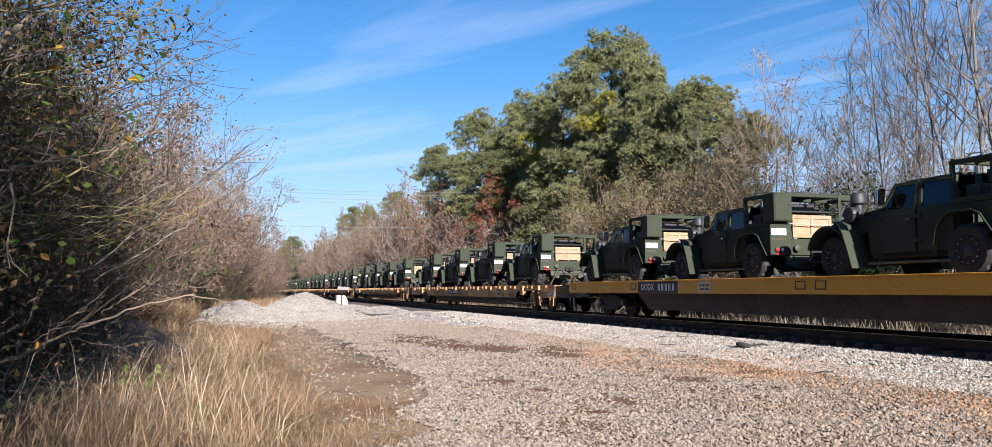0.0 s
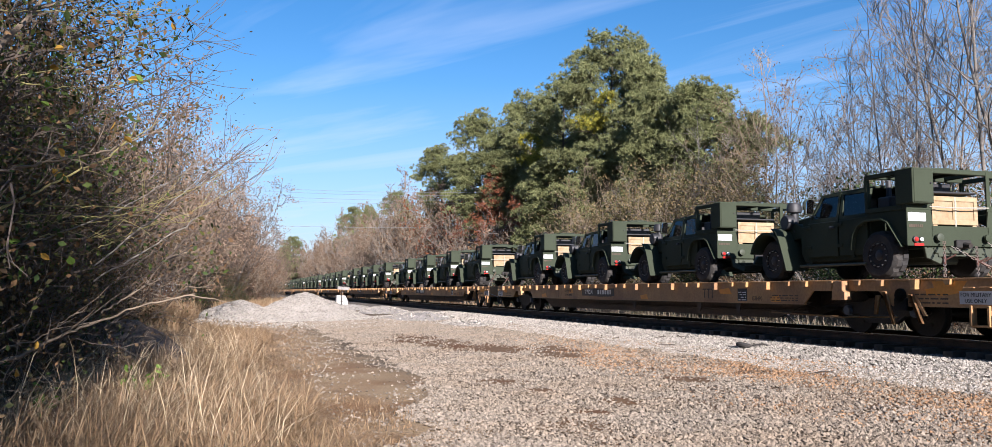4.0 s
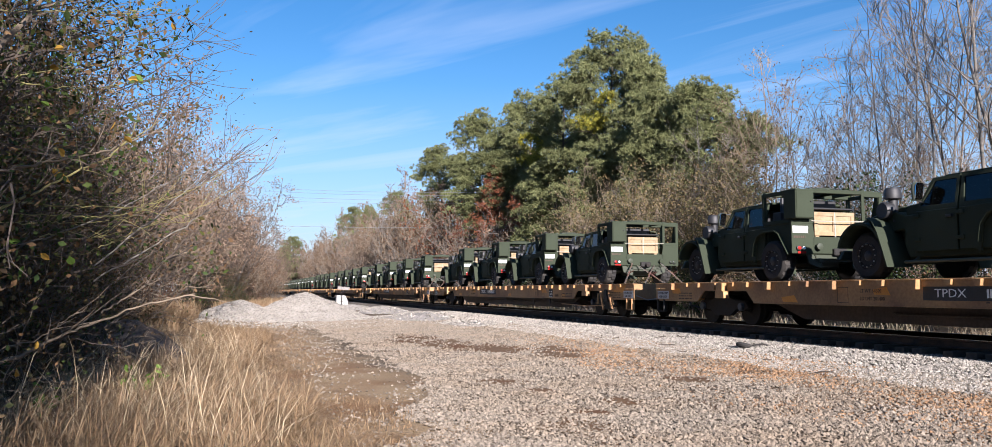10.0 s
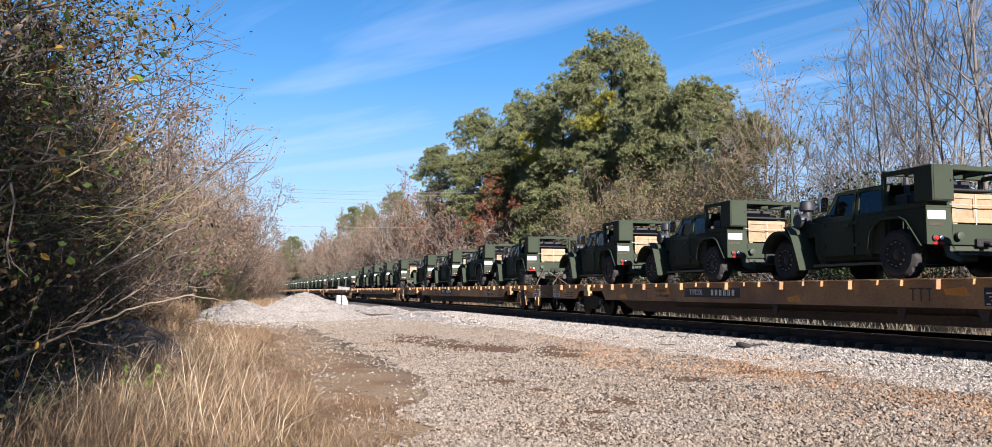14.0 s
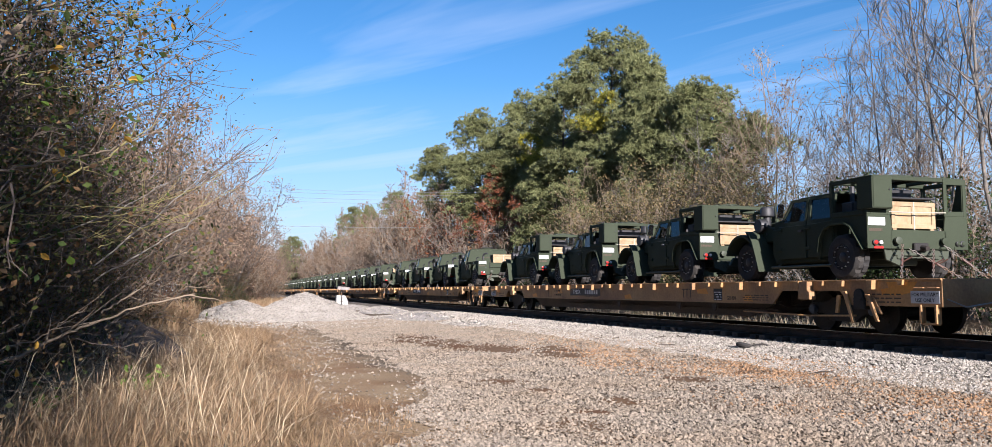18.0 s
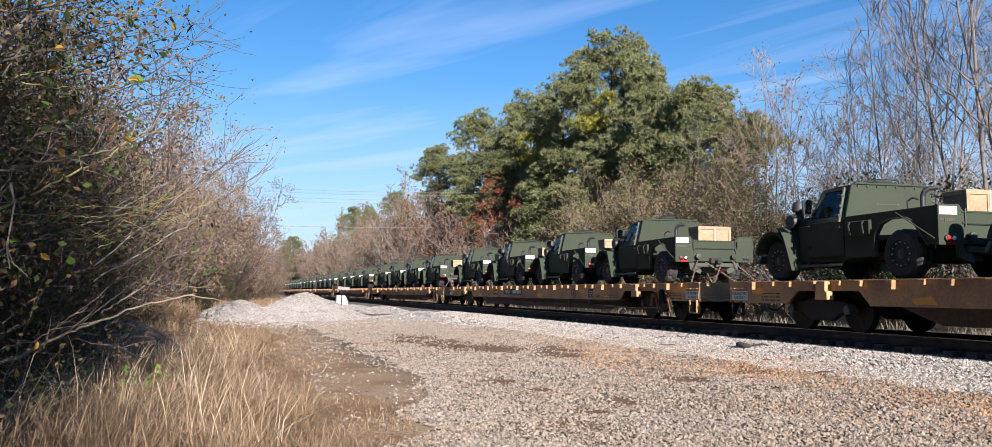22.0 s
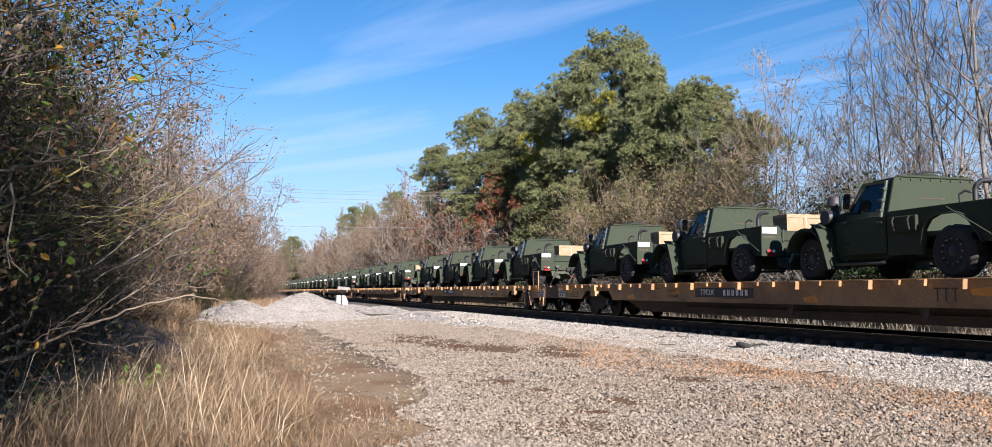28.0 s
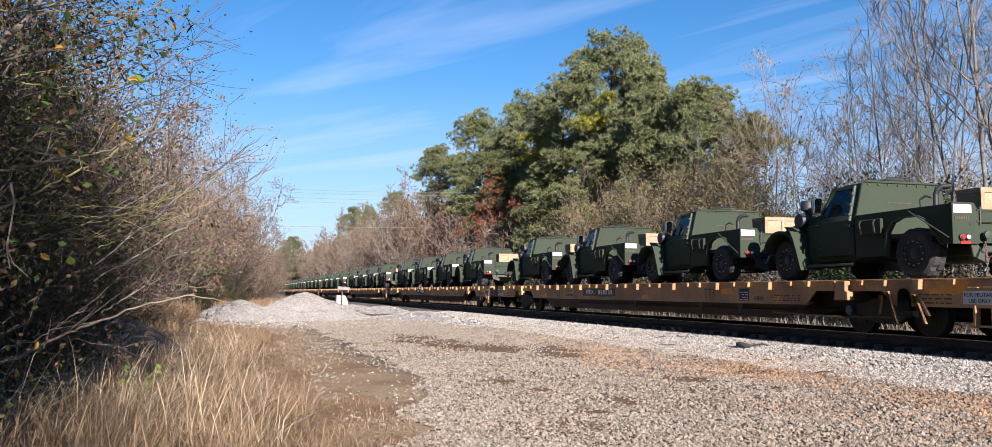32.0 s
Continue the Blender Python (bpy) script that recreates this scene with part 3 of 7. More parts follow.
def flatcar(number, seed):
    """An 89-foot flush-deck flatcar in weathered yellow: fish-belly sides, tie-down channels, stencils, two bogies."""
    root = thing("flatcar", "long flush-deck railway flatcar in weathered orange-yellow paint carrying trucks", "flatcar", "flatcars of the train")
    ya, yb = NEAR_END, FAR_END
    bm = B()
    box(bm, -HALF + 0.06, HALF - 0.06, ya + 0.04, yb - 0.04, -0.07, -0.002)
    part("deck", bm, DECK_PLANK, root, "worn dark deck with tie-down channels")
    for k in (-0.95, -0.35, 0.35, 0.95):
        bm = B()
        box(bm, k - 0.05, k + 0.05, ya + 0.2, yb - 0.2, -0.001, 0.012, 0.003)
        part("tie_down_channel", bm, DARK_STEEL, root)
    for s in (-1, 1):
        # side sill: shallow over the bogies, deep between, with sloping shoulders
        out = [(ya, 0.0), (ya, -0.5), (ya + 2.25, -0.5), (ya + 2.6, -0.22), (ya + 4.5, -0.22), (ya + 4.8, -0.5),
               (yb - 4.8, -0.5), (yb - 4.5, -0.22), (yb - 2.6, -0.22), (yb - 2.25, -0.5), (yb, -0.5), (yb, 0.0)]
        bm = B()
        prism(bm, out[::-1], s * (HALF - 0.045), s * HALF, "x", 0.004)
        sill = part("side_sill", bm, CAR_YELLOW, root)
        bm = B()
        box(bm, min(s * (HALF - 0.09), s * (HALF + 0.025)), max(s * (HALF - 0.09), s * (HALF + 0.025)), ya, yb, -0.028, 0.004, 0.006)
        part("edge_rail", bm, CAR_YELLOW, sill)
        bm = B()
        box(bm, min(s * (HALF - 0.07), s * (HALF + 0.015)), max(s * (HALF - 0.07), s * (HALF + 0.015)), ya + 4.8, yb - 4.8, -0.512, -0.488, 0.004)
        part("lower_flange", bm, CAR_YELLOW, sill)
        k = 0
        y = ya + 0.9
        while y < yb - 0.6:
            bm = B()
            stake_pocket(bm, s, y, *((-0.11, 0.07), (-0.19, 0.12), (-0.13, 0.09))[k % 3])
            part("chain_pocket", bm, CAR_YELLOW, sill)
            y += (0.72, 0.86, 0.62)[k % 3]
            k += 1
        # patches of fresh paint
        rnd = random.Random(seed + 7)
        spots = [(1.2, 0.35), (5.8, 0.35), (8.0, 0.5), (12.0, 0.45), (18.2, 0.4), (20.8, 0.5), (25.4, 0.45)]
        for yy, w in spots:
            yy += rnd.uniform(-0.3, 0.3)
            if 2.3 < yy < 5.0 or 21.7 < yy < 24.5:
                continue
            bm = B()
            z0 = rnd.choice((-0.47, -0.3))
            o = [(ya + yy - w * 0.55, z0), (ya + yy + w * 0.5, z0 + 0.01), (ya + yy + w * 0.6, z0 + 0.11), (ya + yy - w * 0.3, z0 + 0.16)]
            prism(bm, o, s * HALF, s * (HALF + 0.0025), "x")
            part("paint_patch", bm, CAR_FRESH, sill)
        bm = B()
        prism(bm, [(ya + 0.55, -0.05), (ya + 1.30, -0.05), (ya + 1.22, -0.22), (ya + 1.02, -0.30), (ya + 0.70, -0.25)], s * HALF, s * (HALF + 0.0027), "x")
        part("paint_patch", bm, CAR_FRESH, sill)
        # jacking castings beside the bogies
        for yy in (ya + 3.55, yb - 3.55):
            bm = B()
            prism(bm, [(yy - 0.14, -0.02), (yy + 0.14, -0.02), (yy + 0.2, -0.40), (yy - 0.2, -0.40), (yy - 0.2, -0.24), (yy - 0.13, -0.2)], s * (HALF - 0.02), s * (HALF + 0.15), "x", 0.012)
            part("jacking_bracket", bm, CAR_YELLOW, sill, "pale yellow cast jacking bracket")
    # inner floor beams, centre sill and cross bearers
    bm = B()
    prism(bm, [(ya + 0.1, -0.08), (ya + 0.1, -0.42), (ya + 4.9, -0.42), (ya + 6.4, -0.76), (yb - 6.4, -0.76), (yb - 4.9, -0.42), (yb - 0.1, -0.42), (yb - 0.1, -0.08)][::-1], -0.36, 0.36, "x", 0.01)
    part("centre_sill", bm, CAR_UNDER, root, "dark brown fish-belly centre sill")
    for s in (-1, 1):
        bm = B()
        prism(bm, [(ya + 5.0, -0.46), (ya + 6.2, -0.84), (yb - 6.2, -0.84), (yb - 5.0, -0.46)][::-1], s * 1.0, s * 1.06, "x", 0.006)
        part("fish_belly_web", bm, CAR_UNDER, root)
    for i in range(6):
        y = ya + 5.6 + i * (yb - ya - 11.2) / 5
        bm = B()
        prism(bm, [(-HALF + 0.05, -0.07), (HALF - 0.05, -0.07), (HALF - 0.05, -0.32), (0.4, -0.62), (-0.4, -0.62), (-HALF + 0.05, -0.32)][::-1], y - 0.03, y + 0.03, "y", 0.004)
        part("cross_bearer", bm, CAR_UNDER, root)
    for y in (ya, yb):
        d = 0.04 if y == ya else -0.04
        bm = B()
        box(bm, -HALF + 0.004, HALF - 0.004, min(y, y + d), max(y, y + d), -0.5, -0.002, 0.006)
        part("end_sill", bm, CAR_YELLOW, root, "sunlit pale yellow end sill")
    bm = B()
    bent(bm, [(-1.12, ya + 5.0, -0.66), (-1.12, yb - 9.0, -0.66), (-0.9, yb - 8.6, -0.6)], 0.02, 6)
    part("brake_pipe", bm, CAR_UNDER, root)
    bm = B()
    rod(bm, (-0.75, ya + 11.4, -0.55), (-0.75, ya + 12.4, -0.55), 0.17, seg=14, bev=0.03)
    part("air_reservoir", bm, CAR_UNDER, root)
    for yy in (9.0, 12.8, 7.2):
        bm = B()
        prism(bm, [(ya + yy, -0.5), (ya + yy + 0.28, -0.5), (ya + yy + 0.18, -0.74), (ya + yy + 0.08, -0.74)][::-1], -HALF + 0.02, -HALF + 0.05, "x", 0.004)
        part("hanger_bracket", bm, CAR_UNDER, root)
    end_gear(root, ya, -1, True)
    end_gear(root, yb, 1, False)
    # brake gear near the camera end
    bm = B()
    prism(bm, [(ya + 1.62, -0.34), (ya + 1.70, -0.34), (ya + 1.50, -0.66), (ya + 1.42, -0.66)][::-1], -HALF - 0.02, -HALF + 0.02, "x", 0.006)
    part("brake_strut", bm, CAR_YELLOW, root)
    for y in (ya + 2.92, yb - 2.92):
        bogie(root, y)
    # lettering on both sides as far as the frames show it (camera side)
    x = -HALF - 0.003
    for y0 in (ya + 0.05, yb - 0.75):
        bm = B()
        box(bm, x - 0.006, x, y0, y0 + 0.66, -0.44, -0.22, 0.002)
        sg = part("sign_plate", bm, PLACARD, root, "white sign reading FOR MILITARY USE ONLY")
        side_word("lettering", "FOR MILITARY", 0.095, STENCIL_BLACK, sg, y0 + 0.33, -0.285, x - 0.009)
        side_word("lettering", "USE ONLY", 0.095, STENCIL_BLACK, sg, y0 + 0.33, -0.385, x - 0.009)
    cy = ya + 15.6
    bm = B()
    box(bm, x - 0.001, x, cy - 1.32, cy + 1.32, -0.385, -0.14)
    pn = part("number_panel", bm, STENCIL_BLACK, root, "black panel with white reporting marks")
    side_word("lettering", "TPDX", 0.21, STENCIL_WHITE, pn, cy + 0.72, -0.262, x - 0.004, 1.25)
    digit_bars(pn, x - 0.005, cy - 1.12, cy + 0.02, -0.335, -0.19)
    bm = B()
    for a, w in ((0.0, 0.16), (0.19, 0.16), (0.38, 0.16)):
        yy = ya + 8.9 - a
        box(bm, x - 0.001, x + 0.002, yy - w, yy, -0.19, -0.16)
        box(bm, x - 0.001, x + 0.002, yy - w * 0.6, yy - w * 0.4, -0.40, -0.16)
    part("maker_mark", bm, STENCIL_DARK, root, "dark block-shaped company mark")
    bm = B()
    box(bm, x - 0.001, x, ya + 6.9, ya + 7.3, -0.46, -0.16)
    pn = part("stencil_panel", bm, STENCIL_BLACK, root, "black inspection stencil panel")
    bars("stencil_bars", pn, x - 0.004, ya + 6.94, ya + 7.26, -0.44, -0.2, 4, STENCIL_WHITE, 0.7, seed + 3)
    side_word("lettering", "GSH90", 0.14, STENCIL_DARK, root, ya + 6.5, -0.40)
    bm = B()
    w = 0.16
    yy = ya + 19.0
    for a in ((-w, -w + 0.012, -w, w), (w - 0.012, w, -w, w), (-w, w, -w, -w + 0.012), (-w, w, w - 0.012, w)):
        box(bm, x - 0.001, x + 0.002, yy + a[0], yy + a[1], -0.3 + a[2], -0.3 + a[3])
    part("stencil_frame", bm, STENCIL_DARK, root)
    side_word("lettering", "LT WT 64600", 0.10, STENCIL_DARK, root, yy - 0.78, -0.22)
    side_word("lettering", "LD LMT 201400", 0.10, STENCIL_DARK, root, yy - 0.82, -0.37)
    bars("stencil_bars", root, x - 0.001, ya + 5.0, ya + 6.0, -0.44, -0.28, 3, STENCIL_DARK, 0.6, seed + 5)
    bars("stencil_bars", root, x - 0.001, ya + 0.95, ya + 1.0 + 0.9, -0.44, -0.22, 3, STENCIL_DARK, 0.65, seed + 6)
    bars("stencil_bars", root, x - 0.001, yb - 2.0, yb - 1.3, -0.44, -0.22, 3, STENCIL_DARK, 0.65, seed + 8)
    bars("stencil_bars", root, x - 0.001, ya + 14.5, ya + 15.6, -0.42, -0.2, 3, STENCIL_DARK, 0.65, seed + 9)
    return root


def bright_flatcar():
    """The other make of flatcar: bright yellow box-section sides raised over the deck, deep dark centre girder."""
    root = thing("flatcar", "bright yellow flatcar with deep dark girder and black number panel", "flatcar", "flatcars of the train")
    ya, yb = NEAR_END, FAR_END
    bm = B()
    box(bm, -HALF + 0.06, HALF - 0.06, ya + 0.04, yb - 0.04, -0.06, 0.0)
    part("deck", bm, DECK_PLANK, root)
    x = -HALF - 0.003
    for s in (-1, 1):
        bm = B()
        prism(bm, [(ya, 0.06), (ya, -0.29), (yb, -0.29), (yb, 0.06)], s * (HALF - 0.05), s * HALF, "x", 0.006)
        sill = part("side_sill", bm, CAR_BRIGHT, root)
        bm = B()
        box(bm, min(s * (HALF - 0.1), s * (HALF + 0.03)), max(s * (HALF - 0.1), s * (HALF + 0.03)), ya, yb, 0.06, 0.09, 0.006)
        part("edge_rail", bm, CAR_BRIGHT, sill)
        for y in (ya + 0.5, ya + 4.6, ya + 13.0, yb - 13.2, yb - 5.2, yb - 0.45):
            bm = B()
            for a in ((-0.17, -0.15, -0.19, 0.0), (0.15, 0.17, -0.19, 0.0), (-0.17, 0.17, -0.19, -0.165), (-0.17, 0.17, -0.02, 0.0)):
                box(bm, min(s * HALF, s * (HALF + 0.012)), max(s * HALF, s * (HALF + 0.012)), y + a[0], y + a[1], a[2], a[3])
            part("pocket_frame", bm, STENCIL_BLACK, sill)
        bm = B()
        prism(bm, [(ya + 5.0, -0.29), (ya + 5.8, -0.78), (yb - 5.8, -0.78), (yb - 5.0, -0.29)][::-1], s * 1.12, s * 1.18, "x", 0.006)
        part("girder_web", bm, CAR_UNDER, root, "dark brown deep girder")
    bm = B()
    box(bm, -0.36, 0.36, ya + 0.2, yb - 0.2, -0.45, -0.06, 0.01)
    part("centre_sill", bm, CAR_UNDER, root)
    for y in (ya, yb):
        d = 0.04 if y == ya else -0.04
        bm = B()
        box(bm, -HALF + 0.004, HALF - 0.004, min(y, y + d), max(y, y + d), -0.3, 0.055, 0.006)
        part("end_sill", bm, CAR_BRIGHT, root)
    end_gear(root, ya, -1, True)
    end_gear(root, yb, 1, False)
    for y in (ya + 2.92, yb - 2.92):
        bogie(root, y)
    bm = B()
    box(bm, x - 0.001, x, yb - 7.9, yb - 5.5, -0.285, 0.055)
    pn = part("number_panel", bm, STENCIL_BLACK, root, "black panel with white stencilled reporting marks")
    side_word("lettering", "DODX", 0.27, STENCIL_WHITE, pn, yb - 6.12, -0.115, x - 0.004, 1.0)
    digit_bars(pn, x - 0.005, yb - 7.75, yb - 6.72, -0.215, -0.015, 5)
    bm = B()
    box(bm, x - 0.001, x, yb - 9.6, yb - 8.95, -0.26, 0.03)
    part("pale_panel", bm, material("pale_cream_panel", (0.62, 0.50, 0.33), 0.6, vary=0.1), root)
    bars("stencil_bars", root, x - 0.004, yb - 9.5, yb - 9.0, -0.2, 0.0, 2, STENCIL_DARK, 0.5, 6)
    return root

# ---- the trucks; local space: rear axle over the origin, nose towards +y, deck at z = 0 ----


def wheel(root, x, y, s):
    """A big lugged off-road tyre on a dark rim with a ring of bolts; s is the outer side."""
    bm = B()
    R, W = 0.475, 0.31
    a, b = x - s * W / 2, x + s * W / 2
    # rings across the tyre; the tread rings alternate between lug and groove
    n = 44
    rings = [(0.25, a, 0), (0.40, a - s * 0.005, 0), (0.445, a + s * 0.025, 1), (R, a + s * 0.05, 2), (R, x - s * 0.008, 2), (R - 0.028, x, 0), (R, x + s * 0.008, 3), (R, b - s * 0.05, 3), (0.445, b - s * 0.025, 1), (0.40, b + s * 0.005, 0), (0.27, b, 0), (0.25, b - s * 0.03, 0)]
    loops = []
    for r, along_x, kind in rings:
        loop = []
        for i in range(n):
            low = (kind == 2 and i % 4 < 1) or (kind == 3 and (i + 2) % 4 < 1)
            q = r - (0.030 if low else 0.0) + (0.006 if kind == 1 and i % 2 else 0.0)
            t = 2 * math.pi * (i + (0.5 if kind == 3 else 0)) / n
            loop.append(bm.verts.new((along_x, y + q * math.cos(t), R + q * math.sin(t))))
        loops.append(loop)
    for A, C in zip(loops, loops[1:]):
        for i in range(n):
            bm.faces.new((A[i], A[(i + 1) % n], C[(i + 1) % n], C[i]))
    for L in (loops[0], loops[-1]):
        bm.faces.new(L)
    bmesh.ops.recalc_face_normals(bm, faces=bm.faces[:])
    w = part("wheel", bm, RUBBER, root, "dusty black off-road tyre with chunky tread", 30)
    bm = B()
    lathe(bm, [(0.255, b - s * 0.035), (0.25, b - s * 0.012), (0.232, b - s * 0.01), (0.215, b - s * 0.07), (0.12, b - s * 0.075), (0.105, b - s * 0.03), (0.085, b - s * 0.015), (0.03, b - s * 0.012)], 24, "x", (0, y, R))
    rim = part("rim", bm, BLACK, w)
    bm = B()
    for n, r, q in ((12, 0.222, 0.013), (8, 0.155, 0.012)):
        for i in range(n):
            t = 2 * math.pi * i / n
            c = (y + r * math.cos(t), R + r * math.sin(t))
            d = b - s * (0.018 if n == 12 else 0.078)
            rod(bm, (d, *c), (d + s * 0.03, *c), q, seg=5)
    tagged(part("wheel_bolts", bm, STEEL, rim, "ring of bright wheel bolts"), kind="stuff")


def arch(bm, x, s, y, z, r, t0, t1, width, lip, seg=12):
    """A fender lip swept round a wheel."""
    inner, outer = [], []
    for i in range(seg + 1):
        t = radians(t0 + (t1 - t0) * i / seg)
        inner.append((y + r * math.cos(t), z + r * math.sin(t)))
        outer.append((y + (r + lip) * math.cos(t), z + (r + lip) * math.sin(t)))
    prism(bm, inner + outer[::-1], x, x + s * width, "x")


def flare(bm, s, x, width, t=0.03):
    """An angular fender lip: upright in front, flat on top, a long slant behind."""
    line = [(0.66, 0.60), (0.60, 0.90), (0.47, 1.07), (0.26, 1.145), (-0.16, 1.145), (-0.32, 1.07), (-0.66, 0.60)]
    out = [(y * (1 + t * 1.4), 0.5 + (z - 0.5) * (1 + t * 1.6)) for y, z in line]
    prism(bm, line + out[::-1], x, x + s * width, "x", 0.004)


def widen(root, k):
    """Spreads a finished truck across to its true breadth."""
    for o in root.children_recursive:
        if o.type == "MESH":
            o.data.transform(Matrix.Diagonal((k, 1, 1, 1)))


def chassis(root, wb):
    """Frame, axles, bumper, hood, fenders, air intake and wheels, the same on both makes."""
    bm = B()
    for s in (-1, 1):
        box(bm, s * 0.42 - 0.05, s * 0.42 + 0.05, -0.8, wb + 0.7, 0.42, 0.58, 0.01)
    for y in (-0.7, 0.9, 2.0, wb + 0.5):
        box(bm, -0.42, 0.42, y - 0.05, y + 0.05, 0.44, 0.56)
    box(bm, -0.3, 0.3, -0.45, 0.35, 0.3, 0.5, 0.04)
    box(bm, -0.3, 0.3, wb - 0.4, wb + 0.4, 0.32, 0.55, 0.04)
    for y in (0, wb):
        rod(bm, (-0.8, y, 0.475), (0.8, y, 0.475), 0.05, seg=8)
    part("frame", bm, GREEN_DARK, root)
    for y in (0, wb):
        for s in (-1, 1):
            wheel(root, s * 0.93, y, s)
    bm = B()
    prism(bm, [(-1.02, 0.42), (1.02, 0.42), (0.92, 0.62), (-0.92, 0.62)], wb + 0.86, wb + 0.94, "y", 0.015)
    part("front_bumper", bm, GREEN_DARK, root)
    # hood slopes to the nose
    bm = B()
    prism(bm, [(wb - 0.62, 1.42), (wb - 0.2, 1.40), (wb + 0.55, 1.22), (wb + 0.72, 1.10), (wb + 0.72, 0.78), (wb - 0.62, 0.78)], -0.72, 0.72, "x", 0.03)
    part("hood", bm, GREEN, root)
    for s in (-1, 1):
        # front fender shell over the wheel, and the broad pale strut falling behind it
        bm = B()
        arch(bm, s * 0.72, s, wb, 0.50, 0.58, 14, 150, 0.54, 0.05, 14)
        part("front_fender", bm, GREEN, root)
        bm = B()
        a = [(wb - 0.20, 1.21), (wb - 0.36, 1.13), (wb - 0.47, 0.94), (wb - 0.60, 0.60), (wb - 0.72, 0.24)]
        prism(bm, a + [(p[0] - 0.045, p[1] - 0.012) for p in a[::-1]], s * 0.74, s * 1.27, "x", 0.006)
        part("mud_strut", bm, GREEN, root, "sunlit olive rear flank of the front fender")
        bm = B()
        prism(bm, [(wb - 0.30, 1.17), (wb - 0.15, 1.24), (wb - 0.60, 1.30), (wb - 0.82, 1.22), (wb - 0.85, 0.95), (wb - 0.50, 0.92)], s * 0.70, s * 0.90, "x", 0.02)
        part("cowl_side", bm, GREEN, root)
    joined(root, lambda o: o.name.startswith(("hood", "cowl_side")), "hood")
    # air intake with mushroom cap on the camera side
    bm = B()
    rod(bm, (-0.80, wb - 0.40, 1.32), (-0.80, wb - 0.40, 1.62), 0.085, seg=14)
    bent(bm, [(-0.80, wb - 0.40, 1.34), (-0.84, wb - 0.54, 1.12), (-0.78, wb - 0.62, 1.0)], 0.07, 10)
    pipe = part("air_intake", bm, BLACK, root, "black raised air intake")
    bm = B()
    lathe(bm, [(0.13, 1.56), (0.155, 1.58), (0.16, 1.68), (0.15, 1.70), (0.15, 1.74), (0.12, 1.79), (0.05, 1.80)], 18, "z", (-0.80, wb - 0.40, 0))
    part("intake_cap", bm, BLACK, pipe, "ribbed black mushroom cap")
    bm = B()
    lathe(bm, [(0.06, -1.02), (0.15, -1.02), (0.17, -0.99), (0.17, -0.84), (0.1, -0.82)], 18, "x", (0, wb - 0.36, 1.34))
    part("air_cleaner", bm, BLACK, root, "round black air cleaner drum")


def mirror(root, y, s):
    bm = B()
    bent(bm, [(s * 0.95, y + 0.02, 1.36), (s * 1.18, y, 1.42), (s * 1.18, y, 1.72), (s * 0.92, y - 0.05, 1.72)], 0.014, 6)
    mi = part("mirror_arm", bm, BLACK, root)
    bm = B()
    prism(bm, [(s * 1.10, 1.42), (s * 1.27, 1.42), (s * 1.28, 1.70), (s * 1.24, 1.76), (s * 1.12, 1.76), (s * 1.09, 1.70)], y - 0.03, y + 0.03, "y", 0.012)
    part("mirror_head", bm, GREEN_DARK, mi)
    bm = B()
    prism(bm, [(s * 1.115, 1.44), (s * 1.255, 1.44), (s * 1.265, 1.69), (s * 1.235, 1.74), (s * 1.125, 1.74), (s * 1.105, 1.69)], y - 0.05, y - 0.031, "y")
    for v in bm.verts:
        v.co.y -= (v.co.z - 1.44) * 0.16
    part("mirror_glass", bm, MIRROR, mi, "bright mirror glass")


def panel_bar(bm, y0, y1, z0, z1, x, s, t=0.012):
    box(bm, min(x, x + s * t), max(x, x + s * t), y0, y1, z0, z1)


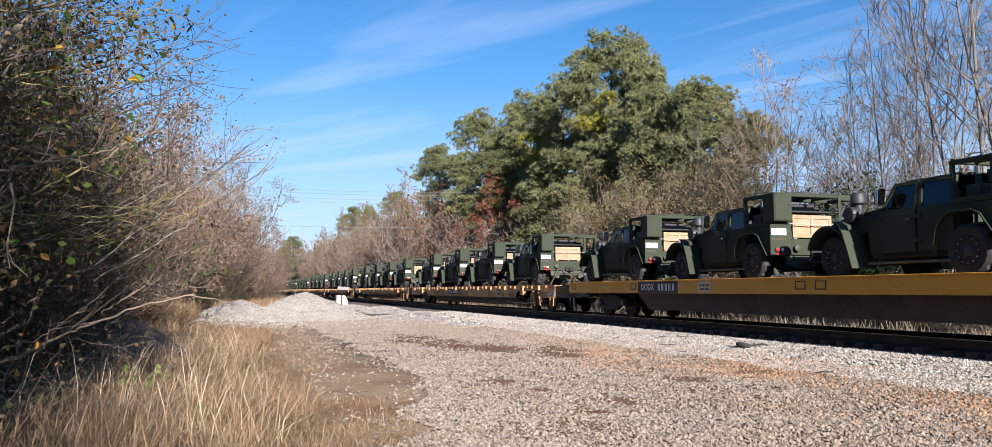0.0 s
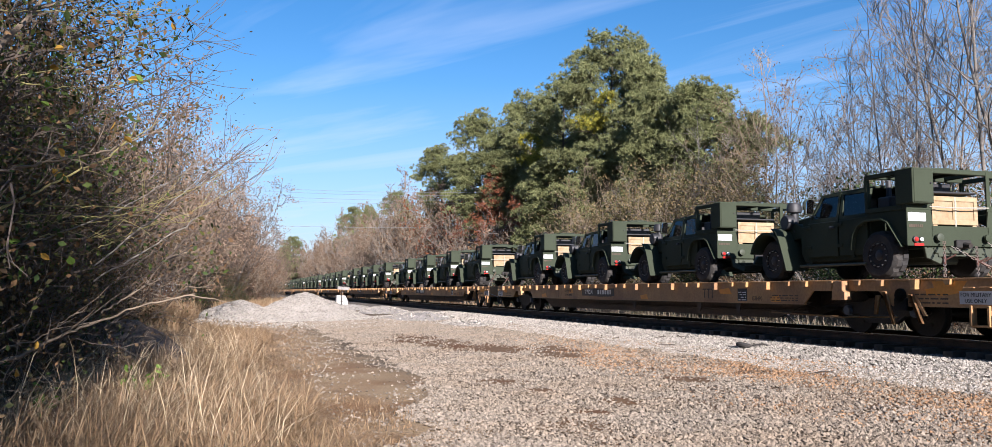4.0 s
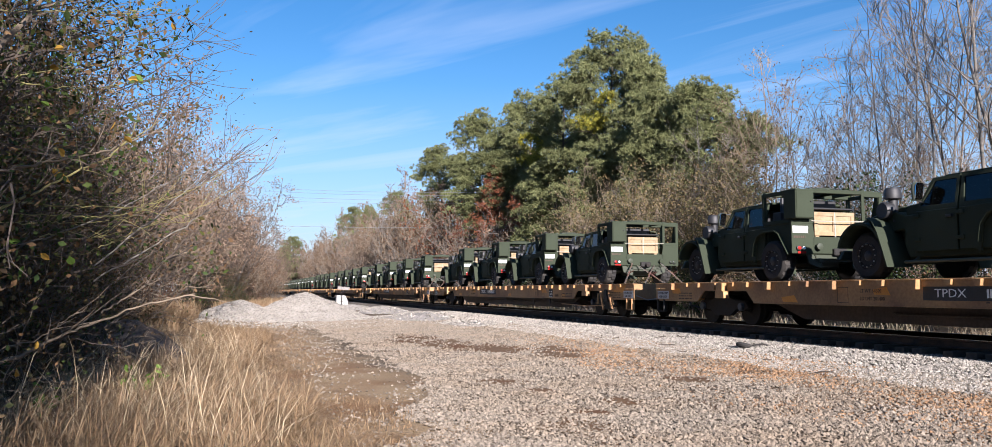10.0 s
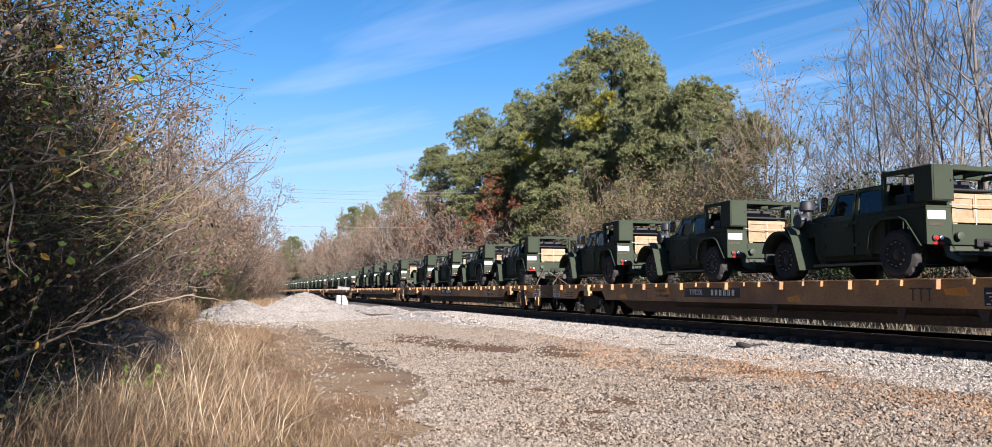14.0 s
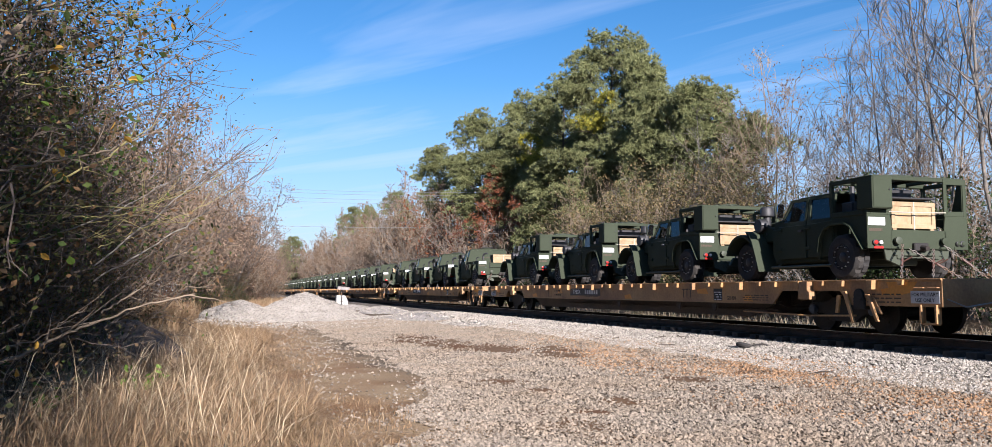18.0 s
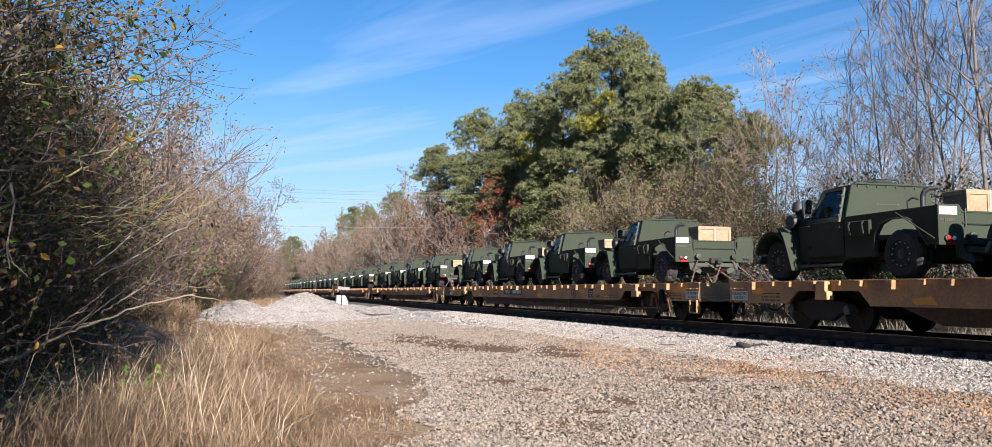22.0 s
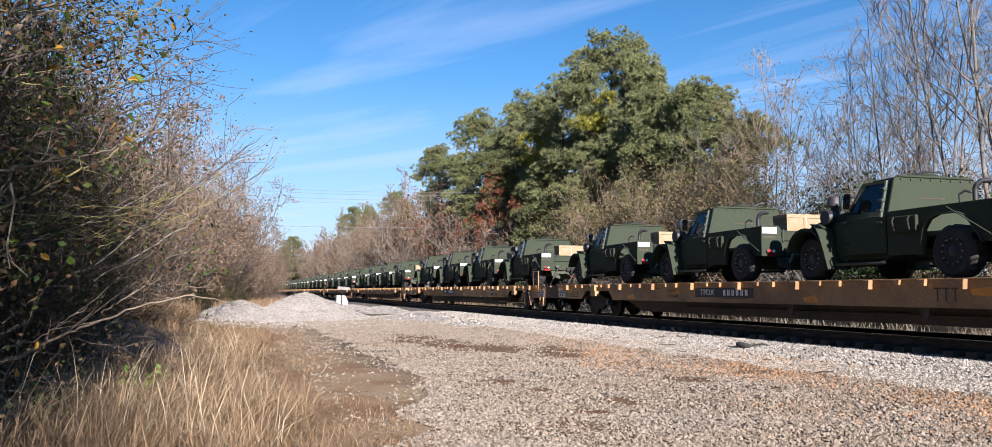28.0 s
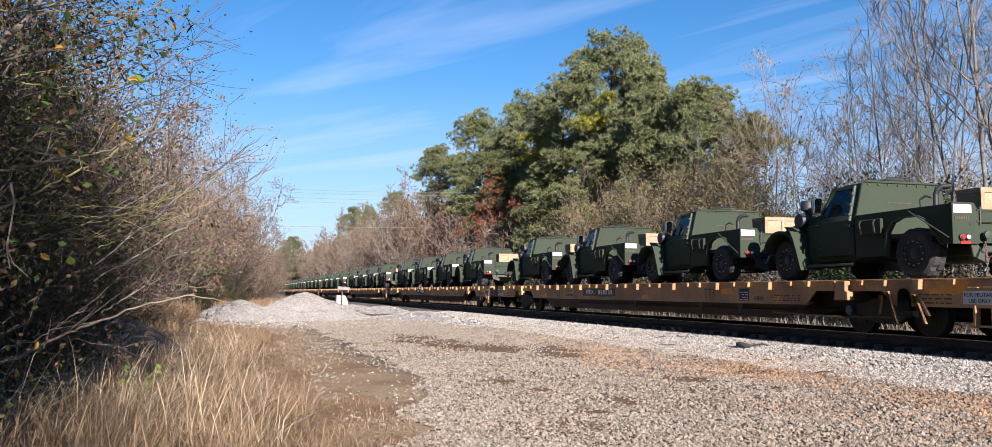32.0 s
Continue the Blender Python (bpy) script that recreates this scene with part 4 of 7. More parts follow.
def cab(root, y_back, y_front, y_screen, roof, doors, lean=0.10, half=1.06, w_glass=None):
    """Cab shell with slanted upper sides, doors, windows, windshield; leaves the openings for the glass."""
    zb = 1.24       # belt line
    # lower tub
    bm = B()
    prism(bm, [(y_back, 0.40), (y_screen + 0.30, 0.40), (y_screen + 0.42, 0.60), (y_screen + 0.42, 1.20), (y_back, 1.24)], -half + 0.03, half - 0.03, "x", 0.02)
    part("cab_tub", bm, GREEN, root)
    # roof
    bm = B()
    prism(bm, [(y_back, roof - 0.05), (y_front, roof - 0.07), (y_front - 0.04, roof - 0.01), (y_back, roof)][::-1], -half + lean + 0.06, half - lean - 0.06, "x", 0.012)
    part("cab_roof", bm, GREEN, root)
    for s in (-1, 1):
        n = len(doors)
        for i, (a, b) in enumerate(doors):
            # door: lower panel, window frame, glass, hinges, handle
            bm = B()
            prism(bm, [(a, 0.50), (b, 0.50), (b + (0.06 if i == n - 1 else 0), 0.9), (b, zb), (a, zb)], s * (half - 0.01), s * (half + 0.035), "x", 0.012)
            for z in (0.68, 1.12):
                box(bm, min(s * (half + 0.03), s * (half + 0.06)), max(s * (half + 0.03), s * (half + 0.06)), b - 0.12, b + 0.03, z, z + 0.07, 0.008)
            d = part("door", bm, GREEN, root, "heavy armoured olive door")
            slant = (0.34 if i == n - 1 else 0.0)
            top = [(a + 0.06, roof - 0.11), (b - slant - 0.05, roof - 0.11), (b - 0.09, zb + 0.09), (a + 0.06, zb + 0.09)]
            outer = [(a, roof - 0.05), (b - slant, roof - 0.05), (b, zb), (a, zb)]
            bm = B()

            def lay(p, t):
                k = (p[1] - zb) / (roof - zb)
                return (s * (half + 0.02 - lean * k - t), p[0], p[1])
            loops = [[bm.verts.new(lay(p, t)) for p in q] for q in (outer, top) for t in (0, 0.05)]
            o0, o1, i0, i1 = loops
            for j in range(4):
                k = (j + 1) % 4
                for q in ((o0[j], o0[k], i0[k], i0[j]), (o1[k], o1[j], i1[j], i1[k]), (i0[j], i0[k], i1[k], i1[j]), (o0[k], o0[j], o1[j], o1[k])):
                    bm.faces.new(q)
            bmesh.ops.recalc_face_normals(bm, faces=bm.faces[:])
            part("window_frame", bm, GREEN, d)
            bm = B()
            vs = [bm.verts.new(lay(p, 0.02)) for p in top] + [bm.verts.new(lay(p, 0.032)) for p in top]
            for q in ((0, 1, 2, 3), (7, 6, 5, 4), (0, 4, 5, 1), (1, 5, 6, 2), (2, 6, 7, 3), (3, 7, 4, 0)):
                bm.faces.new([vs[c] for c in q])
            bmesh.ops.recalc_face_normals(bm, faces=bm.faces[:])
            part("door_window", bm, GLASS, d, "dark tinted side window")
            bm = B()
            box(bm, min(s * (half + 0.03), s * (half + 0.07)), max(s * (half + 0.03), s * (half + 0.07)), a + 0.08, a + 0.22, 1.08, 1.13, 0.008)
            part("door_handle", bm, BLACK, d)
        # rocker step bar
        bm = B()
        rod(bm, (s * 1.10, doors[0][0], 0.32), (s * 1.10, y_screen + 0.30, 0.32), 0.03, seg=8)
        for y in (doors[0][0] + 0.1, y_screen + 0.1):
            rod(bm, (s * 1.10, y, 0.32), (s * 0.9, y, 0.46), 0.025, seg=6)
        part("step_bar", bm, GREEN_DARK, root)
    # windshield frame and two panes, leaning back
    zf = 1.42
    lo, hi = y_screen, y_front
    for s in (-1, 1):
        bm = B()
        xa, xb = s * 0.05, s * (half - 0.12)
        dep = 0.03

        def at(x, k, t):
            return (x * (1 - 0.06 * k), lo + (hi - lo) * k + t, zf + (roof - 0.06 - zf) * k)
        outer = [(xa - s * 0.03, 0), (xb + s * 0.06, 0), (xb + s * 0.04, 1), (xa - s * 0.03, 1)]
        inner = [(xa + s * 0.02, 0.12), (xb, 0.12), (xb - s * 0.02, 0.88), (xa + s * 0.02, 0.88)]
        L = [[bm.verts.new(at(p[0], p[1], t)) for p in q] for q in (outer, inner) for t in (0.02, -0.03)]
        o0, o1, i0, i1 = L
        for j in range(4):
            k = (j + 1) % 4
            for q in ((o0[j], o0[k], i0[k], i0[j]), (o1[k], o1[j], i1[j], i1[k]), (i0[j], i0[k], i1[k], i1[j]), (o0[k], o0[j], o1[j], o1[k])):
                bm.faces.new(q)
        bmesh.ops.recalc_face_normals(bm, faces=bm.faces[:])
        f = part("windshield_frame", bm, GREEN, root)
        bm = B()
        vs = [bm.verts.new(at(p[0], p[1], t)) for t in (0.004, -0.008) for p in inner]
        for q in ((0, 1, 2, 3), (7, 6, 5, 4), (0, 4, 5, 1), (1, 5, 6, 2), (2, 6, 7, 3), (3, 7, 4, 0)):
            bm.faces.new([vs[c] for c in q])
        bmesh.ops.recalc_face_normals(bm, faces=bm.faces[:])
        part("windshield_pane", bm, GLASS, f, "thick windshield glass")
    bm = B()
    prism(bm, [(y_screen + 0.02, 1.42), (y_screen + 0.45, 1.38), (y_screen + 0.45, 1.18), (y_screen - 0.1, 1.18)], -half + 0.1, half - 0.1, "x", 0.02)
    part("cowl", bm, GREEN, root)
    # seats and steering wheel, seen through the glass
    for s in (-1, 1):
        bm = B()
        box(bm, s * 0.52 - 0.22, s * 0.52 + 0.22, y_screen - 1.00, y_screen - 0.60, 1.24, 1.36, 0.03)
        box(bm, s * 0.52 - 0.22, s * 0.52 + 0.22, y_screen - 1.08, y_screen - 0.98, 1.30, 1.72, 0.03)
        part("seat", bm, BLACK, root)
    mirror(root, y_screen - 0.12, -1)
    mirror(root, y_screen - 0.12, 1)


def rear_gear(root, y, z):
    """Lights, shackles, tow pintle and reflectors across the tail; y is the rear face."""
    for s in (-1, 1):
        for k, (x, mat, r, nm) in enumerate(((s * 0.98, RED_LENS, 0.046, "tail_lamp"), (s * 0.87, CLEAR_LENS, 0.038, "blackout_lamp"))):
            bm = B()
            lathe(bm, [(r * 1.25, y), (r * 1.25, y - 0.04), (r * 1.05, y - 0.045)], 14, "y", (x, 0, z + 0.12))
            lamp = part(nm, bm, BLACK, root)
            bm = B()
            lathe(bm, [(r, y - 0.046), (r * 0.8, y - 0.06), (r * 0.3, y - 0.066)], 12, "y", (x, 0, z + 0.12))
            part("lens", bm, mat, lamp)
        bm = B()
        box(bm, s * 0.90 - 0.10, s * 0.90 + 0.10, y - 0.012, y, z + 0.0, z + 0.05)
        part("red_reflector", bm, RED_LENS, root)
        bm = B()
        lathe(bm, [(0.075, y - 0.05), (0.075, y - 0.10), (0.03, y - 0.11)], 12, "y", (s * 0.52, 0, z + 0.16))
        lathe(bm, [(0.03, y), (0.03, y - 0.06), (0.02, y - 0.06)], 8, "y", (s * 0.52, 0, z + 0.16))
        part("tow_shackle", bm, GREEN_DARK, root)
        bm = B()
        prism(bm, [(s * 0.62, z + 0.02), (s * 0.74, z + 0.02), (s * 0.70, z - 0.22), (s * 0.40, z - 0.34), (s * 0.36, z - 0.24)], y + 0.05, y + 0.11, "y", 0.01)
        part("lift_bracket", bm, GREEN_DARK, root)
    bm = B()
    box(bm, -0.16, 0.16, y - 0.08, y + 0.1, z - 0.04, z + 0.12, 0.02)
    rod(bm, (0, y - 0.08, z + 0.03), (0, y - 0.22, z + 0.0), 0.05, seg=10)
    part("tow_pintle", bm, DARK_STEEL, root)
    bm = B()
    box(bm, -0.55, 0.55, y + 0.02, y + 0.10, z - 0.14, z - 0.02, 0.015)
    part("rear_crossmember", bm, GREEN_DARK, root)
    joined(root, lambda o: o.name.startswith(("lift_bracket", "rear_crossmember", "frame.")) or o.name == "frame", "frame")


def placard(root, x0, x1, y, z0, z1):
    bm = B()
    box(bm, x0, x1, y - 0.006, y, z0, z1, 0.002)
    part("placard", bm, PLACARD, root, "blank white shipping placard")
    bm = B()
    rnd = random.Random(5)
    x = x0 + 0.02
    while x < x1 - 0.06:
        w = rnd.uniform(0.02, 0.035)
        box(bm, x, x + w, y - 0.004, y - 0.001, z0 - 0.115, z0 - 0.06)
        x += w + 0.012
    tagged(part("stencil_bars", bm, STENCIL_DARK, root), kind="stuff")


def gun_truck():
    """Open-backed four-door truck: tall rear frame with a box locker, roof rails and a cargo well."""
    wb = 3.34
    root = thing("military_truck", "olive green four-door military truck with tall open rear frame", "truck", "trucks on the flatcars")
    chassis(root, wb)
    cab(root, 0.26, 1.62, 2.02, 1.88, [(0.30, 1.12), (1.16, 2.10)], half=1.03)
    yr = -0.80
    # rear body: inner tub, side panels with arched openings and windows
    bm = B()
    box(bm, -0.70, 0.70, yr + 0.03, 0.30, 0.58, 0.98, 0.01)
    part("cargo_floor", bm, GREEN, root)
    for s in (-1, 1):
        bm = B()
        prism(bm, [(yr, 0.62), (yr + 0.22, 0.66), (-0.46, 0.88), (-0.32, 1.07), (-0.16, 1.145), (0.26, 1.145), (0.47, 1.07), (0.60, 0.90), (0.66, 0.45), (0.74, 0.45), (0.74, 1.24), (0.26, 1.26), (0.26, 1.30), (yr, 1.30)], s * 1.03, s * 1.09, "x", 0.008)
        part("side_panel", bm, GREEN, root)
        bm = B()
        flare(bm, s, s * 1.05, 0.10)
        part("rear_fender_lip", bm, GREEN, root, "sunlit olive fender lip")
        # upper frame with an open side window
        bm = B()
        xa, xb = s * 1.04, s * 1.11
        for y0, y1, z0, z1 in ((0.22, 0.29, 1.30, 2.05), (yr, yr + 0.12, 1.30, 2.07), (yr + 0.12, 0.22, 1.97, 2.06), (yr + 0.12, 0.22, 1.30, 1.40)):
            box(bm, min(xa, xb), max(xa, xb), y0, y1, z0, z1, 0.008)
        prism(bm, [(yr + 0.10, 1.38), (yr + 0.28, 1.38), (yr + 0.12, 1.98), (yr + 0.10, 1.98)], xa, s * 1.09, "x", 0.006)
        part("upper_side_frame", bm, GREEN, root)
        bm = B()
        prism(bm, [(s * 0.62, 0.62), (s * 1.13, 0.62), (s * 1.13, 1.30), (s * 0.62, 1.30), (s * 0.58, 1.0)], yr - 0.02, yr + 0.02, "y", 0.006)
        part("rear_corner_panel", bm, GREEN, root)
        bm = B()
        for a in ((0.60, 1.13, 1.95, 2.07), (1.05, 1.13, 1.30, 1.95), (0.60, 0.68, 1.30, 1.95), (0.68, 1.05, 1.30, 1.40)):
            box(bm, min(s * a[0], s * a[1]), max(s * a[0], s * a[1]), yr - 0.02, yr + 0.02, a[2], a[3], 0.005)
        part("rear_window_frame", bm, GREEN, root)
    bm = B()
    box(bm, -0.62, 0.62, yr - 0.02, yr + 0.02, 0.62, 1.0, 0.006)
    part("tail_panel", bm, GREEN, root)
    # roof: cross beams, long rails, slide plate
    bm = B()
    box(bm, -1.08, 1.08, yr - 0.01, yr + 0.10, 2.00, 2.09, 0.01)
    roof = part("roof_beam", bm, GREEN, root)
    bm = B()
    box(bm, -1.08, 1.08, 0.20, 0.30, 2.00, 2.09, 0.01)
    part("roof_beam", bm, GREEN, root)
    for x in (-0.62, -0.2, 0.25, 0.66):
        bm = B()
        box(bm, x - 0.04, x + 0.04, yr, 0.30, 2.03, 2.11, 0.01)
        part("roof_rail", bm, GREEN_DARK, root)
    bm = B()
    box(bm, -0.35, 0.42, -0.55, 0.12, 2.08, 2.13, 0.015)
    lathe(bm, [(0.30, 2.13), (0.32, 2.15), (0.30, 2.17)], 18, "z", (0.02, -0.2, 0))
    part("gun_ring", bm, GREEN_DARK, root)
    bm = B()
    box(bm, -0.62, 0.62, yr + 0.25, 0.2, 1.66, 1.70, 0.01)
    box(bm, -0.5, 0.5, -0.1, 0.15, 1.70, 1.92, 0.02)
    part("stowage_tray", bm, BLACK, root)
    # box locker on the rear corner
    bm = B()
    box(bm, -1.14, -0.70, yr - 0.20, yr + 0.24, 1.40, 2.06, 0.012)
    lk = part("box_locker", bm, GREEN, root, "olive steel box locker")
    bm = B()
    box(bm, -1.12, -0.72, yr - 0.215, yr - 0.203, 1.42, 2.04, 0.006)
    part("locker_door", bm, GREEN, lk)
    bm = B()
    rod(bm, (-0.78, yr - 0.215, 1.78), (-0.78, yr - 0.235, 1.78), 0.016, seg=8)
    part("locker_latch", bm, BLACK, lk)
    placard(root, -1.11, -0.74, yr - 0.022, 1.08, 1.24)
    rear_gear(root, yr - 0.02, 0.62)
    bm = B()
    bent(bm, [(-0.66, yr - 0.03, 1.36), (-0.1, yr - 0.03, 1.35), (0.62, yr - 0.03, 1.37)], 0.012, 5)
    part("tie_strap", bm, WEB, root)
    bm = B()
    bent(bm, [(-0.92, 0.1, 2.08), (-0.9, 0.05, 2.16), (-0.75, 0.0, 2.18), (-0.66, 0.0, 2.10)], 0.013, 5)
    part("cable_loop", bm, BLACK, root)
    # interior bits behind the side window
    bm = B()
    box(bm, -0.95, -0.62, -0.2, 0.15, 1.30, 1.62, 0.03)
    rod(bm, (-0.8, 0.0, 1.5), (-0.72, 0.1, 1.95), 0.05, seg=8)
    part("interior_rack", bm, BLACK, root)
    return root


def cargo_truck():
    """Two-door truck: short armoured cab with a flat rear wall, high-sided cargo bed, exhaust stack."""
    wb = 3.73
    root = thing("military_truck", "olive green two-door military cargo truck with high-sided bed", "truck", "trucks on the flatcars")
    chassis(root, wb)
    cab(root, 1.52, 2.24, 2.66, 2.00, [(1.56, 2.72)], lean=0.17, half=1.03)
    yr = -0.94
    # flat rear wall of the cab, lit by the low sun
    bm = B()
    prism(bm, [(-1.06, 0.86), (1.06, 0.86), (1.06, 1.26), (0.90, 1.96), (0.84, 2.0), (-0.84, 2.0), (-0.90, 1.96), (-1.06, 1.26)], 1.49, 1.55, "y", 0.012)
    shell = part("cab_rear_wall", bm, GREEN, root, "sunlit flat rear wall of the cab")
    bm = B()
    prism(bm, [(-0.85, 1.985), (0.85, 1.985), (0.80, 2.03), (-0.80, 2.03)], 1.46, 1.58, "y", 0.008)
    part("roof_seam", bm, GREEN, shell)
    bm = B()
    for k in range(8):
        rod(bm, (-0.77 + k * 0.22, 1.492, 1.95), (-0.77 + k * 0.22, 1.465, 1.95), 0.02, seg=6)
    tagged(part("bolt_row", bm, GREEN_DARK, shell), kind="stuff")
    bm = B()
    box(bm, -0.36, 0.36, 1.62, 2.10, 1.99, 2.05, 0.015)
    lathe(bm, [(0.28, 2.05), (0.30, 2.08), (0.26, 2.11), (0.1, 2.12)], 18, "z", (0, 1.86, 0))
    part("roof_hatch", bm, GREEN_DARK, root)
    bm = B()
    bent(bm, [(-0.28, 1.6, 2.05), (-0.26, 1.6, 2.12), (0.0, 1.6, 2.13), (0.26, 1.6, 2.12), (0.28, 1.6, 2.05)], 0.014, 5)
    part("hatch_rail", bm, BLACK, root)
    bm = B()
    rnd = random.Random(3)
    x = -0.34
    while x < 0.16:
        w = rnd.uniform(0.03, 0.07)
        box(bm, x, x + w, 1.484, 1.489, 1.575, 1.60)
        x += w + 0.02
    tagged(part("stencil_bars", bm, STENCIL_DARK, shell), kind="stuff")
    for s in (-1, 1):
        bm = B()
        prism(bm, [(yr, 0.60), (-0.66, 0.62), (-0.46, 0.88), (-0.32, 1.07), (-0.16, 1.145), (0.26, 1.145), (0.47, 1.07), (0.60, 0.90), (0.66, 0.45), (1.50, 0.45), (1.50, 1.30), (yr, 1.32)], s * 1.01, s * 1.09, "x", 0.008)
        part("bed_side", bm, GREEN, root)
        bm = B()
        flare(bm, s, s * 1.05, 0.07, 0.02)
        part("rear_fender_lip", bm, GREEN_DARK, root)
        bm = B()
        box(bm, min(s * 1.08, s * 1.15), max(s * 1.08, s * 1.15), 0.72, 1.36, 0.88, 1.18, 0.015)
        lk = part("side_locker", bm, GREEN, root)
        for y in (0.86, 1.24):
            bm = B()
            bent(bm, [(s * 1.16, y, 1.16), (s * 1.20, y, 1.1), (s * 1.17, y, 0.92)], 0.016, 6)
            part("locker_latch", bm, DARK_STEEL, lk)
        bm = B()
        bent(bm, [(s * 1.12, 0.05, 1.26), (s * 1.17, -0.3, 1.08), (s * 1.16, yr + 0.05, 0.72)], 0.012, 5)
        part("stay_rod", bm, GREEN_DARK, root)
        bm = B()
        prism(bm, [(s * 0.62, 0.60), (s * 1.14, 0.60), (s * 1.14, 1.33), (s * 0.70, 1.33), (s * 0.62, 1.2)], yr - 0.03, yr + 0.03, "y", 0.006)
        part("rear_corner_panel", bm, GREEN, root)
        bm = B()
        rod(bm, (s * 0.78, yr - 0.03, 0.95), (s * 0.78, yr - 0.037, 0.95), 0.035, seg=12)
        part("corner_hole", bm, BLACK, root)
    bm = B()
    box(bm, -1.05, 1.05, yr + 0.02, 1.5, 0.78, 0.86, 0.01)
    part("bed_floor", bm, GREEN, root)
    bm = B()
    box(bm, -0.62, 0.62, yr - 0.01, yr + 0.02, 0.62, 0.96, 0.006)
    part("tail_panel", bm, GREEN, root)
    bm = B()
    box(bm, -0.66, 0.68, yr - 0.03, yr, 0.97, 1.22, 0.008)
    for z in (1.0, 1.20):
        box(bm, -0.66, 0.68, yr - 0.045, yr - 0.028, z - 0.012, z + 0.012)
    tg = part("tailgate", bm, GREEN, root, "closed olive tailgate")
    for x in (-0.6, 0.6):
        bm = B()
        rod(bm, (x, yr - 0.05, 0.94), (x, yr - 0.05, 1.26), 0.014, seg=6)
        part("tailgate_chain", bm, BLACK, tg)
    bm = B()
    rod(bm, (-0.68, -0.12, 0.86), (-0.68, -0.12, 1.58), 0.046, seg=12)
    bent(bm, [(-0.68, -0.12, 1.57), (-0.67, -0.15, 1.65), (-0.62, -0.20, 1.71), (-0.53, -0.28, 1.71)], 0.046, 12)
    part("exhaust_pipe", bm, BLACK, root, "black bent exhaust pipe")
    bm = B()
    bent(bm, [(-1.0, -0.12, 1.30), (-1.02, -0.14, 1.46), (-0.98, -0.22, 1.52), (-0.94, -0.3, 1.48)], 0.02, 6)
    part("grab_hook", bm, BLACK, root)
    placard(root, -1.12, -0.76, yr - 0.032, 1.14, 1.29)
    rear_gear(root, yr - 0.03, 0.60)
    bm = B()
    rod(bm, (-1.13, 1.60, 1.20), (-0.98, 1.60, 1.92), 0.03, seg=8)
    for z, x in ((1.3, -1.12), (1.5, -1.08), (1.72, -1.03)):
        box(bm, x - 0.05, x + 0.03, 1.56, 1.68, z, z + 0.06, 0.008)
    part("hinge_pillar", bm, GREEN_DARK, root)
    return root


def crate(y0, y1, x0, x1, z0, z1, label):
    """A pale pine crate: panel boards, battens round the edges, skids."""
    root = thing("wooden_crate", label, "crate", "crates on the trucks")
    bm = B()
    box(bm, x0 + 0.02, x1 - 0.02, y0 + 0.02, y1 - 0.02, z0 + 0.06, z1 - 0.02)
    part("panel", bm, PINE_BOARD, root)
    mid = (x0 + x1) / 2
    for y in (y0, y1):
        yy = (y, y + 0.022) if y == y0 else (y - 0.022, y)
        for a in ((x0, x1, z0 + 0.06, z0 + 0.15), (x0, x1, z1 - 0.09, z1), (x0, x0 + 0.09, z0 + 0.15, z1 - 0.09), (x1 - 0.09, x1, z0 + 0.15, z1 - 0.09), (mid - 0.05, mid + 0.05, z0 + 0.15, z1 - 0.09)):
            bm = B()
            box(bm, a[0], a[1], *yy, a[2], a[3], 0.004)
            part("batten", bm, PINE_BOARD, root)
    rest = [o for o in root.children if o.name.startswith("batten")][5:]
    joined(root, lambda o: o in rest, "back_frame")
    bm = B()
    for x in (x0, x1):
        xx = (x, x + 0.022) if x == x0 else (x - 0.022, x)
        for a in ((y0 + 0.022, y1 - 0.022, z0 + 0.06, z0 + 0.15), (y0 + 0.022, y1 - 0.022, z1 - 0.09, z1)):
            box(bm, *xx, a[0], a[1], a[2], a[3], 0.004)
    for x in (x0 + 0.08, x1 - 0.08):
        box(bm, x - 0.05, x + 0.05, y0 + 0.01, y1 - 0.01, z0, z0 + 0.06, 0.004)
    tagged(part("side_frame", bm, PINE_BOARD, root), kind="stuff")
    bm = B()
    box(bm, x0 + 0.01, x1 - 0.01, y0 + 0.023, y1 - 0.023, z1 - 0.018, z1 + 0.004, 0.004)
    part("lid", bm, PINE_BOARD, root)
    bm = B()
    box(bm, mid - 0.012, mid + 0.018, y0 - 0.006, y0 - 0.001, z0 + 0.02, z1)
    part("strap", bm, WEB, root, "pale vertical strap")
    rnd = random.Random(9)
    bm = B()
    for k in (0.27, 0.73):
        for r in range(2):
            cx = x0 + (x1 - x0) * k
            x = cx - 0.13
            while x < cx + 0.1:
                w = rnd.uniform(0.02, 0.06)
                box(bm, x, x + w, y0 + 0.017, y0 + 0.0215, z0 + (z1 - z0) * 0.5 + 0.035 * r, z0 + (z1 - z0) * 0.5 + 0.035 * r + 0.02)
                x += w + 0.015
    tagged(part("stencil_bars", bm, CRATE_INK, root), kind="stuff")
    return root


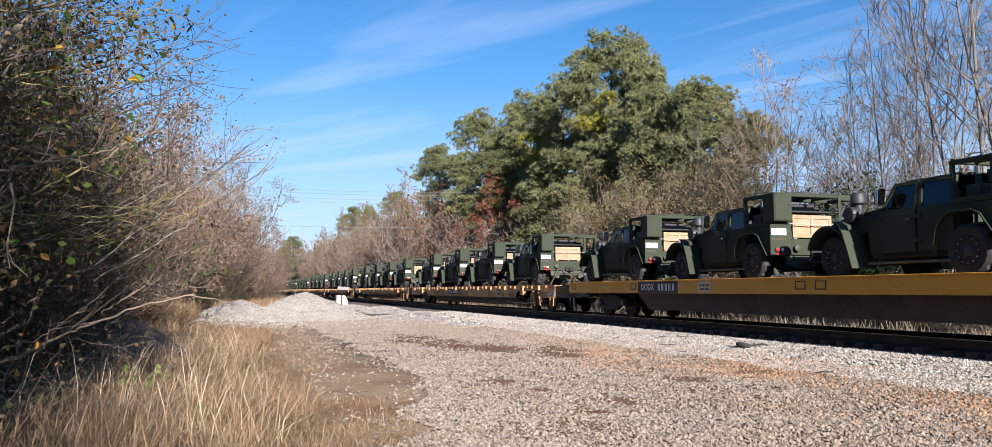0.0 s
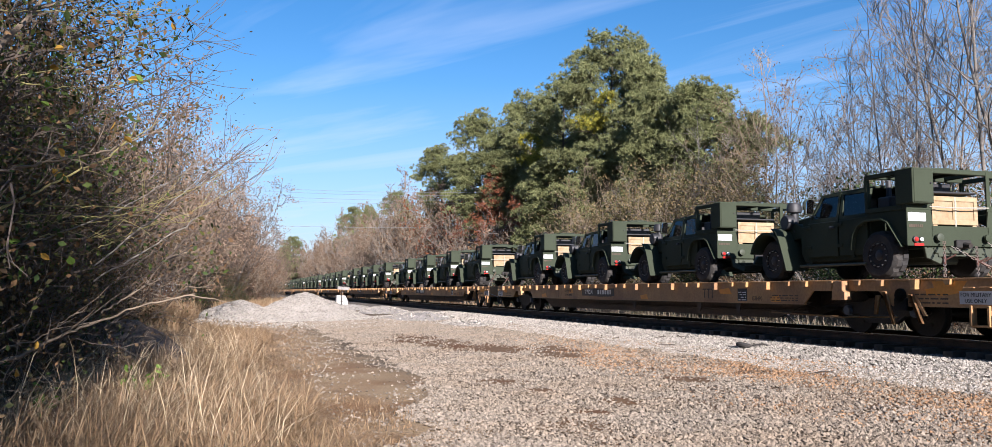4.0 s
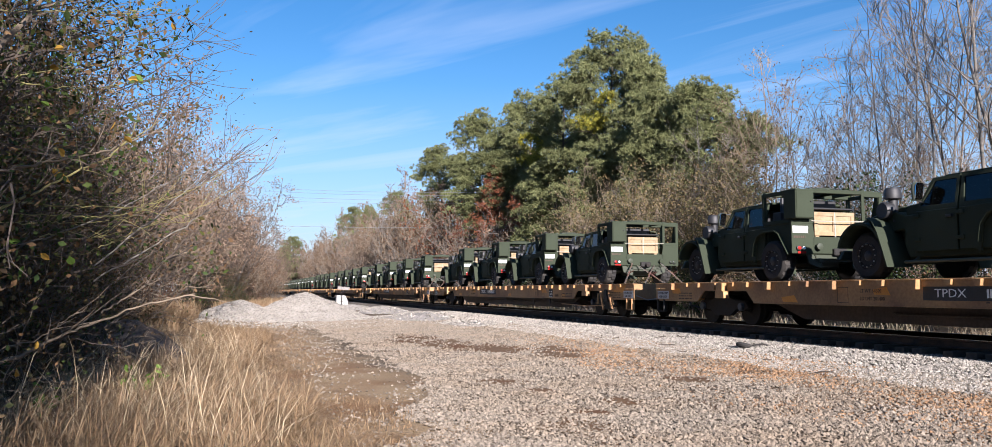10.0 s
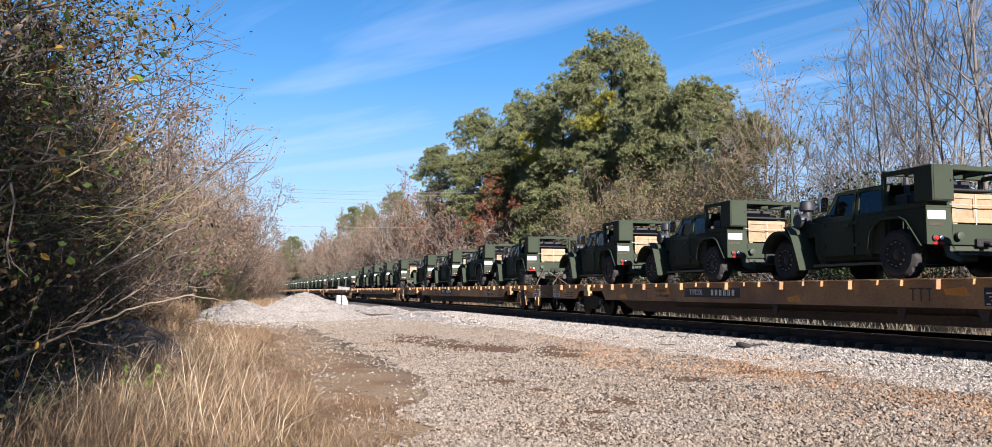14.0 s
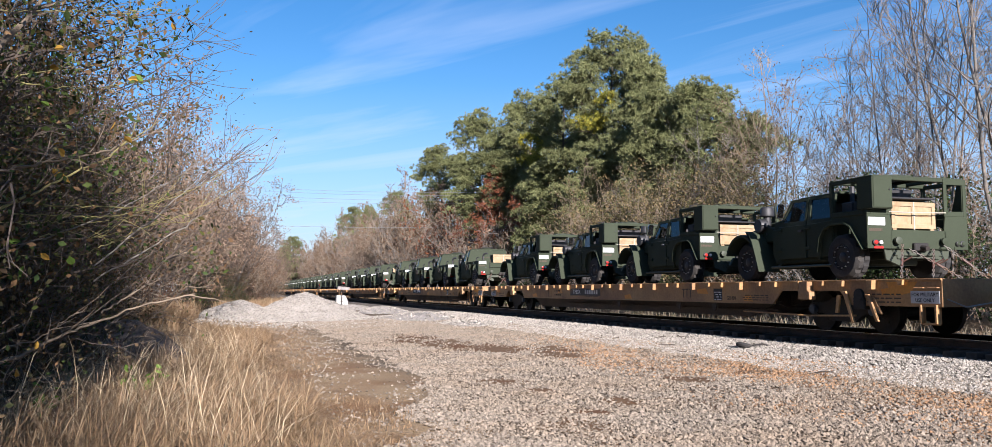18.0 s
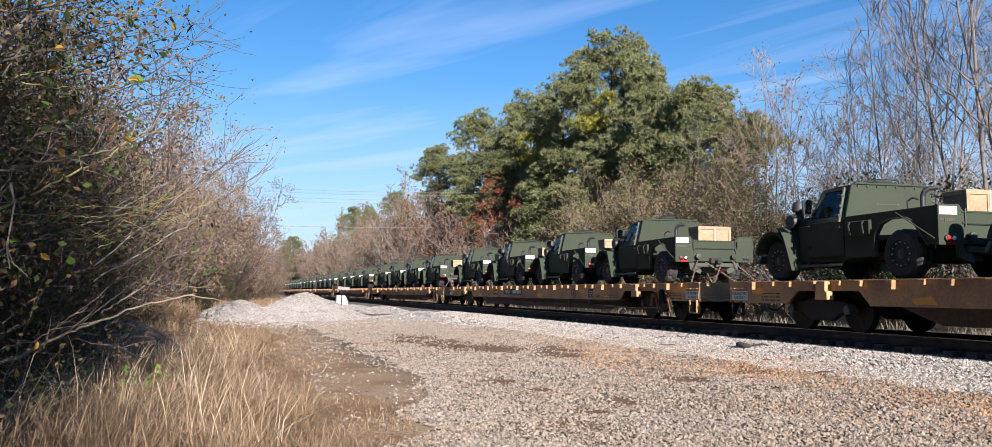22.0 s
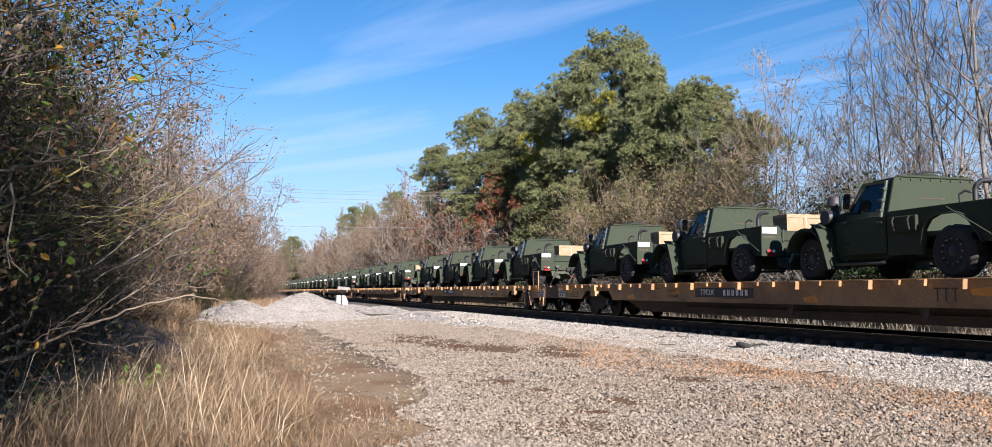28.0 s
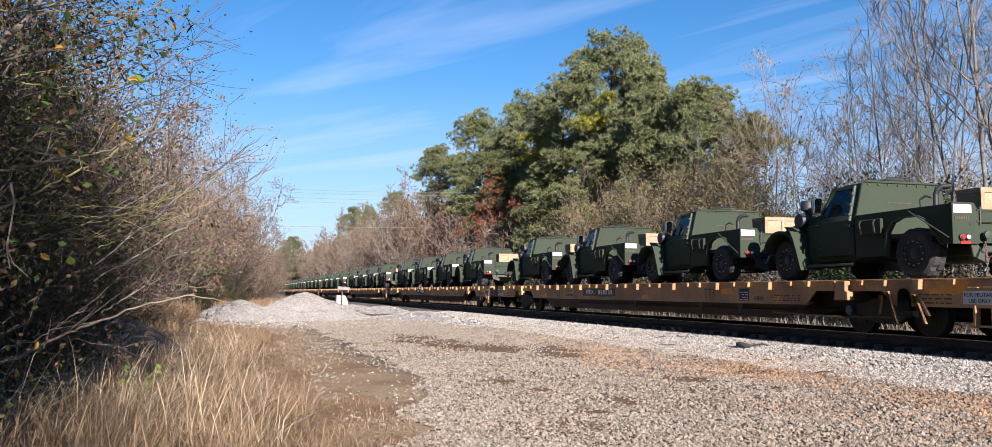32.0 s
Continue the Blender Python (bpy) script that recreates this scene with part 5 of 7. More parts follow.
def tie_down(p, q):
    """A chain from a shackle to the deck, with a dark load binder half way."""
    p, q = Vector(p), Vector(q)
    root = thing("tie_down_chain", "rusty steel chain with load binder tying a truck down", "chain", "tie-down chains")
    bm = B()
    d = (q - p)
    n = int(d.length / 0.075)
    turn = d.to_track_quat("Z", "Y").to_matrix().to_4x4()
    for i in range(n):
        c = p + d * ((i + 0.5) / n)
        m = Matrix.Translation(c) @ turn @ Matrix.Rotation(radians(90 * (i % 2)), 4, "Z")
        for s in (-1, 1):
            box(bm, s * 0.018 - 0.007, s * 0.018 + 0.007, -0.007, 0.007, -0.04, 0.04, 0, m)
        for s in (-1, 1):
            box(bm, -0.02, 0.02, -0.007, 0.007, s * 0.036 - 0.007, s * 0.036 + 0.007, 0, m)
    part("chain", bm, CHAIN, root)
    bm = B()
    a, b = p + d * 0.42, p + d * 0.66
    rod(bm, a, b, 0.024, seg=8)
    rod(bm, (a + b) / 2, (a + b) / 2 + Vector((0.1, -0.16, 0.1)), 0.014, seg=6)
    part("load_binder", bm, BINDER, root)
    return root


MIRROR = material("mirror_glass", (0.82, 0.83, 0.85), 0.10, metal=1.0, vary=0.02, bump=0.0)
CRATE_INK = material("faded_crate_stencil", (0.33, 0.20, 0.09), 0.8, vary=0.1, bump=0.0)
BINDER = material("red_brown_load_binder", (0.09, 0.04, 0.03), 0.6, vary=0.2, bump=0.05)


def glass(name, tint, rough=0.03):
    m = bpy.data.materials.new(name)
    m.use_nodes = True
    nt = m.node_tree
    n = nt.nodes.new
    tr, gl, mix, fr = n("ShaderNodeBsdfTransparent"), n("ShaderNodeBsdfGlossy"), n("ShaderNodeMixShader"), n("ShaderNodeFresnel")
    tr.inputs[0].default_value = (*tint, 1)
    gl.inputs["Roughness"].default_value = rough
    fr.inputs[0].default_value = 1.5
    nt.links.new(fr.outputs[0], mix.inputs[0])
    nt.links.new(tr.outputs[0], mix.inputs[1])
    nt.links.new(gl.outputs[0], mix.inputs[2])
    nt.links.new(mix.outputs[0], nt.nodes["Material Output"].inputs[0])
    return m


GLASS = glass("tinted_vehicle_glass", (0.22, 0.28, 0.30))


# ---- the train: one bright flatcar, then weathered ones; first open-backed trucks, then cargo trucks ----
def coupling(t):
    """Place along the track of the near end of car 0 at t seconds."""
    u = t - 6.0
    return 14.83 - 12.02 * u - 0.0045 * u * u + 0.25 - 0.0011 * (t - 16) ** 2


def offside(o):
    """True for small parts on the side of the train that is never seen."""
    keep = ("wheel", "side_sill", "box_locker", "girder", "bogie")
    return min(v.co.x for v in o.data.vertices) + o.location.x > 0.02 and (not o.name.startswith(keep) or o.name.startswith("wheel_bolts"))


# how far each car's load stands nearer to its near end than usual
LOAD_SHIFT = {-3: -0.2, 0: 0.37, 1: 0.66, 2: 0.22, 3: 0.0, 5: 0.25, 6: 0.36, 7: 0.1, 8: 0.06, 9: 0.3, 10: 0.82, 11: 0.57}


# gaps between trucks that differ from the usual
SPACING = {-3: 6.26, 0: 6.28, 2: 6.22, 5: 6.25}


def make_train():
    gun, cargo = gun_truck(), cargo_truck()
    for ob in (gun, cargo):
        widen(ob, 1.11)
        joined(ob, lambda o: o.name.startswith(("hood", "cowl")), "hood")
        joined(ob, lambda o: o.name.startswith("windshield"), "windshield")
    plain, bright = flatcar(0, 3), bright_flatcar()
    for ob in (gun, cargo, plain, bright):
        joined(ob, offside, "offside_frame", plain=True)
        for c in ob.children:
            if c.name.startswith("offside_frame"):
                tagged(c, kind="stuff")
    gun_crate = crate(-0.72, 0.02, -0.56, 0.54, 0.98, 1.58, "pale pine crate strapped in an open truck bed")
    cargo_crate = crate(-0.80, -0.24, -0.42, 0.66, 0.86, 1.64, "pale pine crate standing in a truck bed")
    chains = [tie_down((s * 0.52, -0.93, 0.70), (s * 1.05, -1.45, 0.03)) for s in (-1, 1)] + [tie_down((s * 0.3, -0.88, 0.62), (s * -0.35, -1.5, 0.03)) for s in (-1, 1)]
    # the last cars never come close: their parts are joined
    far_truck, far_crate, far_car = copy_thing(cargo, Matrix()), copy_thing(cargo_crate, Matrix()), copy_thing(plain, Matrix())
    for ob in (far_truck, far_crate, far_car):
        fused(ob, "body")
    first = set()

    def place(ob):
        """The first of a kind is used itself, later ones are copies."""
        if ob not in first:
            first.add(ob)
            return ob
        return copy_thing(ob, Matrix())

    for k in range(-3, 19):
        y = k * PITCH - NEAR_END
        far = k > 11
        car = place(bright if k <= -3 else far_car if far else plain)
        CARS.append((car, y))
        if k in (-2, -1, 0, 1, 6, 7, 11):
            brake_levers(car)
        if k == 10:
            bm = B()
            x0, ya = -HALF - 0.03, NEAR_END
            bent(bm, [(x0, ya + 1.22, -0.22), (x0, ya + 1.22, 0.56), (x0, ya + 0.62, 0.56), (x0, ya + 0.62, -0.22), (x0, ya + 1.22, -0.22)], 0.016, 6)
            part("side_ladder_rail", bm, CAR_YELLOW, car, "pale tall grab rail on the deck's corner")
        for i in range(4):
            dy = y + NEAR_END + (2.99 if k < 6 else 2.54) - LOAD_SHIFT.get(k, 0.2) + i * SPACING.get(k, 6.42)
            VEHICLES.append((place(gun if k < 6 else far_truck if far else cargo), dy))
            VEHICLES.append((place(gun_crate if k < 6 else far_crate if far else cargo_crate), dy))
            if i == 0 and not far:
                for c in chains:
                    VEHICLES.append((place(c), dy))


make_train()


def motions():
    """The whole train rolls by; every wheelset turns with it."""
    times = (0, 8, 16, 24, 32)
    for ob, dy in CARS + VEHICLES:
        walk(ob, [(t, Matrix.Translation((XC, dy + coupling(t), DECK))) for t in times])
    lead = {}
    for car, dy in CARS:
        for ws in car.children_recursive:
            if "way" not in ws:
                continue
            w = ws["way"]
            if w not in lead:
                rows = []
                for i in range(32 * FPS + 1):
                    t = i / FPS
                    a = (coupling(0) - coupling(t)) / 0.42
                    rows.append((t, Matrix.LocRotScale((0, w * 0.889, 0.42), Euler((a, 0, 0)), None)))
                walk(ws, rows)
                lead[w] = ws.animation_data
            else:
                keys = ws.animation_data_create()
                keys.action = lead[w].action
                keys.action_slot = lead[w].action_slot

# ---- trees, thickets and grass ----


class Wood:
    """Collects tapering round branches into one mesh."""

    def __init__(self):
        self.v, self.f, self.n = [], [], 0

    def tube(self, pts, radii, k):
        pts = np.asarray(pts, float)
        d = np.gradient(pts, axis=0)
        d /= np.linalg.norm(d, axis=1, keepdims=True) + 1e-9
        ref = np.array((0.31, 0.93, 0.17)) if abs(d[0][1]) < 0.8 else np.array((0.95, 0.1, 0.28))
        u = np.cross(d, ref)
        u /= np.linalg.norm(u, axis=1, keepdims=True) + 1e-9
        w = np.cross(d, u)
        a = np.arange(k) * (2 * math.pi / k)
        ring = pts[:, None] + np.asarray(radii)[:, None, None] * (np.cos(a)[None, :, None] * u[:, None] + np.sin(a)[None, :, None] * w[:, None])
        self.v.append(ring.reshape(-1, 3))
        n = len(pts)
        i = np.arange(n - 1)[:, None] * k + self.n
        j = np.arange(k)[None]
        q = np.stack([i + j, i + (j + 1) % k, i + k + (j + 1) % k, i + k + j], -1).reshape(-1, 4)
        self.f.append(q)
        self.n += n * k

    def object(self, name, mat, parent):
        return raw(name, np.concatenate(self.v), np.concatenate(self.f), mat, parent, 60)


def limb(rng, start, way, length, n, wander, lift):
    """A wandering branch line; lift bends it up (or down)."""
    p, d = np.array(start, float), np.array(way, float)
    d /= np.linalg.norm(d)
    pts = [p.copy()]
    for _ in range(n):
        d = d + rng.normal(0, wander, 3) + (0, 0, lift)
        d /= np.linalg.norm(d)
        p = p + d * (length / n)
        pts.append(p.copy())
    return np.array(pts)


def along(pts, t):
    i = min(int(t * (len(pts) - 1)), len(pts) - 2)
    k = t * (len(pts) - 1) - i
    return pts[i] * (1 - k) + pts[i + 1] * k, pts[i + 1] - pts[i]


def blades(centres, rng, count, length, width, spread=1.0, bias=(0, 0, 0.3), droop=0.0):
    """Thin leaf blades or needles fanning out from each centre, as slim triangles."""
    c = np.repeat(np.asarray(centres, float), count, axis=0)
    m = len(c)
    d = rng.normal(0, 1, (m, 3)) * spread + np.array(bias)
    d /= np.linalg.norm(d, axis=1, keepdims=True)
    L = length * rng.uniform(0.6, 1.25, (m, 1))
    side = np.cross(d, rng.normal(0, 1, (m, 3)))
    side /= np.linalg.norm(side, axis=1, keepdims=True) + 1e-9
    tip = c + d * L + np.array((0, 0, -droop)) * L
    w = width * rng.uniform(0.7, 1.3, (m, 1))
    v = np.stack([c + d * L * 0.1 + side * w, tip, c + d * L * 0.1 - side * w], 1).reshape(-1, 3)
    return v, np.arange(m * 3).reshape(-1, 3)


def leaves(points, rng, size, jitter):
    """Single leaf quads scattered round the points."""
    c = np.asarray(points, float) + rng.normal(0, jitter, (len(points), 3))
    m = len(c)
    a = rng.normal(0, 1, (m, 3))
    a /= np.linalg.norm(a, axis=1, keepdims=True)
    b = np.cross(a, rng.normal(0, 1, (m, 3)))
    b /= np.linalg.norm(b, axis=1, keepdims=True)
    s = size * rng.uniform(0.6, 1.4, (m, 1))
    v = np.stack([c - a * s, c + b * s * 0.55, c + a * s, c - b * s * 0.55], 1).reshape(-1, 3)
    return v, np.arange(m * 4).reshape(-1, 4)


def pine(seed, height=23.0, crown=0.36, reach=5.2, limbs=44, gold_at=None, label="", open_crown=0.0):
    """A tall old pine: straight trunk, crooked limbs that fork into rounded pads of needle tufts."""
    rng = np.random.default_rng(seed)
    root = thing("pine_tree", label or "tall pine with green needle crown and bare lower trunk", "tree", "trees behind the track")
    w = Wood()
    trunk = limb(rng, (0, 0, -0.5), (rng.normal(0, 0.03), rng.normal(0, 0.03), 1), height - 1.4, 16, 0.018, 0.01)
    w.tube(trunk, np.linspace(0.30, 0.06, 17), 8)
    w.object("trunk", PINE_BARK, root)
    w = Wood()
    tufts, gold = [], []
    for i in range(limbs):
        k = (i + rng.uniform(0, 1)) / limbs
        base, _ = along(trunk, min(crown + (1 - crown) * k * 0.97, 0.99))
        dome = max(0.12, 1 - abs((k - 0.42) / (0.62 if k > 0.42 else 0.56)) ** 2.4) ** 0.55
        r = reach * dome * rng.uniform(0.72, 1.02)
        a = i * 2.4 + rng.uniform(-0.5, 0.5)
        b = limb(rng, base, (math.cos(a), math.sin(a), rng.uniform(-0.05, 0.3) + 0.5 * k * k), max(0.9, r * 0.85), 6, 0.15, 0.04)
        w.tube(b, np.linspace(0.085 * (1.15 - k), 0.018, 7), 4)
        if (k < 0.10 and rng.uniform() < 0.5) or rng.uniform() < open_crown:
            continue
        for j in range(int(3 + 3.4 * r / reach)):
            q, d = along(b, rng.uniform(0.38, 1.0) if j else 1.0)
            s = limb(rng, q, d / np.linalg.norm(d) + rng.normal(0, 0.65, 3) + (0, 0, 0.3), rng.uniform(0.35, 1.1), 3, 0.2, 0.12)
            w.tube(s, np.linspace(0.025, 0.008, 4), 3)
            # one pad: tufts over the upper shell of a flattened ball
            size = rng.uniform(0.65, 1.25)
            n = int(30 * size * size)
            v = rng.normal(0, 1, (n, 3))
            v /= np.linalg.norm(v, axis=1, keepdims=True)
            v[:, 2] = np.where(v[:, 2] < -0.35, -v[:, 2] * 0.8, v[:, 2])
            v = v * size * rng.uniform(0.72, 1.06, (n, 1)) * (1, 1, 0.78) + s[-1]
            for p in v:
                (gold if gold_at and np.linalg.norm((p - gold_at[:3]) / (1, 1, 0.7)) < gold_at[3] else tufts).append(p)
    w.object("limb_frame", PINE_BARK, root)
    v, f = blades(tufts, rng, 16, 0.32, 0.028, bias=(0, 0, 0.5))
    raw("crown", v, f, NEEDLES, root)
    if gold:
        v, f = blades(gold, rng, 16, 0.32, 0.028, bias=(0, 0, 0.5))
        tagged(raw("yellowing_needles", v, f, NEEDLES_YELLOW, root), "yellowing pine needles")
    return root


def bare_tree(seed, height=16.0, bark=None, fine=1.0, lean=0.05, low=0.3, leaf=None, leaf_n=0, label="", name="bare_tree", stems=1, spread=0.5, thick=1.0, leaf_size=0.055):
    """A leafless winter tree: forking trunk, rising limbs, twigs of two orders, now and then a few dead leaves."""
    rng = np.random.default_rng(seed)
    bark = bark or GREY_BARK
    root = thing(name, label or "tall leafless tree with grey bark and fine twigs", "tree", "trees behind the track")
    w, fine_w, ends = Wood(), Wood(), []
    for st in range(stems):
        h = height * (1 if st == 0 else rng.uniform(0.6, 0.95))
        a = rng.uniform(0, 6.28)
        ln = lean * (1 if st == 0 else 3)
        trunk = limb(rng, (0.3 * (st > 0) * math.cos(a), 0.3 * (st > 0) * math.sin(a), -0.4), (ln * math.cos(a), ln * math.sin(a), 1), h, 14, 0.05, 0.022)
        r0 = 0.0050 * h * (1 if stems == 1 else 0.75)
        w.tube(trunk, np.linspace(r0, 0.012, 15), 6)
        n = int(h * 1.0)
        for i in range(n):
            t = low + (1 - low) * (i + rng.uniform(0, 1)) / n
            base, d = along(trunk, min(t, 0.98))
            a = rng.uniform(0, 6.28)
            L = h * spread * (1.05 - t) * rng.uniform(0.45, 1.1) + 0.5
            b = limb(rng, base, (math.cos(a), math.sin(a), rng.uniform(0.5, 1.5)), L, 7, 0.20, 0.09)
            r = max(0.018, r0 * (1 - t) * 0.62)
            w.tube(b, np.linspace(r, 0.009, 8), 4)
            for _ in range(max(3, int(L * 2.0 * fine))):
                q, d = along(b, rng.uniform(0.2, 1.0))
                s = limb(rng, q, d / (np.linalg.norm(d) + 1e-9) + rng.normal(0, 0.55, 3) + (0, 0, 0.15), rng.uniform(0.3, 0.42) * L * 0.7 + 0.25, 4, 0.17, 0.05)
                fine_w.tube(s, np.linspace(0.016, 0.006, 5) * thick, 3)
                for _ in range(int(3 * fine)):
                    q2, d2 = along(s, rng.uniform(0.25, 1.0))
                    z = limb(rng, q2, d2 / (np.linalg.norm(d2) + 1e-9) + rng.normal(0, 0.6, 3), rng.uniform(0.25, 0.7), 2, 0.2, 0.04)
                    fine_w.tube(z, np.array((0.009, 0.007, 0.004)) * thick, 3)
                    ends.append(z[-1])
    w.object("trunk", bark, root)
    tagged(fine_w.object("twig_spray", bark, root), kind="stuff")
    if leaf and leaf_n:
        pts = np.array(ends)[rng.integers(0, len(ends), leaf_n)]
        v, f = leaves(pts, rng, leaf_size, 0.16)
        raw("dead_leaves", v, f, leaf, root)
    return root


def shrub(seed, height=3.5, bark=None, leaf=None, leaf_n=1500, leaf_size=0.05, label="", stems=9, flop=0.35, name="shrub", group="thicket"):
    """A many-stemmed bush of arching stems, twigs and small leaves."""
    rng = np.random.default_rng(seed)
    root = thing(name, label, "bush", group)
    w, ends = Wood(), []
    for _ in range(stems):
        a = rng.uniform(0, 6.28)
        b = limb(rng, (rng.normal(0, 0.25), rng.normal(0, 0.25), -0.2), (flop * math.cos(a), flop * math.sin(a), 1), height * rng.uniform(0.65, 1.1), 8, 0.12, -0.01)
        w.tube(b, np.linspace(0.006 + 0.0028 * height, 0.004, 9), 4)
        for _ in range(int(4 + height * 1.2)):
            q, d = along(b, rng.uniform(0.12, 1.0))
            s = limb(rng, q, d / np.linalg.norm(d) + rng.normal(0, 0.75, 3), height * rng.uniform(0.12, 0.3), 4, 0.2, -0.01)
            w.tube(s, np.linspace(0.011, 0.004, 5), 3)
            for _ in range(2):
                q2, d2 = along(s, rng.uniform(0.2, 1))
                z = limb(rng, q2, d2 / np.linalg.norm(d2) + rng.normal(0, 0.7, 3), height * rng.uniform(0.05, 0.14), 2, 0.2, 0)
                w.tube(z, np.array((0.007, 0.005, 0.003)), 3)
                ends += [z[-1], z[1], s[-1]]
    w.object("stem_tangle", bark, root)
    if leaf_n:
        pts = np.array(ends)[rng.integers(0, len(ends), leaf_n)]
        v, f = leaves(pts, rng, leaf_size, 0.10 + 0.02 * height)
        raw("foliage", v, f, leaf, root)
    return root


class Grove:
    """Uses a tree itself first, and copies of it after that."""

    def __init__(self, *kinds):
        self.kinds, self.used = kinds, set()

    def put(self, i, x, y, size=1.0, turn=0.0, tall=None):
        ob = self.kinds[i % len(self.kinds)]
        m = Matrix.Translation((x, y, ground_z(x, y) - 0.05)) @ Matrix.Rotation(turn, 4, "Z") @ Matrix.Diagonal((size, size, size if tall is None else tall, 1))
        if i % len(self.kinds) in self.used:
            return copy_thing(ob, m @ Matrix.Diagonal([1 / c for c in ob.scale]).to_4x4())
        self.used.add(i % len(self.kinds))
        ob.matrix_basis = m
        return ob


def make_woods():
    rnd = random.Random(11)
    sizes = ((23.4, 5.4), (23.5, 4.0), (16.5, 3.0), (13.0, 3.0))
    pines = Grove(pine(1, 23.4, 0.36, 5.4, 58, (-1.8, -4.2, 15.2, 2.9)), pine(2, 23.5, 0.30, 4.0, 46), pine(3, 16.5, 0.26, 3.0, 38),
                  pine(4, 13.0, 0.22, 3.0, 30, None, "young pine with a thin open crown", 0.3))
    # the big stand beyond the track; (kind, across, along, height, reach, turn)
    for k, x, y, h, r, t in ((0, 30.0, 65.5, 23.4, 5.4, 0.0), (2, 30.0, 49.8, 16.2, 3.1, 1.7), (3, 31.0, 47.2, 13.2, 3.4, 3.4), (0, 32.0, 79.8, 23.0, 5.2, 5.1),
                             (0, 33.0, 94.4, 25.0, 5.4, 0.5), (0, 33.0, 113.0, 26.6, 5.8, 2.2), (1, 33.0, 129.4, 25.0, 5.2, 3.9), (2, 31.0, 61.0, 20.6, 3.0, 5.6),
                             (2, 29.0, 54.0, 16.6, 3.0, 1.0), (2, 27.0, 68.8, 13.2, 3.1, 2.7), (1, 29.0, 89.0, 17.0, 5.0, 4.4), (2, 28.0, 64.0, 12.2, 3.0, 6.1),
                             (1, 34.0, 69.4, 17.0, 4.4, 1.6), (1, 35.0, 100.0, 22.0, 4.6, 3.3), (1, 36.0, 84.0, 20.0, 4.6, 5.0), (2, 31.0, 57.0, 14.5, 3.2, 2.0),
                             (3, 30.0, 204.2, 23.0, 4.4, 5.5), (1, 28.0, 224.7, 24.0, 4.6, 0.9), (1, 38.0, 193.5, 25.0, 4.6, 4.3), (2, 20.0, 337.0, 20.0, 4.4, 3.1),
                             (1, 22.0, 314.1, 22.0, 4.6, 4.8)):
        pines.put(k, x, y, r / sizes[k][1], t, h / sizes[k][0])
    bare = Grove(bare_tree(21, 17.5, fine=1.3), bare_tree(22, 15.0, TAN_BARK, 1.0, 0.08, 0.25, TAN_LEAF, 500), bare_tree(23, 18.5, None, 1.2, 0.06, 0.35, spread=0.42),
                 bare_tree(24, 13.0, TAN_BARK, 1.2, 0.1, 0.22, DRY_LEAF, 900, stems=3, label="slender leafless trees with a few dead brown leaves"),
                 bare_tree(25, 16.0, None, 1.0, 0.05, 0.3, stems=2))
    spots = [(25.0, 21.5, 2, 1.0), (26.5, 23.0, 0, 1.06), (24.5, 24.3, 4, 0.98), (27.5, 26.0, 2, 1.02), (25.5, 27.2, 0, 0.78), (29.0, 28.5, 4, 1.1),
             (26.5, 30.5, 2, 0.66), (28.5, 32.0, 0, 0.74), (30.5, 33.5, 4, 0.95), (27.0, 35.5, 3, 1.0), (31.0, 37.0, 1, 0.9), (28.8, 39.5, 3, 1.0), (30.0, 42.0, 1, 1.0),
             (31.5, 44.5, 1, 1.08), (29.0, 46.5, 3, 0.95), (33.0, 25.0, 2, 1.12), (34.0, 31.0, 0, 0.9), (24.0, 18.5, 0, 1.0), (27.5, 19.0, 4, 1.05), (36.0, 36.0, 2, 0.85),
             (30.5, 49.5, 3, 0.85), (27.0, 55.0, 3, 0.75), (26.5, 62.0, 1, 0.75), (28.5, 60.0, 3, 0.7)]
    for x, y, k, s in spots:
        bare.put(k, x, y, s, rnd.uniform(0, 6.28))
    far = Grove(bare_tree(26, 15.0, TAN_BARK, 0.9, 0.1, 0.08, TAN_LEAF, 4200, stems=4, spread=0.5, thick=2.6, leaf_size=0.10, label="slender pale tan leafless trees"),
                bare_tree(27, 14.0, TAN_BARK, 0.9, 0.1, 0.08, DRY_LEAF, 3200, stems=4, spread=0.5, thick=2.6, leaf_size=0.10, label="brown trees with dead leaves"),
                bare_tree(28, 16.0, GREY_BARK, 1.0, 0.1, 0.10, TAN_LEAF, 1200, stems=4, spread=0.45, thick=2.8, label="slender grey leafless trees"))
    for i in range(66):     # the pale wood along the track, far side
        y = 84 + i * 3.8 + rnd.uniform(-2, 2)
        far.put(rnd.choice((0, 1, 2, 0, 1)), 23.5 + rnd.uniform(0, 9) + (3 if y < 110 else 0), y, rnd.uniform(0.8, 1.15) * (0.8 if y < 110 else 1.15), rnd.uniform(0, 6.28))
    for i in range(22):     # trees that close the view at the far end
        far.put(i, (-6 + i * 0.7) if i % 2 else 24 + i * 0.4, 195 + i * 7.5, rnd.uniform(0.95, 1.35), rnd.uniform(0, 6.28))
    for i in range(16):     # the dense end of the wood where the track runs out of sight
        far.put(i, 11.5 + (i * 5) % 17, 425 + i * 6, rnd.uniform(1.2, 1.6), rnd.uniform(0, 6.28))
    russet = Grove(bare_tree(29, 12.5, DARK_BARK, 1.0, 0.05, 0.3, RED_LEAF, 5200, stems=2, spread=0.32, leaf_size=0.085, label="tree full of russet dead leaves", name="russet_tree"))
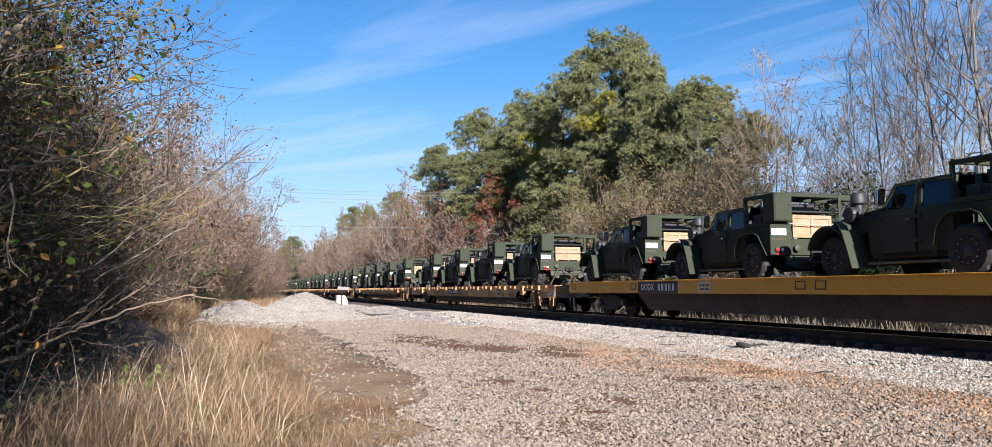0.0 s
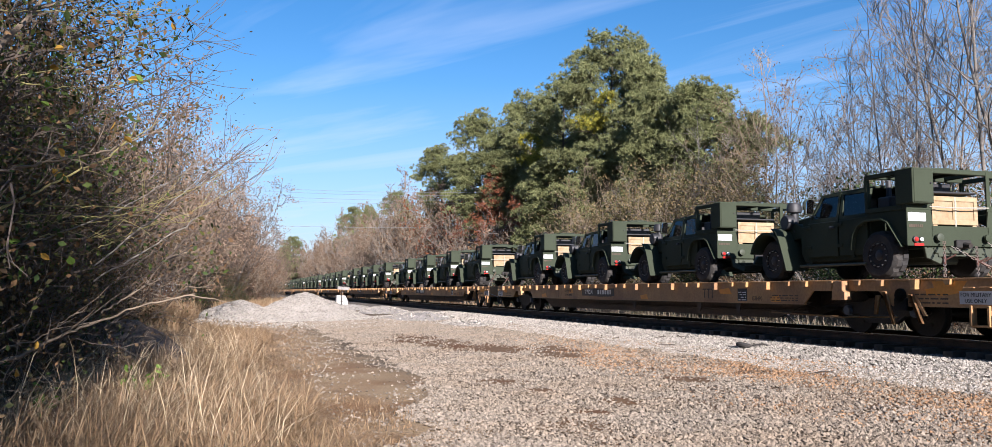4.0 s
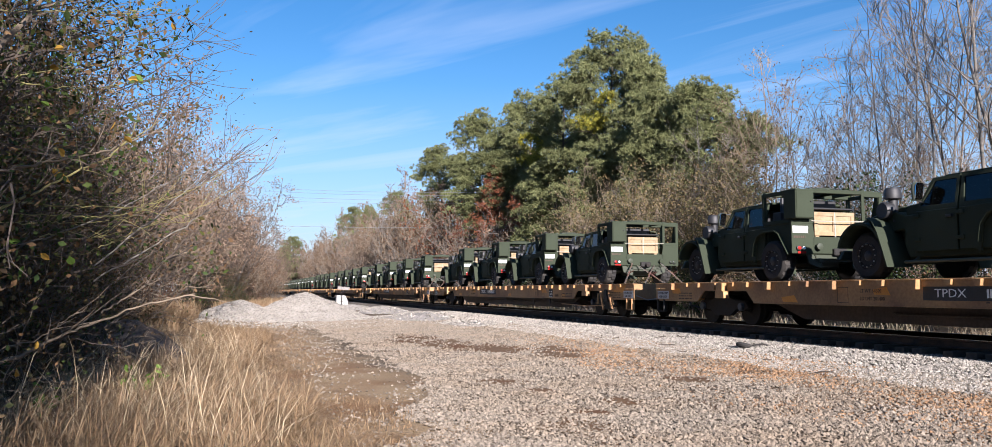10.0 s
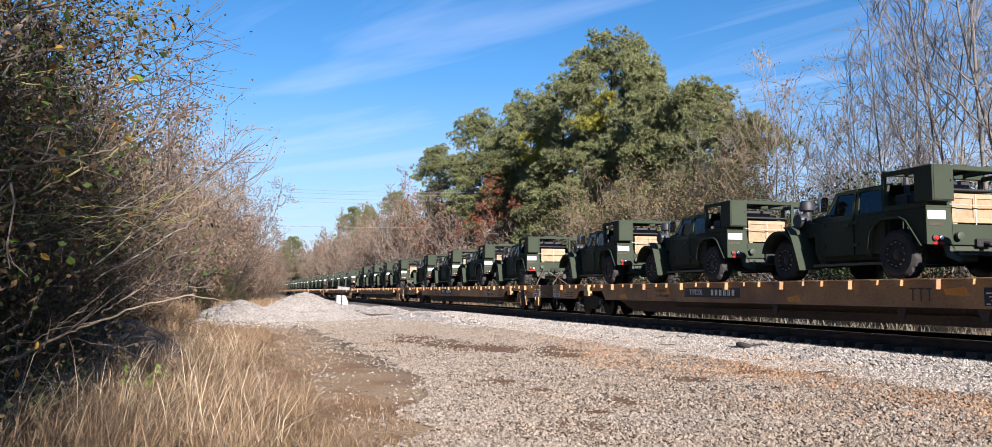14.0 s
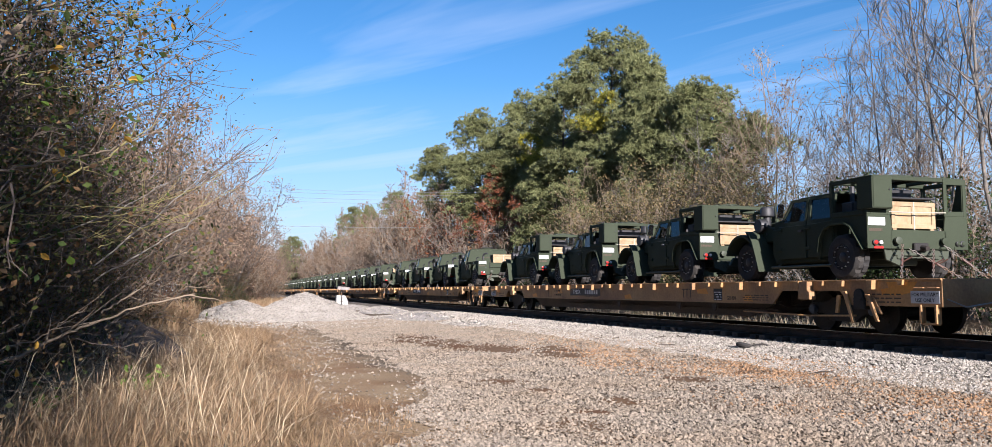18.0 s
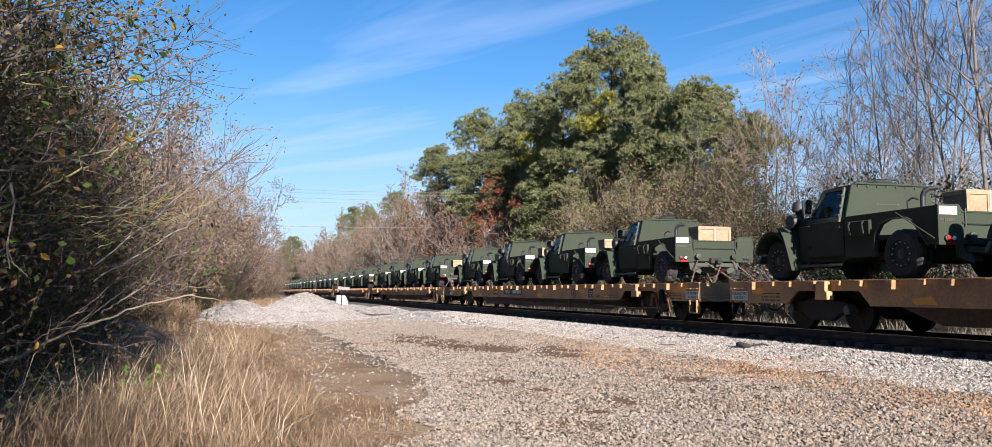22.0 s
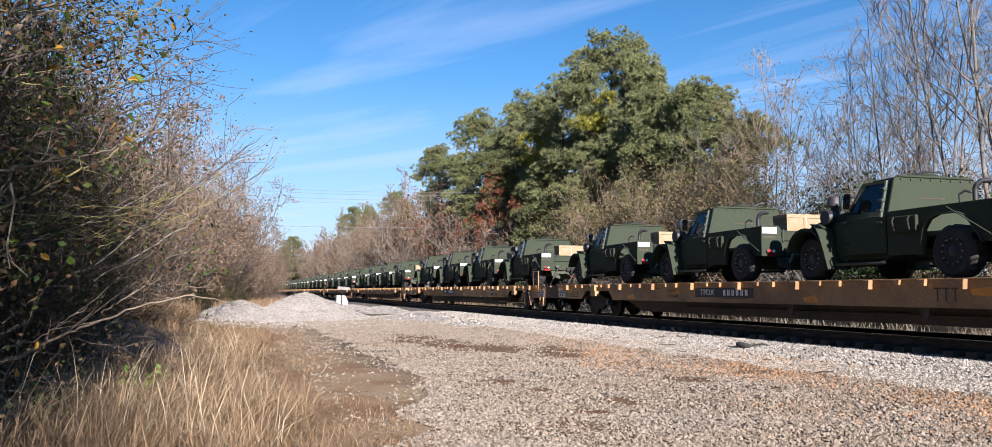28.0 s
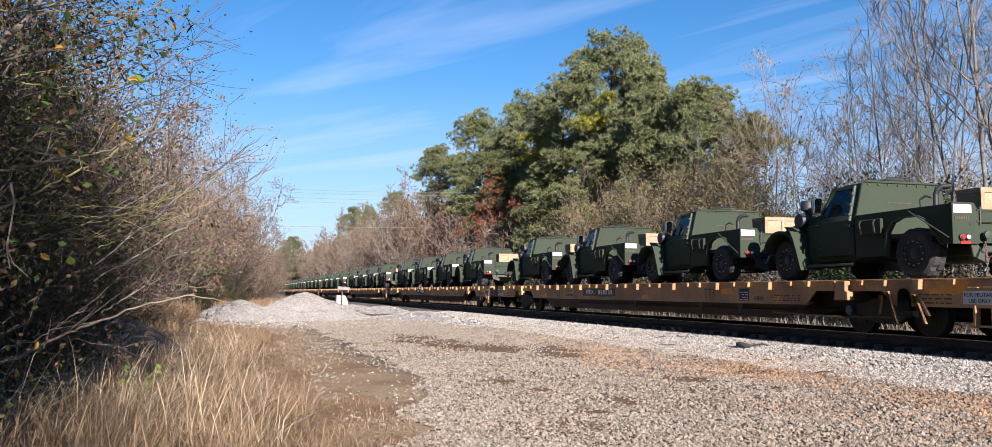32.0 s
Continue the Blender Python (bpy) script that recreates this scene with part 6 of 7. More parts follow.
    for x, y, s in ((25.6, 86.0, 1.1), (26.5, 80.0, 0.85), (24.6, 92.0, 0.8)):
        russet.put(0, x, y, s, x)
    for i in range(22):     # light twiggy trees in front of the pines
        y = 40 + i * 2.3 + rnd.uniform(-1, 1)
        bare.put(rnd.choice((1, 3, 3, 1, 4)), 23.5 + rnd.uniform(0, 4.5), y, rnd.uniform(0.5, 0.78), rnd.uniform(0, 6.28))
    for i in range(17):     # slender trees behind the first row on the near stretch
        y = 14 + i * 3.2 + rnd.uniform(-1, 1)
        bare.put(rnd.choice((0, 1, 3, 4, 3)), 29 + rnd.uniform(0, 9), y, rnd.uniform(0.6, 0.85), rnd.uniform(0, 6.28))
    # brush at the edge of the wood beyond the track
    brush = Grove(shrub(31, 3.6, DARK_BARK, CEDAR, 2600, 0.055, "dense dark evergreen shrub at the wood's edge", 9, 0.4, "evergreen_shrub", "brush beyond the track"),
                  shrub(32, 3.4, TAN_BARK, DRY_LEAF, 1000, 0.05, "tangled tan brush with dead leaves", 12, 0.5, "brush", "brush beyond the track"),
                  shrub(33, 4.4, GREY_BARK, TAN_LEAF, 900, 0.05, "tangled grey brush with pale seed heads", 12, 0.45, "brush", "brush beyond the track"),
                  shrub(34, 4.2, DARK_BARK, RED_LEAF, 1600, 0.055, "bush with russet autumn leaves", 9, 0.35, "bush", "brush beyond the track"))
    for i in range(74):
        y = 12 + 2.0 * i + rnd.uniform(-1, 1) + (0 if i < 40 else (i - 40) * 3.0)
        kind = rnd.choice((0, 1, 1, 2, 2) if y < 60 else (1, 2, 2, 2, 0, 3))
        brush.put(kind, 21.5 + rnd.uniform(0, 5.5), y, rnd.uniform(0.75, 1.25), rnd.uniform(0, 6.28), rnd.uniform(0.8, 1.5))
    for i in range(38):     # tall tan brush closing the view along the track
        y = 78 + i * 5.2 + rnd.uniform(-2, 2)
        brush.put(rnd.choice((1, 2, 2)), 22 + rnd.uniform(0, 7), y, rnd.uniform(1.8, 2.5), rnd.uniform(0, 6.28), rnd.uniform(1.9, 2.9))
    for x, y, s in ((27.5, 96.0, 3.2), (27.0, 104.0, 2.8), (33.0, 90.0, 2.6), (31.0, 84.0, 2.2), (30.0, 95.0, 2.0), (28.0, 112.0, 1.8), (26.0, 200.0, 2.4)):
        brush.put(3, x, y, s * 0.9, s, s)
    for x, y, s in ((27.0, 70.0, 1.9), (29.0, 76.0, 2.2), (27.5, 64.0, 1.7), (26.0, 50.0, 1.6), (28.0, 82.0, 2.1), (25.0, 29.0, 1.3), (24.0, 26.0, 1.4)):
        brush.put(0, x, y, s, s * 3, s)
    olive = Grove(shrub(36, 7.0, TAN_BARK, OLIVE_LEAF, 6500, 0.055, "tall vine-hung bush with olive and tan leaves", 12, 0.22, "vine_bush", "brush beyond the track"))
    for i, (x, y, s) in enumerate(((23.6, 36.0, 0.95), (24.2, 39.5, 1.1), (23.4, 43.0, 1.15), (24.8, 46.5, 1.25), (23.8, 51.0, 1.2), (24.6, 33.0, 0.8), (25.4, 56.0, 1.1), (26.5, 42.0, 1.3))):
        olive.put(0, x, y, s, i * 1.3)
    for i in range(12):     # leafy slender trees between the trunks
        bare.put(3, 26.5 + rnd.uniform(0, 8), 15 + i * 2.3 + rnd.uniform(-1, 1), rnd.uniform(0.55, 0.8), rnd.uniform(0, 6.28))
    for i in range(30):     # tangled undergrowth that closes the wood behind the near stretch
        y = 13 + i * 1.5 + rnd.uniform(-0.6, 0.6)
        s = rnd.uniform(1.25, 1.75)
        brush.put(rnd.choice((1, 2, 0, 2, 1)), 25.5 + rnd.uniform(0, 6.5), y, s, rnd.uniform(0, 6.28), s * rnd.uniform(0.9, 1.2))
    # dense evergreens added unseen behind the camera on the wooded side, to block light
    dense = Grove(shrub(35, 13.0, DARK_BARK, CEDAR, 15000, 0.17, "tall dense dark evergreen, unseen, added to block sun and sky light", 10, 0.13, "evergreen_tree", "trees beside the lot"))
    for x, y, s in ((-6.9, -3.5, 0.85), (-7.6, -6.0, 0.95), (-7.2, -8.5, 1.0), (-9.6, -4.0, 1.0), (-9.6, -9.0, 1.1), (-7.8, -12.0, 1.05), (-11.0, -5.0, 1.1), (-12.0, 1.0, 1.0), (-13.0, 7.0, 1.05),
                    (-14.0, 13.0, 1.05), (-14.5, 19.0, 1.1), (-16.0, 25.0, 1.1), (-18.0, 32.0, 1.1), (-11.0, -14.0, 1.2), (-15.0, -10.0, 1.3), (-17.0, 0.0, 1.3), (-18.0, 10.0, 1.3), (-20.0, 20.0, 1.3)):
        dense.put(0, x - (2.6 if y < 4 else 0), y, s, x * 3)
    # two more out of view, to dapple the near thicket with shade
    for x, y, s in ((-5.5, -9.0, 0.80), (-7.0, -6.5, 0.72)):
        dense.put(0, x, y, s, x * 3)
    for i in range(14):
        brush.put(1 + i % 2, 17.0 + i * 0.8, 330 + (i * 37) % 90, 3.2, i * 1.3, 3.6)


make_woods()


def make_left_thicket():
    rnd = random.Random(12)
    tall = Grove(bare_tree(41, 9.0, TAN_BARK, 1.0, 0.16, 0.10, TAN_LEAF, 4200, stems=5, spread=0.55, label="twiggy tan tree full of pale seed heads", name="thicket_tree"),
                 bare_tree(42, 10.0, DARK_BARK, 1.0, 0.18, 0.10, TAN_LEAF, 3800, stems=5, spread=0.5, label="twiggy brown tree with pale seed heads", name="thicket_tree"),
                 bare_tree(43, 8.0, TAN_BARK, 1.0, 0.2, 0.08, DRY_LEAF, 3800, stems=6, spread=0.6, label="brown thicket tree with dead leaves", name="thicket_tree"))
    for i in range(40):
        y = 27 + i * 3.6 + rnd.uniform(-1.2, 1.2)
        edge = -3.2 + max(0, y - 45) * 0.092
        tall.put(rnd.choice((0, 1, 2, 0)), edge - rnd.uniform(0.0, 2.6), y, rnd.uniform(0.85, 1.2) * (1.22 if 42 < y < 95 else 1.0), rnd.uniform(0, 6.28))
    for i in range(22):
        y = 22 + i * 6.5
        tall.put(i, -7.5 + max(0, y - 45) * 0.09 - rnd.uniform(0, 3), y, rnd.uniform(1.1, 1.35), rnd.uniform(0, 6.28))
    low = Grove(shrub(51, 2.6, DARK_BARK, DRY_LEAF, 900, 0.04, "low brown brush with dead leaves", 11, 0.5, "brush", "brush beside the lot"),
                shrub(52, 2.2, TAN_BARK, RED_LEAF, 800, 0.035, "low reddish brush beside dry grass", 11, 0.5, "brush", "brush beside the lot"),
                shrub(53, 2.8, DARK_BARK, VINE_LEAF, 1800, 0.045, "vine-covered dark green brush", 11, 0.5, "brush", "brush beside the lot"))
    for i in range(34):
        y = 12 + i * 3.2 + rnd.uniform(-1, 1)
        edge = -2.3 + max(0, y - 45) * 0.085 - (1.3 if 27 < y < 52 else 0)
        low.put(rnd.choice((0, 0, 1, 2)), edge - rnd.uniform(0, 1.5), y, rnd.uniform(0.7, 1.2), rnd.uniform(0, 6.28))
    # the dark vine-hung mass close by; the first seven unseen, added to cast shade
    mass = Grove(shrub(64, 5.8, DARK_BARK, VINE_LEAF, 17000, 0.034, "dense dark mass of vines and small leaves, some added unseen for shade", 26, 0.13, "vine_mass", "vine thicket beside the lot"))
    for i, (x, y, s) in enumerate(((-3.6, 5.7, 0.55), (-4.7, 5.0, 0.66), (-5.0, 3.0, 0.74), (-3.2, -3.0, 1.12), (-4.9, -2.4, 1.3), (-5.9, -3.4, 1.4), (-4.3, -5.0, 1.35), (-4.3, 9.8, 1.0), (-4.6, 12.4, 1.1), (-5.2, 15.6, 1.2), (-4.0, 8.0, 0.95), (-5.6, 11.0, 1.2), (-5.4, 19.0, 1.15))):
        mass.put(0, x, y, s, i * 1.1)
    near = Grove(shrub(61, 5.6, DARK_BARK, VINE_LEAF, 6500, 0.030, "tall dark tangle of twigs and glossy vine leaves", 20, 0.17, "vine_thicket", "vine thicket beside the lot"),
                 shrub(62, 6.2, DARK_BARK, THICKET_LEAF, 5000, 0.030, "tall dark tangle of bare twigs and dead leaves", 20, 0.17, "vine_thicket", "vine thicket beside the lot"),
                 shrub(63, 3.0, DARK_BARK, THICKET_LEAF, 3000, 0.030, "dense dark brown undergrowth", 18, 0.6, "undergrowth", "vine thicket beside the lot"))
    for x, y, k, s in ((-3.3, 8.6, 0, 0.95), (-2.9, 10.6, 1, 0.92), (-3.2, 12.8, 0, 0.95), (-4.6, 11.0, 1, 1.1), (-3.0, 15.5, 1, 0.9), (-4.6, 15.0, 0, 1.1), (-3.3, 18.5, 0, 0.9), (-3.8, 9.6, 0, 1.0), (-4.0, 13.4, 1, 1.05),
                       (-5.4, 19.0, 1, 1.15), (-4.6, 7.2, 1, 1.0), (-6.4, 13.0, 0, 1.2), (-4.0, 22.0, 1, 0.9), (-6.0, 23.5, 0, 1.1), (-4.4, 8.4, 0, 0.9), (-6.2, 17.0, 1, 1.15), (-5.4, 9.4, 0, 1.1), (-2.8, 9.4, 0, 0.72), (-2.6, 11.8, 0, 0.7),
                       (-2.7, 8.4, 2, 0.8), (-2.6, 10.2, 2, 0.8), (-2.5, 12.4, 2, 0.8), (-2.5, 14.8, 2, 0.8), (-2.7, 17.6, 2, 0.8), (-3.0, 7.0, 2, 0.9), (-3.6, 10.0, 2, 1.1), (-3.6, 14.0, 2, 1.1), (-4.2, 17.5, 2, 1.1), (-4.8, 9.0, 2, 1.2)):
        near.put(k, x, y, s, rnd.uniform(0, 6.28))


make_left_thicket()


def grass(name, label, spots, height, mat, seed, lean=0.45, width=0.006):
    """Dry grass as stuff: arching blades of three pieces in tufts that lean the same way, one sheet of them."""
    rng = np.random.default_rng(seed)
    p = np.asarray(spots, float)
    m = len(p)
    tuft = np.array([noise.noise((x * 1.3, y * 1.3, 5.0 + seed)) for x, y, z in p])
    h = height * rng.uniform(0.35, 1.15, (m, 1)) * (1 + 0.55 * tuft[:, None])
    a = tuft * 7.0 + rng.normal(0, 1.0, m)
    out = np.stack([np.cos(a), np.sin(a), np.zeros(m)], 1)
    side = np.stack([-np.sin(a), np.cos(a), np.zeros(m)], 1) * width * rng.uniform(0.6, 1.5, (m, 1))
    ln = rng.uniform(0.2, 1.0, (m, 1)) * lean
    kink = rng.normal(0, 0.14, (m, 3)) * (1, 1, 0.4)
    up = np.array((0, 0, 1.0))
    rows = []
    for t, w in ((0.0, 1.0), (0.4, 0.9), (0.75, 0.65)):
        c = p + out * h * ln * t ** 1.7 + up * h * (t - 0.55 * ln * t ** 2.2) + kink * h * t
        rows += [c - side * w, c + side * w]
    tip = p + out * h * ln + up * h * (1 - 0.62 * ln) + kink * h
    v = np.stack(rows + [tip], 1).reshape(-1, 3)
    b = np.arange(m)[:, None] * 7
    quads = (b + np.array((0, 1, 3, 2))).tolist() + (b + np.array((2, 3, 5, 4))).tolist()
    tris = (b + np.array((4, 5, 6))).tolist()
    return tagged(raw(name, v, quads + tris, mat), label, "grass", kind="stuff")


def scatter(rng, n, fx, fy):
    """n points on the ground; fx(u, v) and fy(u, v) spread them."""
    u, v = rng.uniform(0, 1, n), rng.uniform(0, 1, n)
    xs, ys = fx(u, v), fy(u, v)
    return [(x, y, ground_z(x, y) - 0.02) for x, y in zip(xs, ys)]


def make_grass():
    rng = np.random.default_rng(71)
    edge = lambda v: 0.62 + 0.35 * np.sin(v * 9) + 0.25 * np.sin(v * 23)
    ys = lambda u, v: 6.5 + 26 * v ** 1.6
    grass("dry_grass", "tangled dry straw-coloured grass at the lot's edge", scatter(rng, 26000, lambda u, v: edge(v) - 2.5 * u ** 1.2, ys), 0.60, STRAW, 1, 1.6, 0.0032)
    grass("dry_grass_mat", "matted short straw grass", scatter(rng, 34000, lambda u, v: edge(v) - 2.7 * u ** 1.1, ys), 0.30, STRAW, 7, 1.8, 0.004)
    grass("dry_grass_fringe", "short bent straw grass thinning onto the dirt", scatter(rng, 16000, lambda u, v: edge(v) + 1.2 * u ** 2, ys), 0.14, STRAW, 2, 1.9, 0.004)
    grass("stray_stalks", "long bleached grass stalks arching over the rest", scatter(rng, 1500, lambda u, v: 0.5 - 2.6 * u, lambda u, v: 7.5 + 14 * v ** 1.5), 1.0, STRAW_PALE, 9, 1.4, 0.0034)
    grass("dead_grass", "grey dead grass under the thicket", scatter(rng, 5000, lambda u, v: -1.7 - 3 * u, ys), 0.5, STRAW_GREY, 3, 1.2, 0.004)
    far = [p for p in scatter(rng, 18000, lambda u, v: -3.4 + 6.8 * v * v + 2.6 * u, lambda u, v: 28 + 75 * v * v) if not (p[1] < 52 and p[0] > -1.6)]
    grass("far_grass", "tall tan grass along the thicket", far, 0.95, STRAW, 4, 0.6, 0.012)
    grass("trackside_grass", "tall dead grass in the ditch beyond the track", scatter(rng, 24000, lambda u, v: XC + 2.9 + 6 * u, lambda u, v: 8 + 60 * v ** 1.5), 0.75, STRAW_GREY, 5, 0.6, 0.010)
    grass("trackside_grass_far", "pale grass strip beyond the track", scatter(rng, 8000, lambda u, v: XC + 3.0 + 6 * u, lambda u, v: 65 + 130 * v), 0.8, STRAW, 6, 0.5, 0.03)


make_grass()


def leaf_blade(name, at, size, mat, parent, rng):
    """One broad leaf, folded along its rib."""
    a = Vector(rng.normal(0, 1, 3)).normalized()
    b = a.cross(Vector(rng.normal(0, 1, 3))).normalized()
    n = a.cross(b)
    c = Vector(at)
    pts = [c - a * size, c - a * size * 0.3 + b * size * 0.55 + n * size * 0.2, c + a * size * 0.4 + b * size * 0.45 + n * size * 0.2, c + a * size,
           c + a * size * 0.4 - b * size * 0.45 + n * size * 0.2, c - a * size * 0.3 - b * size * 0.55 + n * size * 0.2]
    ob = raw(name, [tuple(p) for p in pts], [(0, 1, 2, 3), (0, 3, 4, 5)], mat, parent)
    return ob


def make_saplings():
    rng = np.random.default_rng(33)
    root = thing("leaning_sapling", "pale and yellow-green branches leaning out with a few autumn leaves", "sapling")
    for bark, r, pts in (
        (TAN_BARK, 0.030, ((-2.02, 8.00, 3.53), (-1.84, 8.12, 3.87), (-1.73, 8.24, 4.09), (-1.62, 8.36, 4.36))),
        (TAN_BARK, 0.012, ((-2.07, 8.20, 2.56), (-1.66, 8.32, 2.68), (-1.22, 8.44, 2.81), (-1.04, 8.56, 2.92), (-0.75, 8.68, 3.10))),
        (OLIVE_TWIG, 0.012, ((-1.97, 7.80, 2.16), (-1.58, 7.92, 2.40), (-1.36, 8.04, 2.58), (-1.12, 8.16, 2.72), (-0.93, 8.28, 2.95), (-0.88, 8.40, 3.19))),
        (OLIVE_TWIG, 0.007, ((-1.87, 8.40, 2.34), (-1.49, 8.52, 2.32), (-0.97, 8.64, 2.33), (-0.76, 8.76, 2.39), (-0.42, 8.88, 2.55), (-0.21, 9.00, 2.70))),
        (OLIVE_TWIG, 0.007, ((-2.17, 8.60, 2.26), (-1.63, 8.72, 2.25), (-1.27, 8.84, 2.25), (-0.89, 8.96, 2.32), (-0.66, 9.08, 2.42))),
        (OLIVE_TWIG, 0.008, ((-1.90, 9.00, 1.86), (-1.43, 9.12, 1.90), (-1.21, 9.24, 2.02), (-0.93, 9.36, 2.18), (-0.45, 9.48, 2.38), (0.01, 9.60, 2.66))),
        (TAN_BARK, 0.020, ((-2.17, 8.60, 0.83), (-1.87, 8.72, 0.95), (-1.65, 8.84, 1.07), (-1.29, 8.96, 1.24), (-0.79, 9.08, 1.42), (-0.36, 9.20, 1.52))),
        (TAN_BARK, 0.007, ((-2.12, 8.40, 0.99), (-1.70, 8.52, 1.09), (-1.51, 8.64, 1.25), (-1.31, 8.76, 1.40))),
        (TAN_BARK, 0.011, ((-1.27, 9.40, 1.32), (-1.07, 9.52, 1.48), (-0.75, 9.64, 1.67))),
        (OLIVE_TWIG, 0.006, ((-1.83, 8.00, 3.37), (-1.60, 8.12, 3.48), (-1.34, 8.24, 3.58), (-1.04, 8.36, 3.73))),
        (OLIVE_TWIG, 0.006, ((-1.83, 8.00, 3.33), (-1.47, 8.12, 3.33), (-1.03, 8.24, 3.40))),
        (OLIVE_TWIG, 0.006, ((-2.10, 8.30, 4.03), (-1.47, 8.42, 4.13), (-1.12, 8.54, 4.17), (-0.83, 8.66, 4.28))),
        (OLIVE_TWIG, 0.007, ((-2.15, 8.50, 2.15), (-1.72, 8.62, 2.17), (-1.48, 8.74, 2.19))),
        (GREY_BARK, 0.008, ((-1.33, 9.20, 1.64), (-0.75, 9.32, 2.05), (-0.26, 9.44, 2.40), (0.20, 9.56, 2.72), (0.43, 9.68, 3.04))),
        (GREY_BARK, 0.008, ((-1.30, 9.00, 1.79), (-0.67, 9.12, 2.38), (-0.13, 9.24, 2.94), (0.14, 9.36, 3.35))),
        (DARK_BARK, 0.008, ((-1.24, 9.40, 1.93), (-0.58, 9.52, 2.48), (-0.07, 9.64, 2.98), (0.28, 9.76, 3.30))),
        (DARK_BARK, 0.007, ((-1.14, 9.60, 1.68), (-0.46, 9.72, 2.29), (0.07, 9.84, 2.73), (0.41, 9.96, 2.98))),
        (GREY_BARK, 0.009, ((-2.07, 8.80, 1.92), (-1.62, 8.92, 2.08), (-1.07, 9.04, 2.36), (-0.43, 9.16, 2.83), (-0.19, 9.28, 3.05))),
        (TAN_BARK, 0.006, ((-1.93, 8.20, 0.56), (-1.81, 8.32, 0.99), (-1.68, 8.44, 1.49), (-1.45, 8.56, 1.84))),
        (OLIVE_TWIG, 0.006, ((-1.75, 8.80, 2.05), (-1.51, 8.92, 2.12), (-1.30, 9.04, 2.04), (-1.09, 9.16, 2.23), (-0.68, 9.28, 2.58))),
        (DARK_BARK, 0.006, ((-1.53, 8.60, 3.91), (-1.04, 8.72, 4.20), (-0.59, 8.84, 4.34), (-0.32, 8.96, 4.20))),
        (DARK_BARK, 0.006, ((-1.52, 8.75, 3.85), (-1.03, 8.87, 4.08), (-0.60, 8.99, 4.20), (-0.28, 9.11, 4.45))),
        (DARK_BARK, 0.006, ((-1.50, 8.90, 3.79), (-1.01, 9.02, 3.96), (-0.61, 9.14, 4.22), (-0.25, 9.26, 4.07))),
        (DARK_BARK, 0.006, ((-1.48, 9.05, 3.73), (-1.00, 9.17, 4.02), (-0.62, 9.29, 4.07), (-0.22, 9.41, 4.32))),
        (DARK_BARK, 0.006, ((-1.36, 8.60, 3.52), (-0.92, 8.72, 3.74), (-0.59, 8.84, 3.92), (-0.17, 8.96, 3.78))),
        (DARK_BARK, 0.006, ((-1.34, 8.75, 3.46), (-0.91, 8.87, 3.61), (-0.60, 8.99, 3.77), (-0.32, 9.11, 4.00))),
        (DARK_BARK, 0.006, ((-1.32, 8.90, 3.39), (-0.90, 9.02, 3.66), (-0.61, 9.14, 3.78), (-0.29, 9.26, 3.62))),
        (DARK_BARK, 0.006, ((-1.30, 9.05, 3.32), (-0.88, 9.17, 3.53), (-0.62, 9.29, 3.63), (-0.26, 9.41, 3.86))),
        (DARK_BARK, 0.006, ((-1.19, 8.60, 3.13), (-0.81, 8.72, 3.27), (-0.59, 8.84, 3.49), (-0.21, 8.96, 3.34))),
    ):
        p = np.array(pts)
        t = np.linspace(0, len(p) - 1, 6 * len(p))
        q = np.stack([np.interp(t, np.arange(len(p)), p[:, k]) for k in range(3)], 1)
        for _ in range(3):
            q[1:-1] = (q[:-2] + q[1:-1] * 2 + q[2:]) / 4
        q[1:-1] += rng.normal(0, 0.008, q[1:-1].shape)
        w = Wood()
        w.tube(q, np.linspace(r * 1.05, r * 0.35, len(q)), 6)
        for k in range(5 if r < 0.012 else 3):
            c, d = along(q, rng.uniform(0.35, 0.98))
            w.tube(limb(rng, c, d / np.linalg.norm(d) + rng.normal(0, 0.45, 3), rng.uniform(0.2, 0.6), 4, 0.12, 0.03), np.linspace(r * 0.5, 0.002, 5), 4)
        w.object("branch", bark, root)
    kinds = (YELLOW_LEAF, YELLOW_LEAF, VINE_LEAF, FRESH_LEAF)
    for k, x, y, z in ((0, -0.66, 8.00, 4.09), (0, -0.58, 8.00, 4.00), (0, -0.57, 8.00, 3.94), (0, -0.82, 8.00, 3.66), (0, -0.80, 8.00, 3.55), (2, -0.94, 8.00, 3.94), (0, -1.15, 8.00, 3.90), (1, -1.48, 8.00, 2.81), (1, -1.45, 8.00, 2.74), (1, -1.48, 8.00, 2.56), (1, -1.40, 8.00, 2.52), (0, -1.54, 8.00, 1.84), (0, -1.71, 8.00, 0.86), (1, -1.89, 8.00, 0.82), (1, -1.86, 8.00, 0.77), (3, -1.57, 8.00, 3.25), (3, -1.59, 8.00, 3.16), (3, -1.57, 8.00, 3.32), (2, -0.69, 8.00, 3.66), (1, -0.89, 8.00, 3.43), (3, -0.85, 8.00, 3.43), (1, -1.53, 8.00, 3.49), (0, -1.50, 8.00, 3.66), (2, -0.43, 8.00, 3.93), (3, -1.52, 8.00, 3.03), (1, -1.05, 8.00, 3.00), (0, -0.92, 8.00, 2.88), (3, -1.78, 8.00, 1.97), (3, -1.83, 8.00, 1.94), (3, -1.71, 8.00, 1.71), (3, -1.34, 8.00, 1.81), (0, -1.58, 8.00, 1.09)):
        leaf_blade("leaf", (x, y, z), rng.uniform(0.042, 0.064), kinds[k], root, rng)
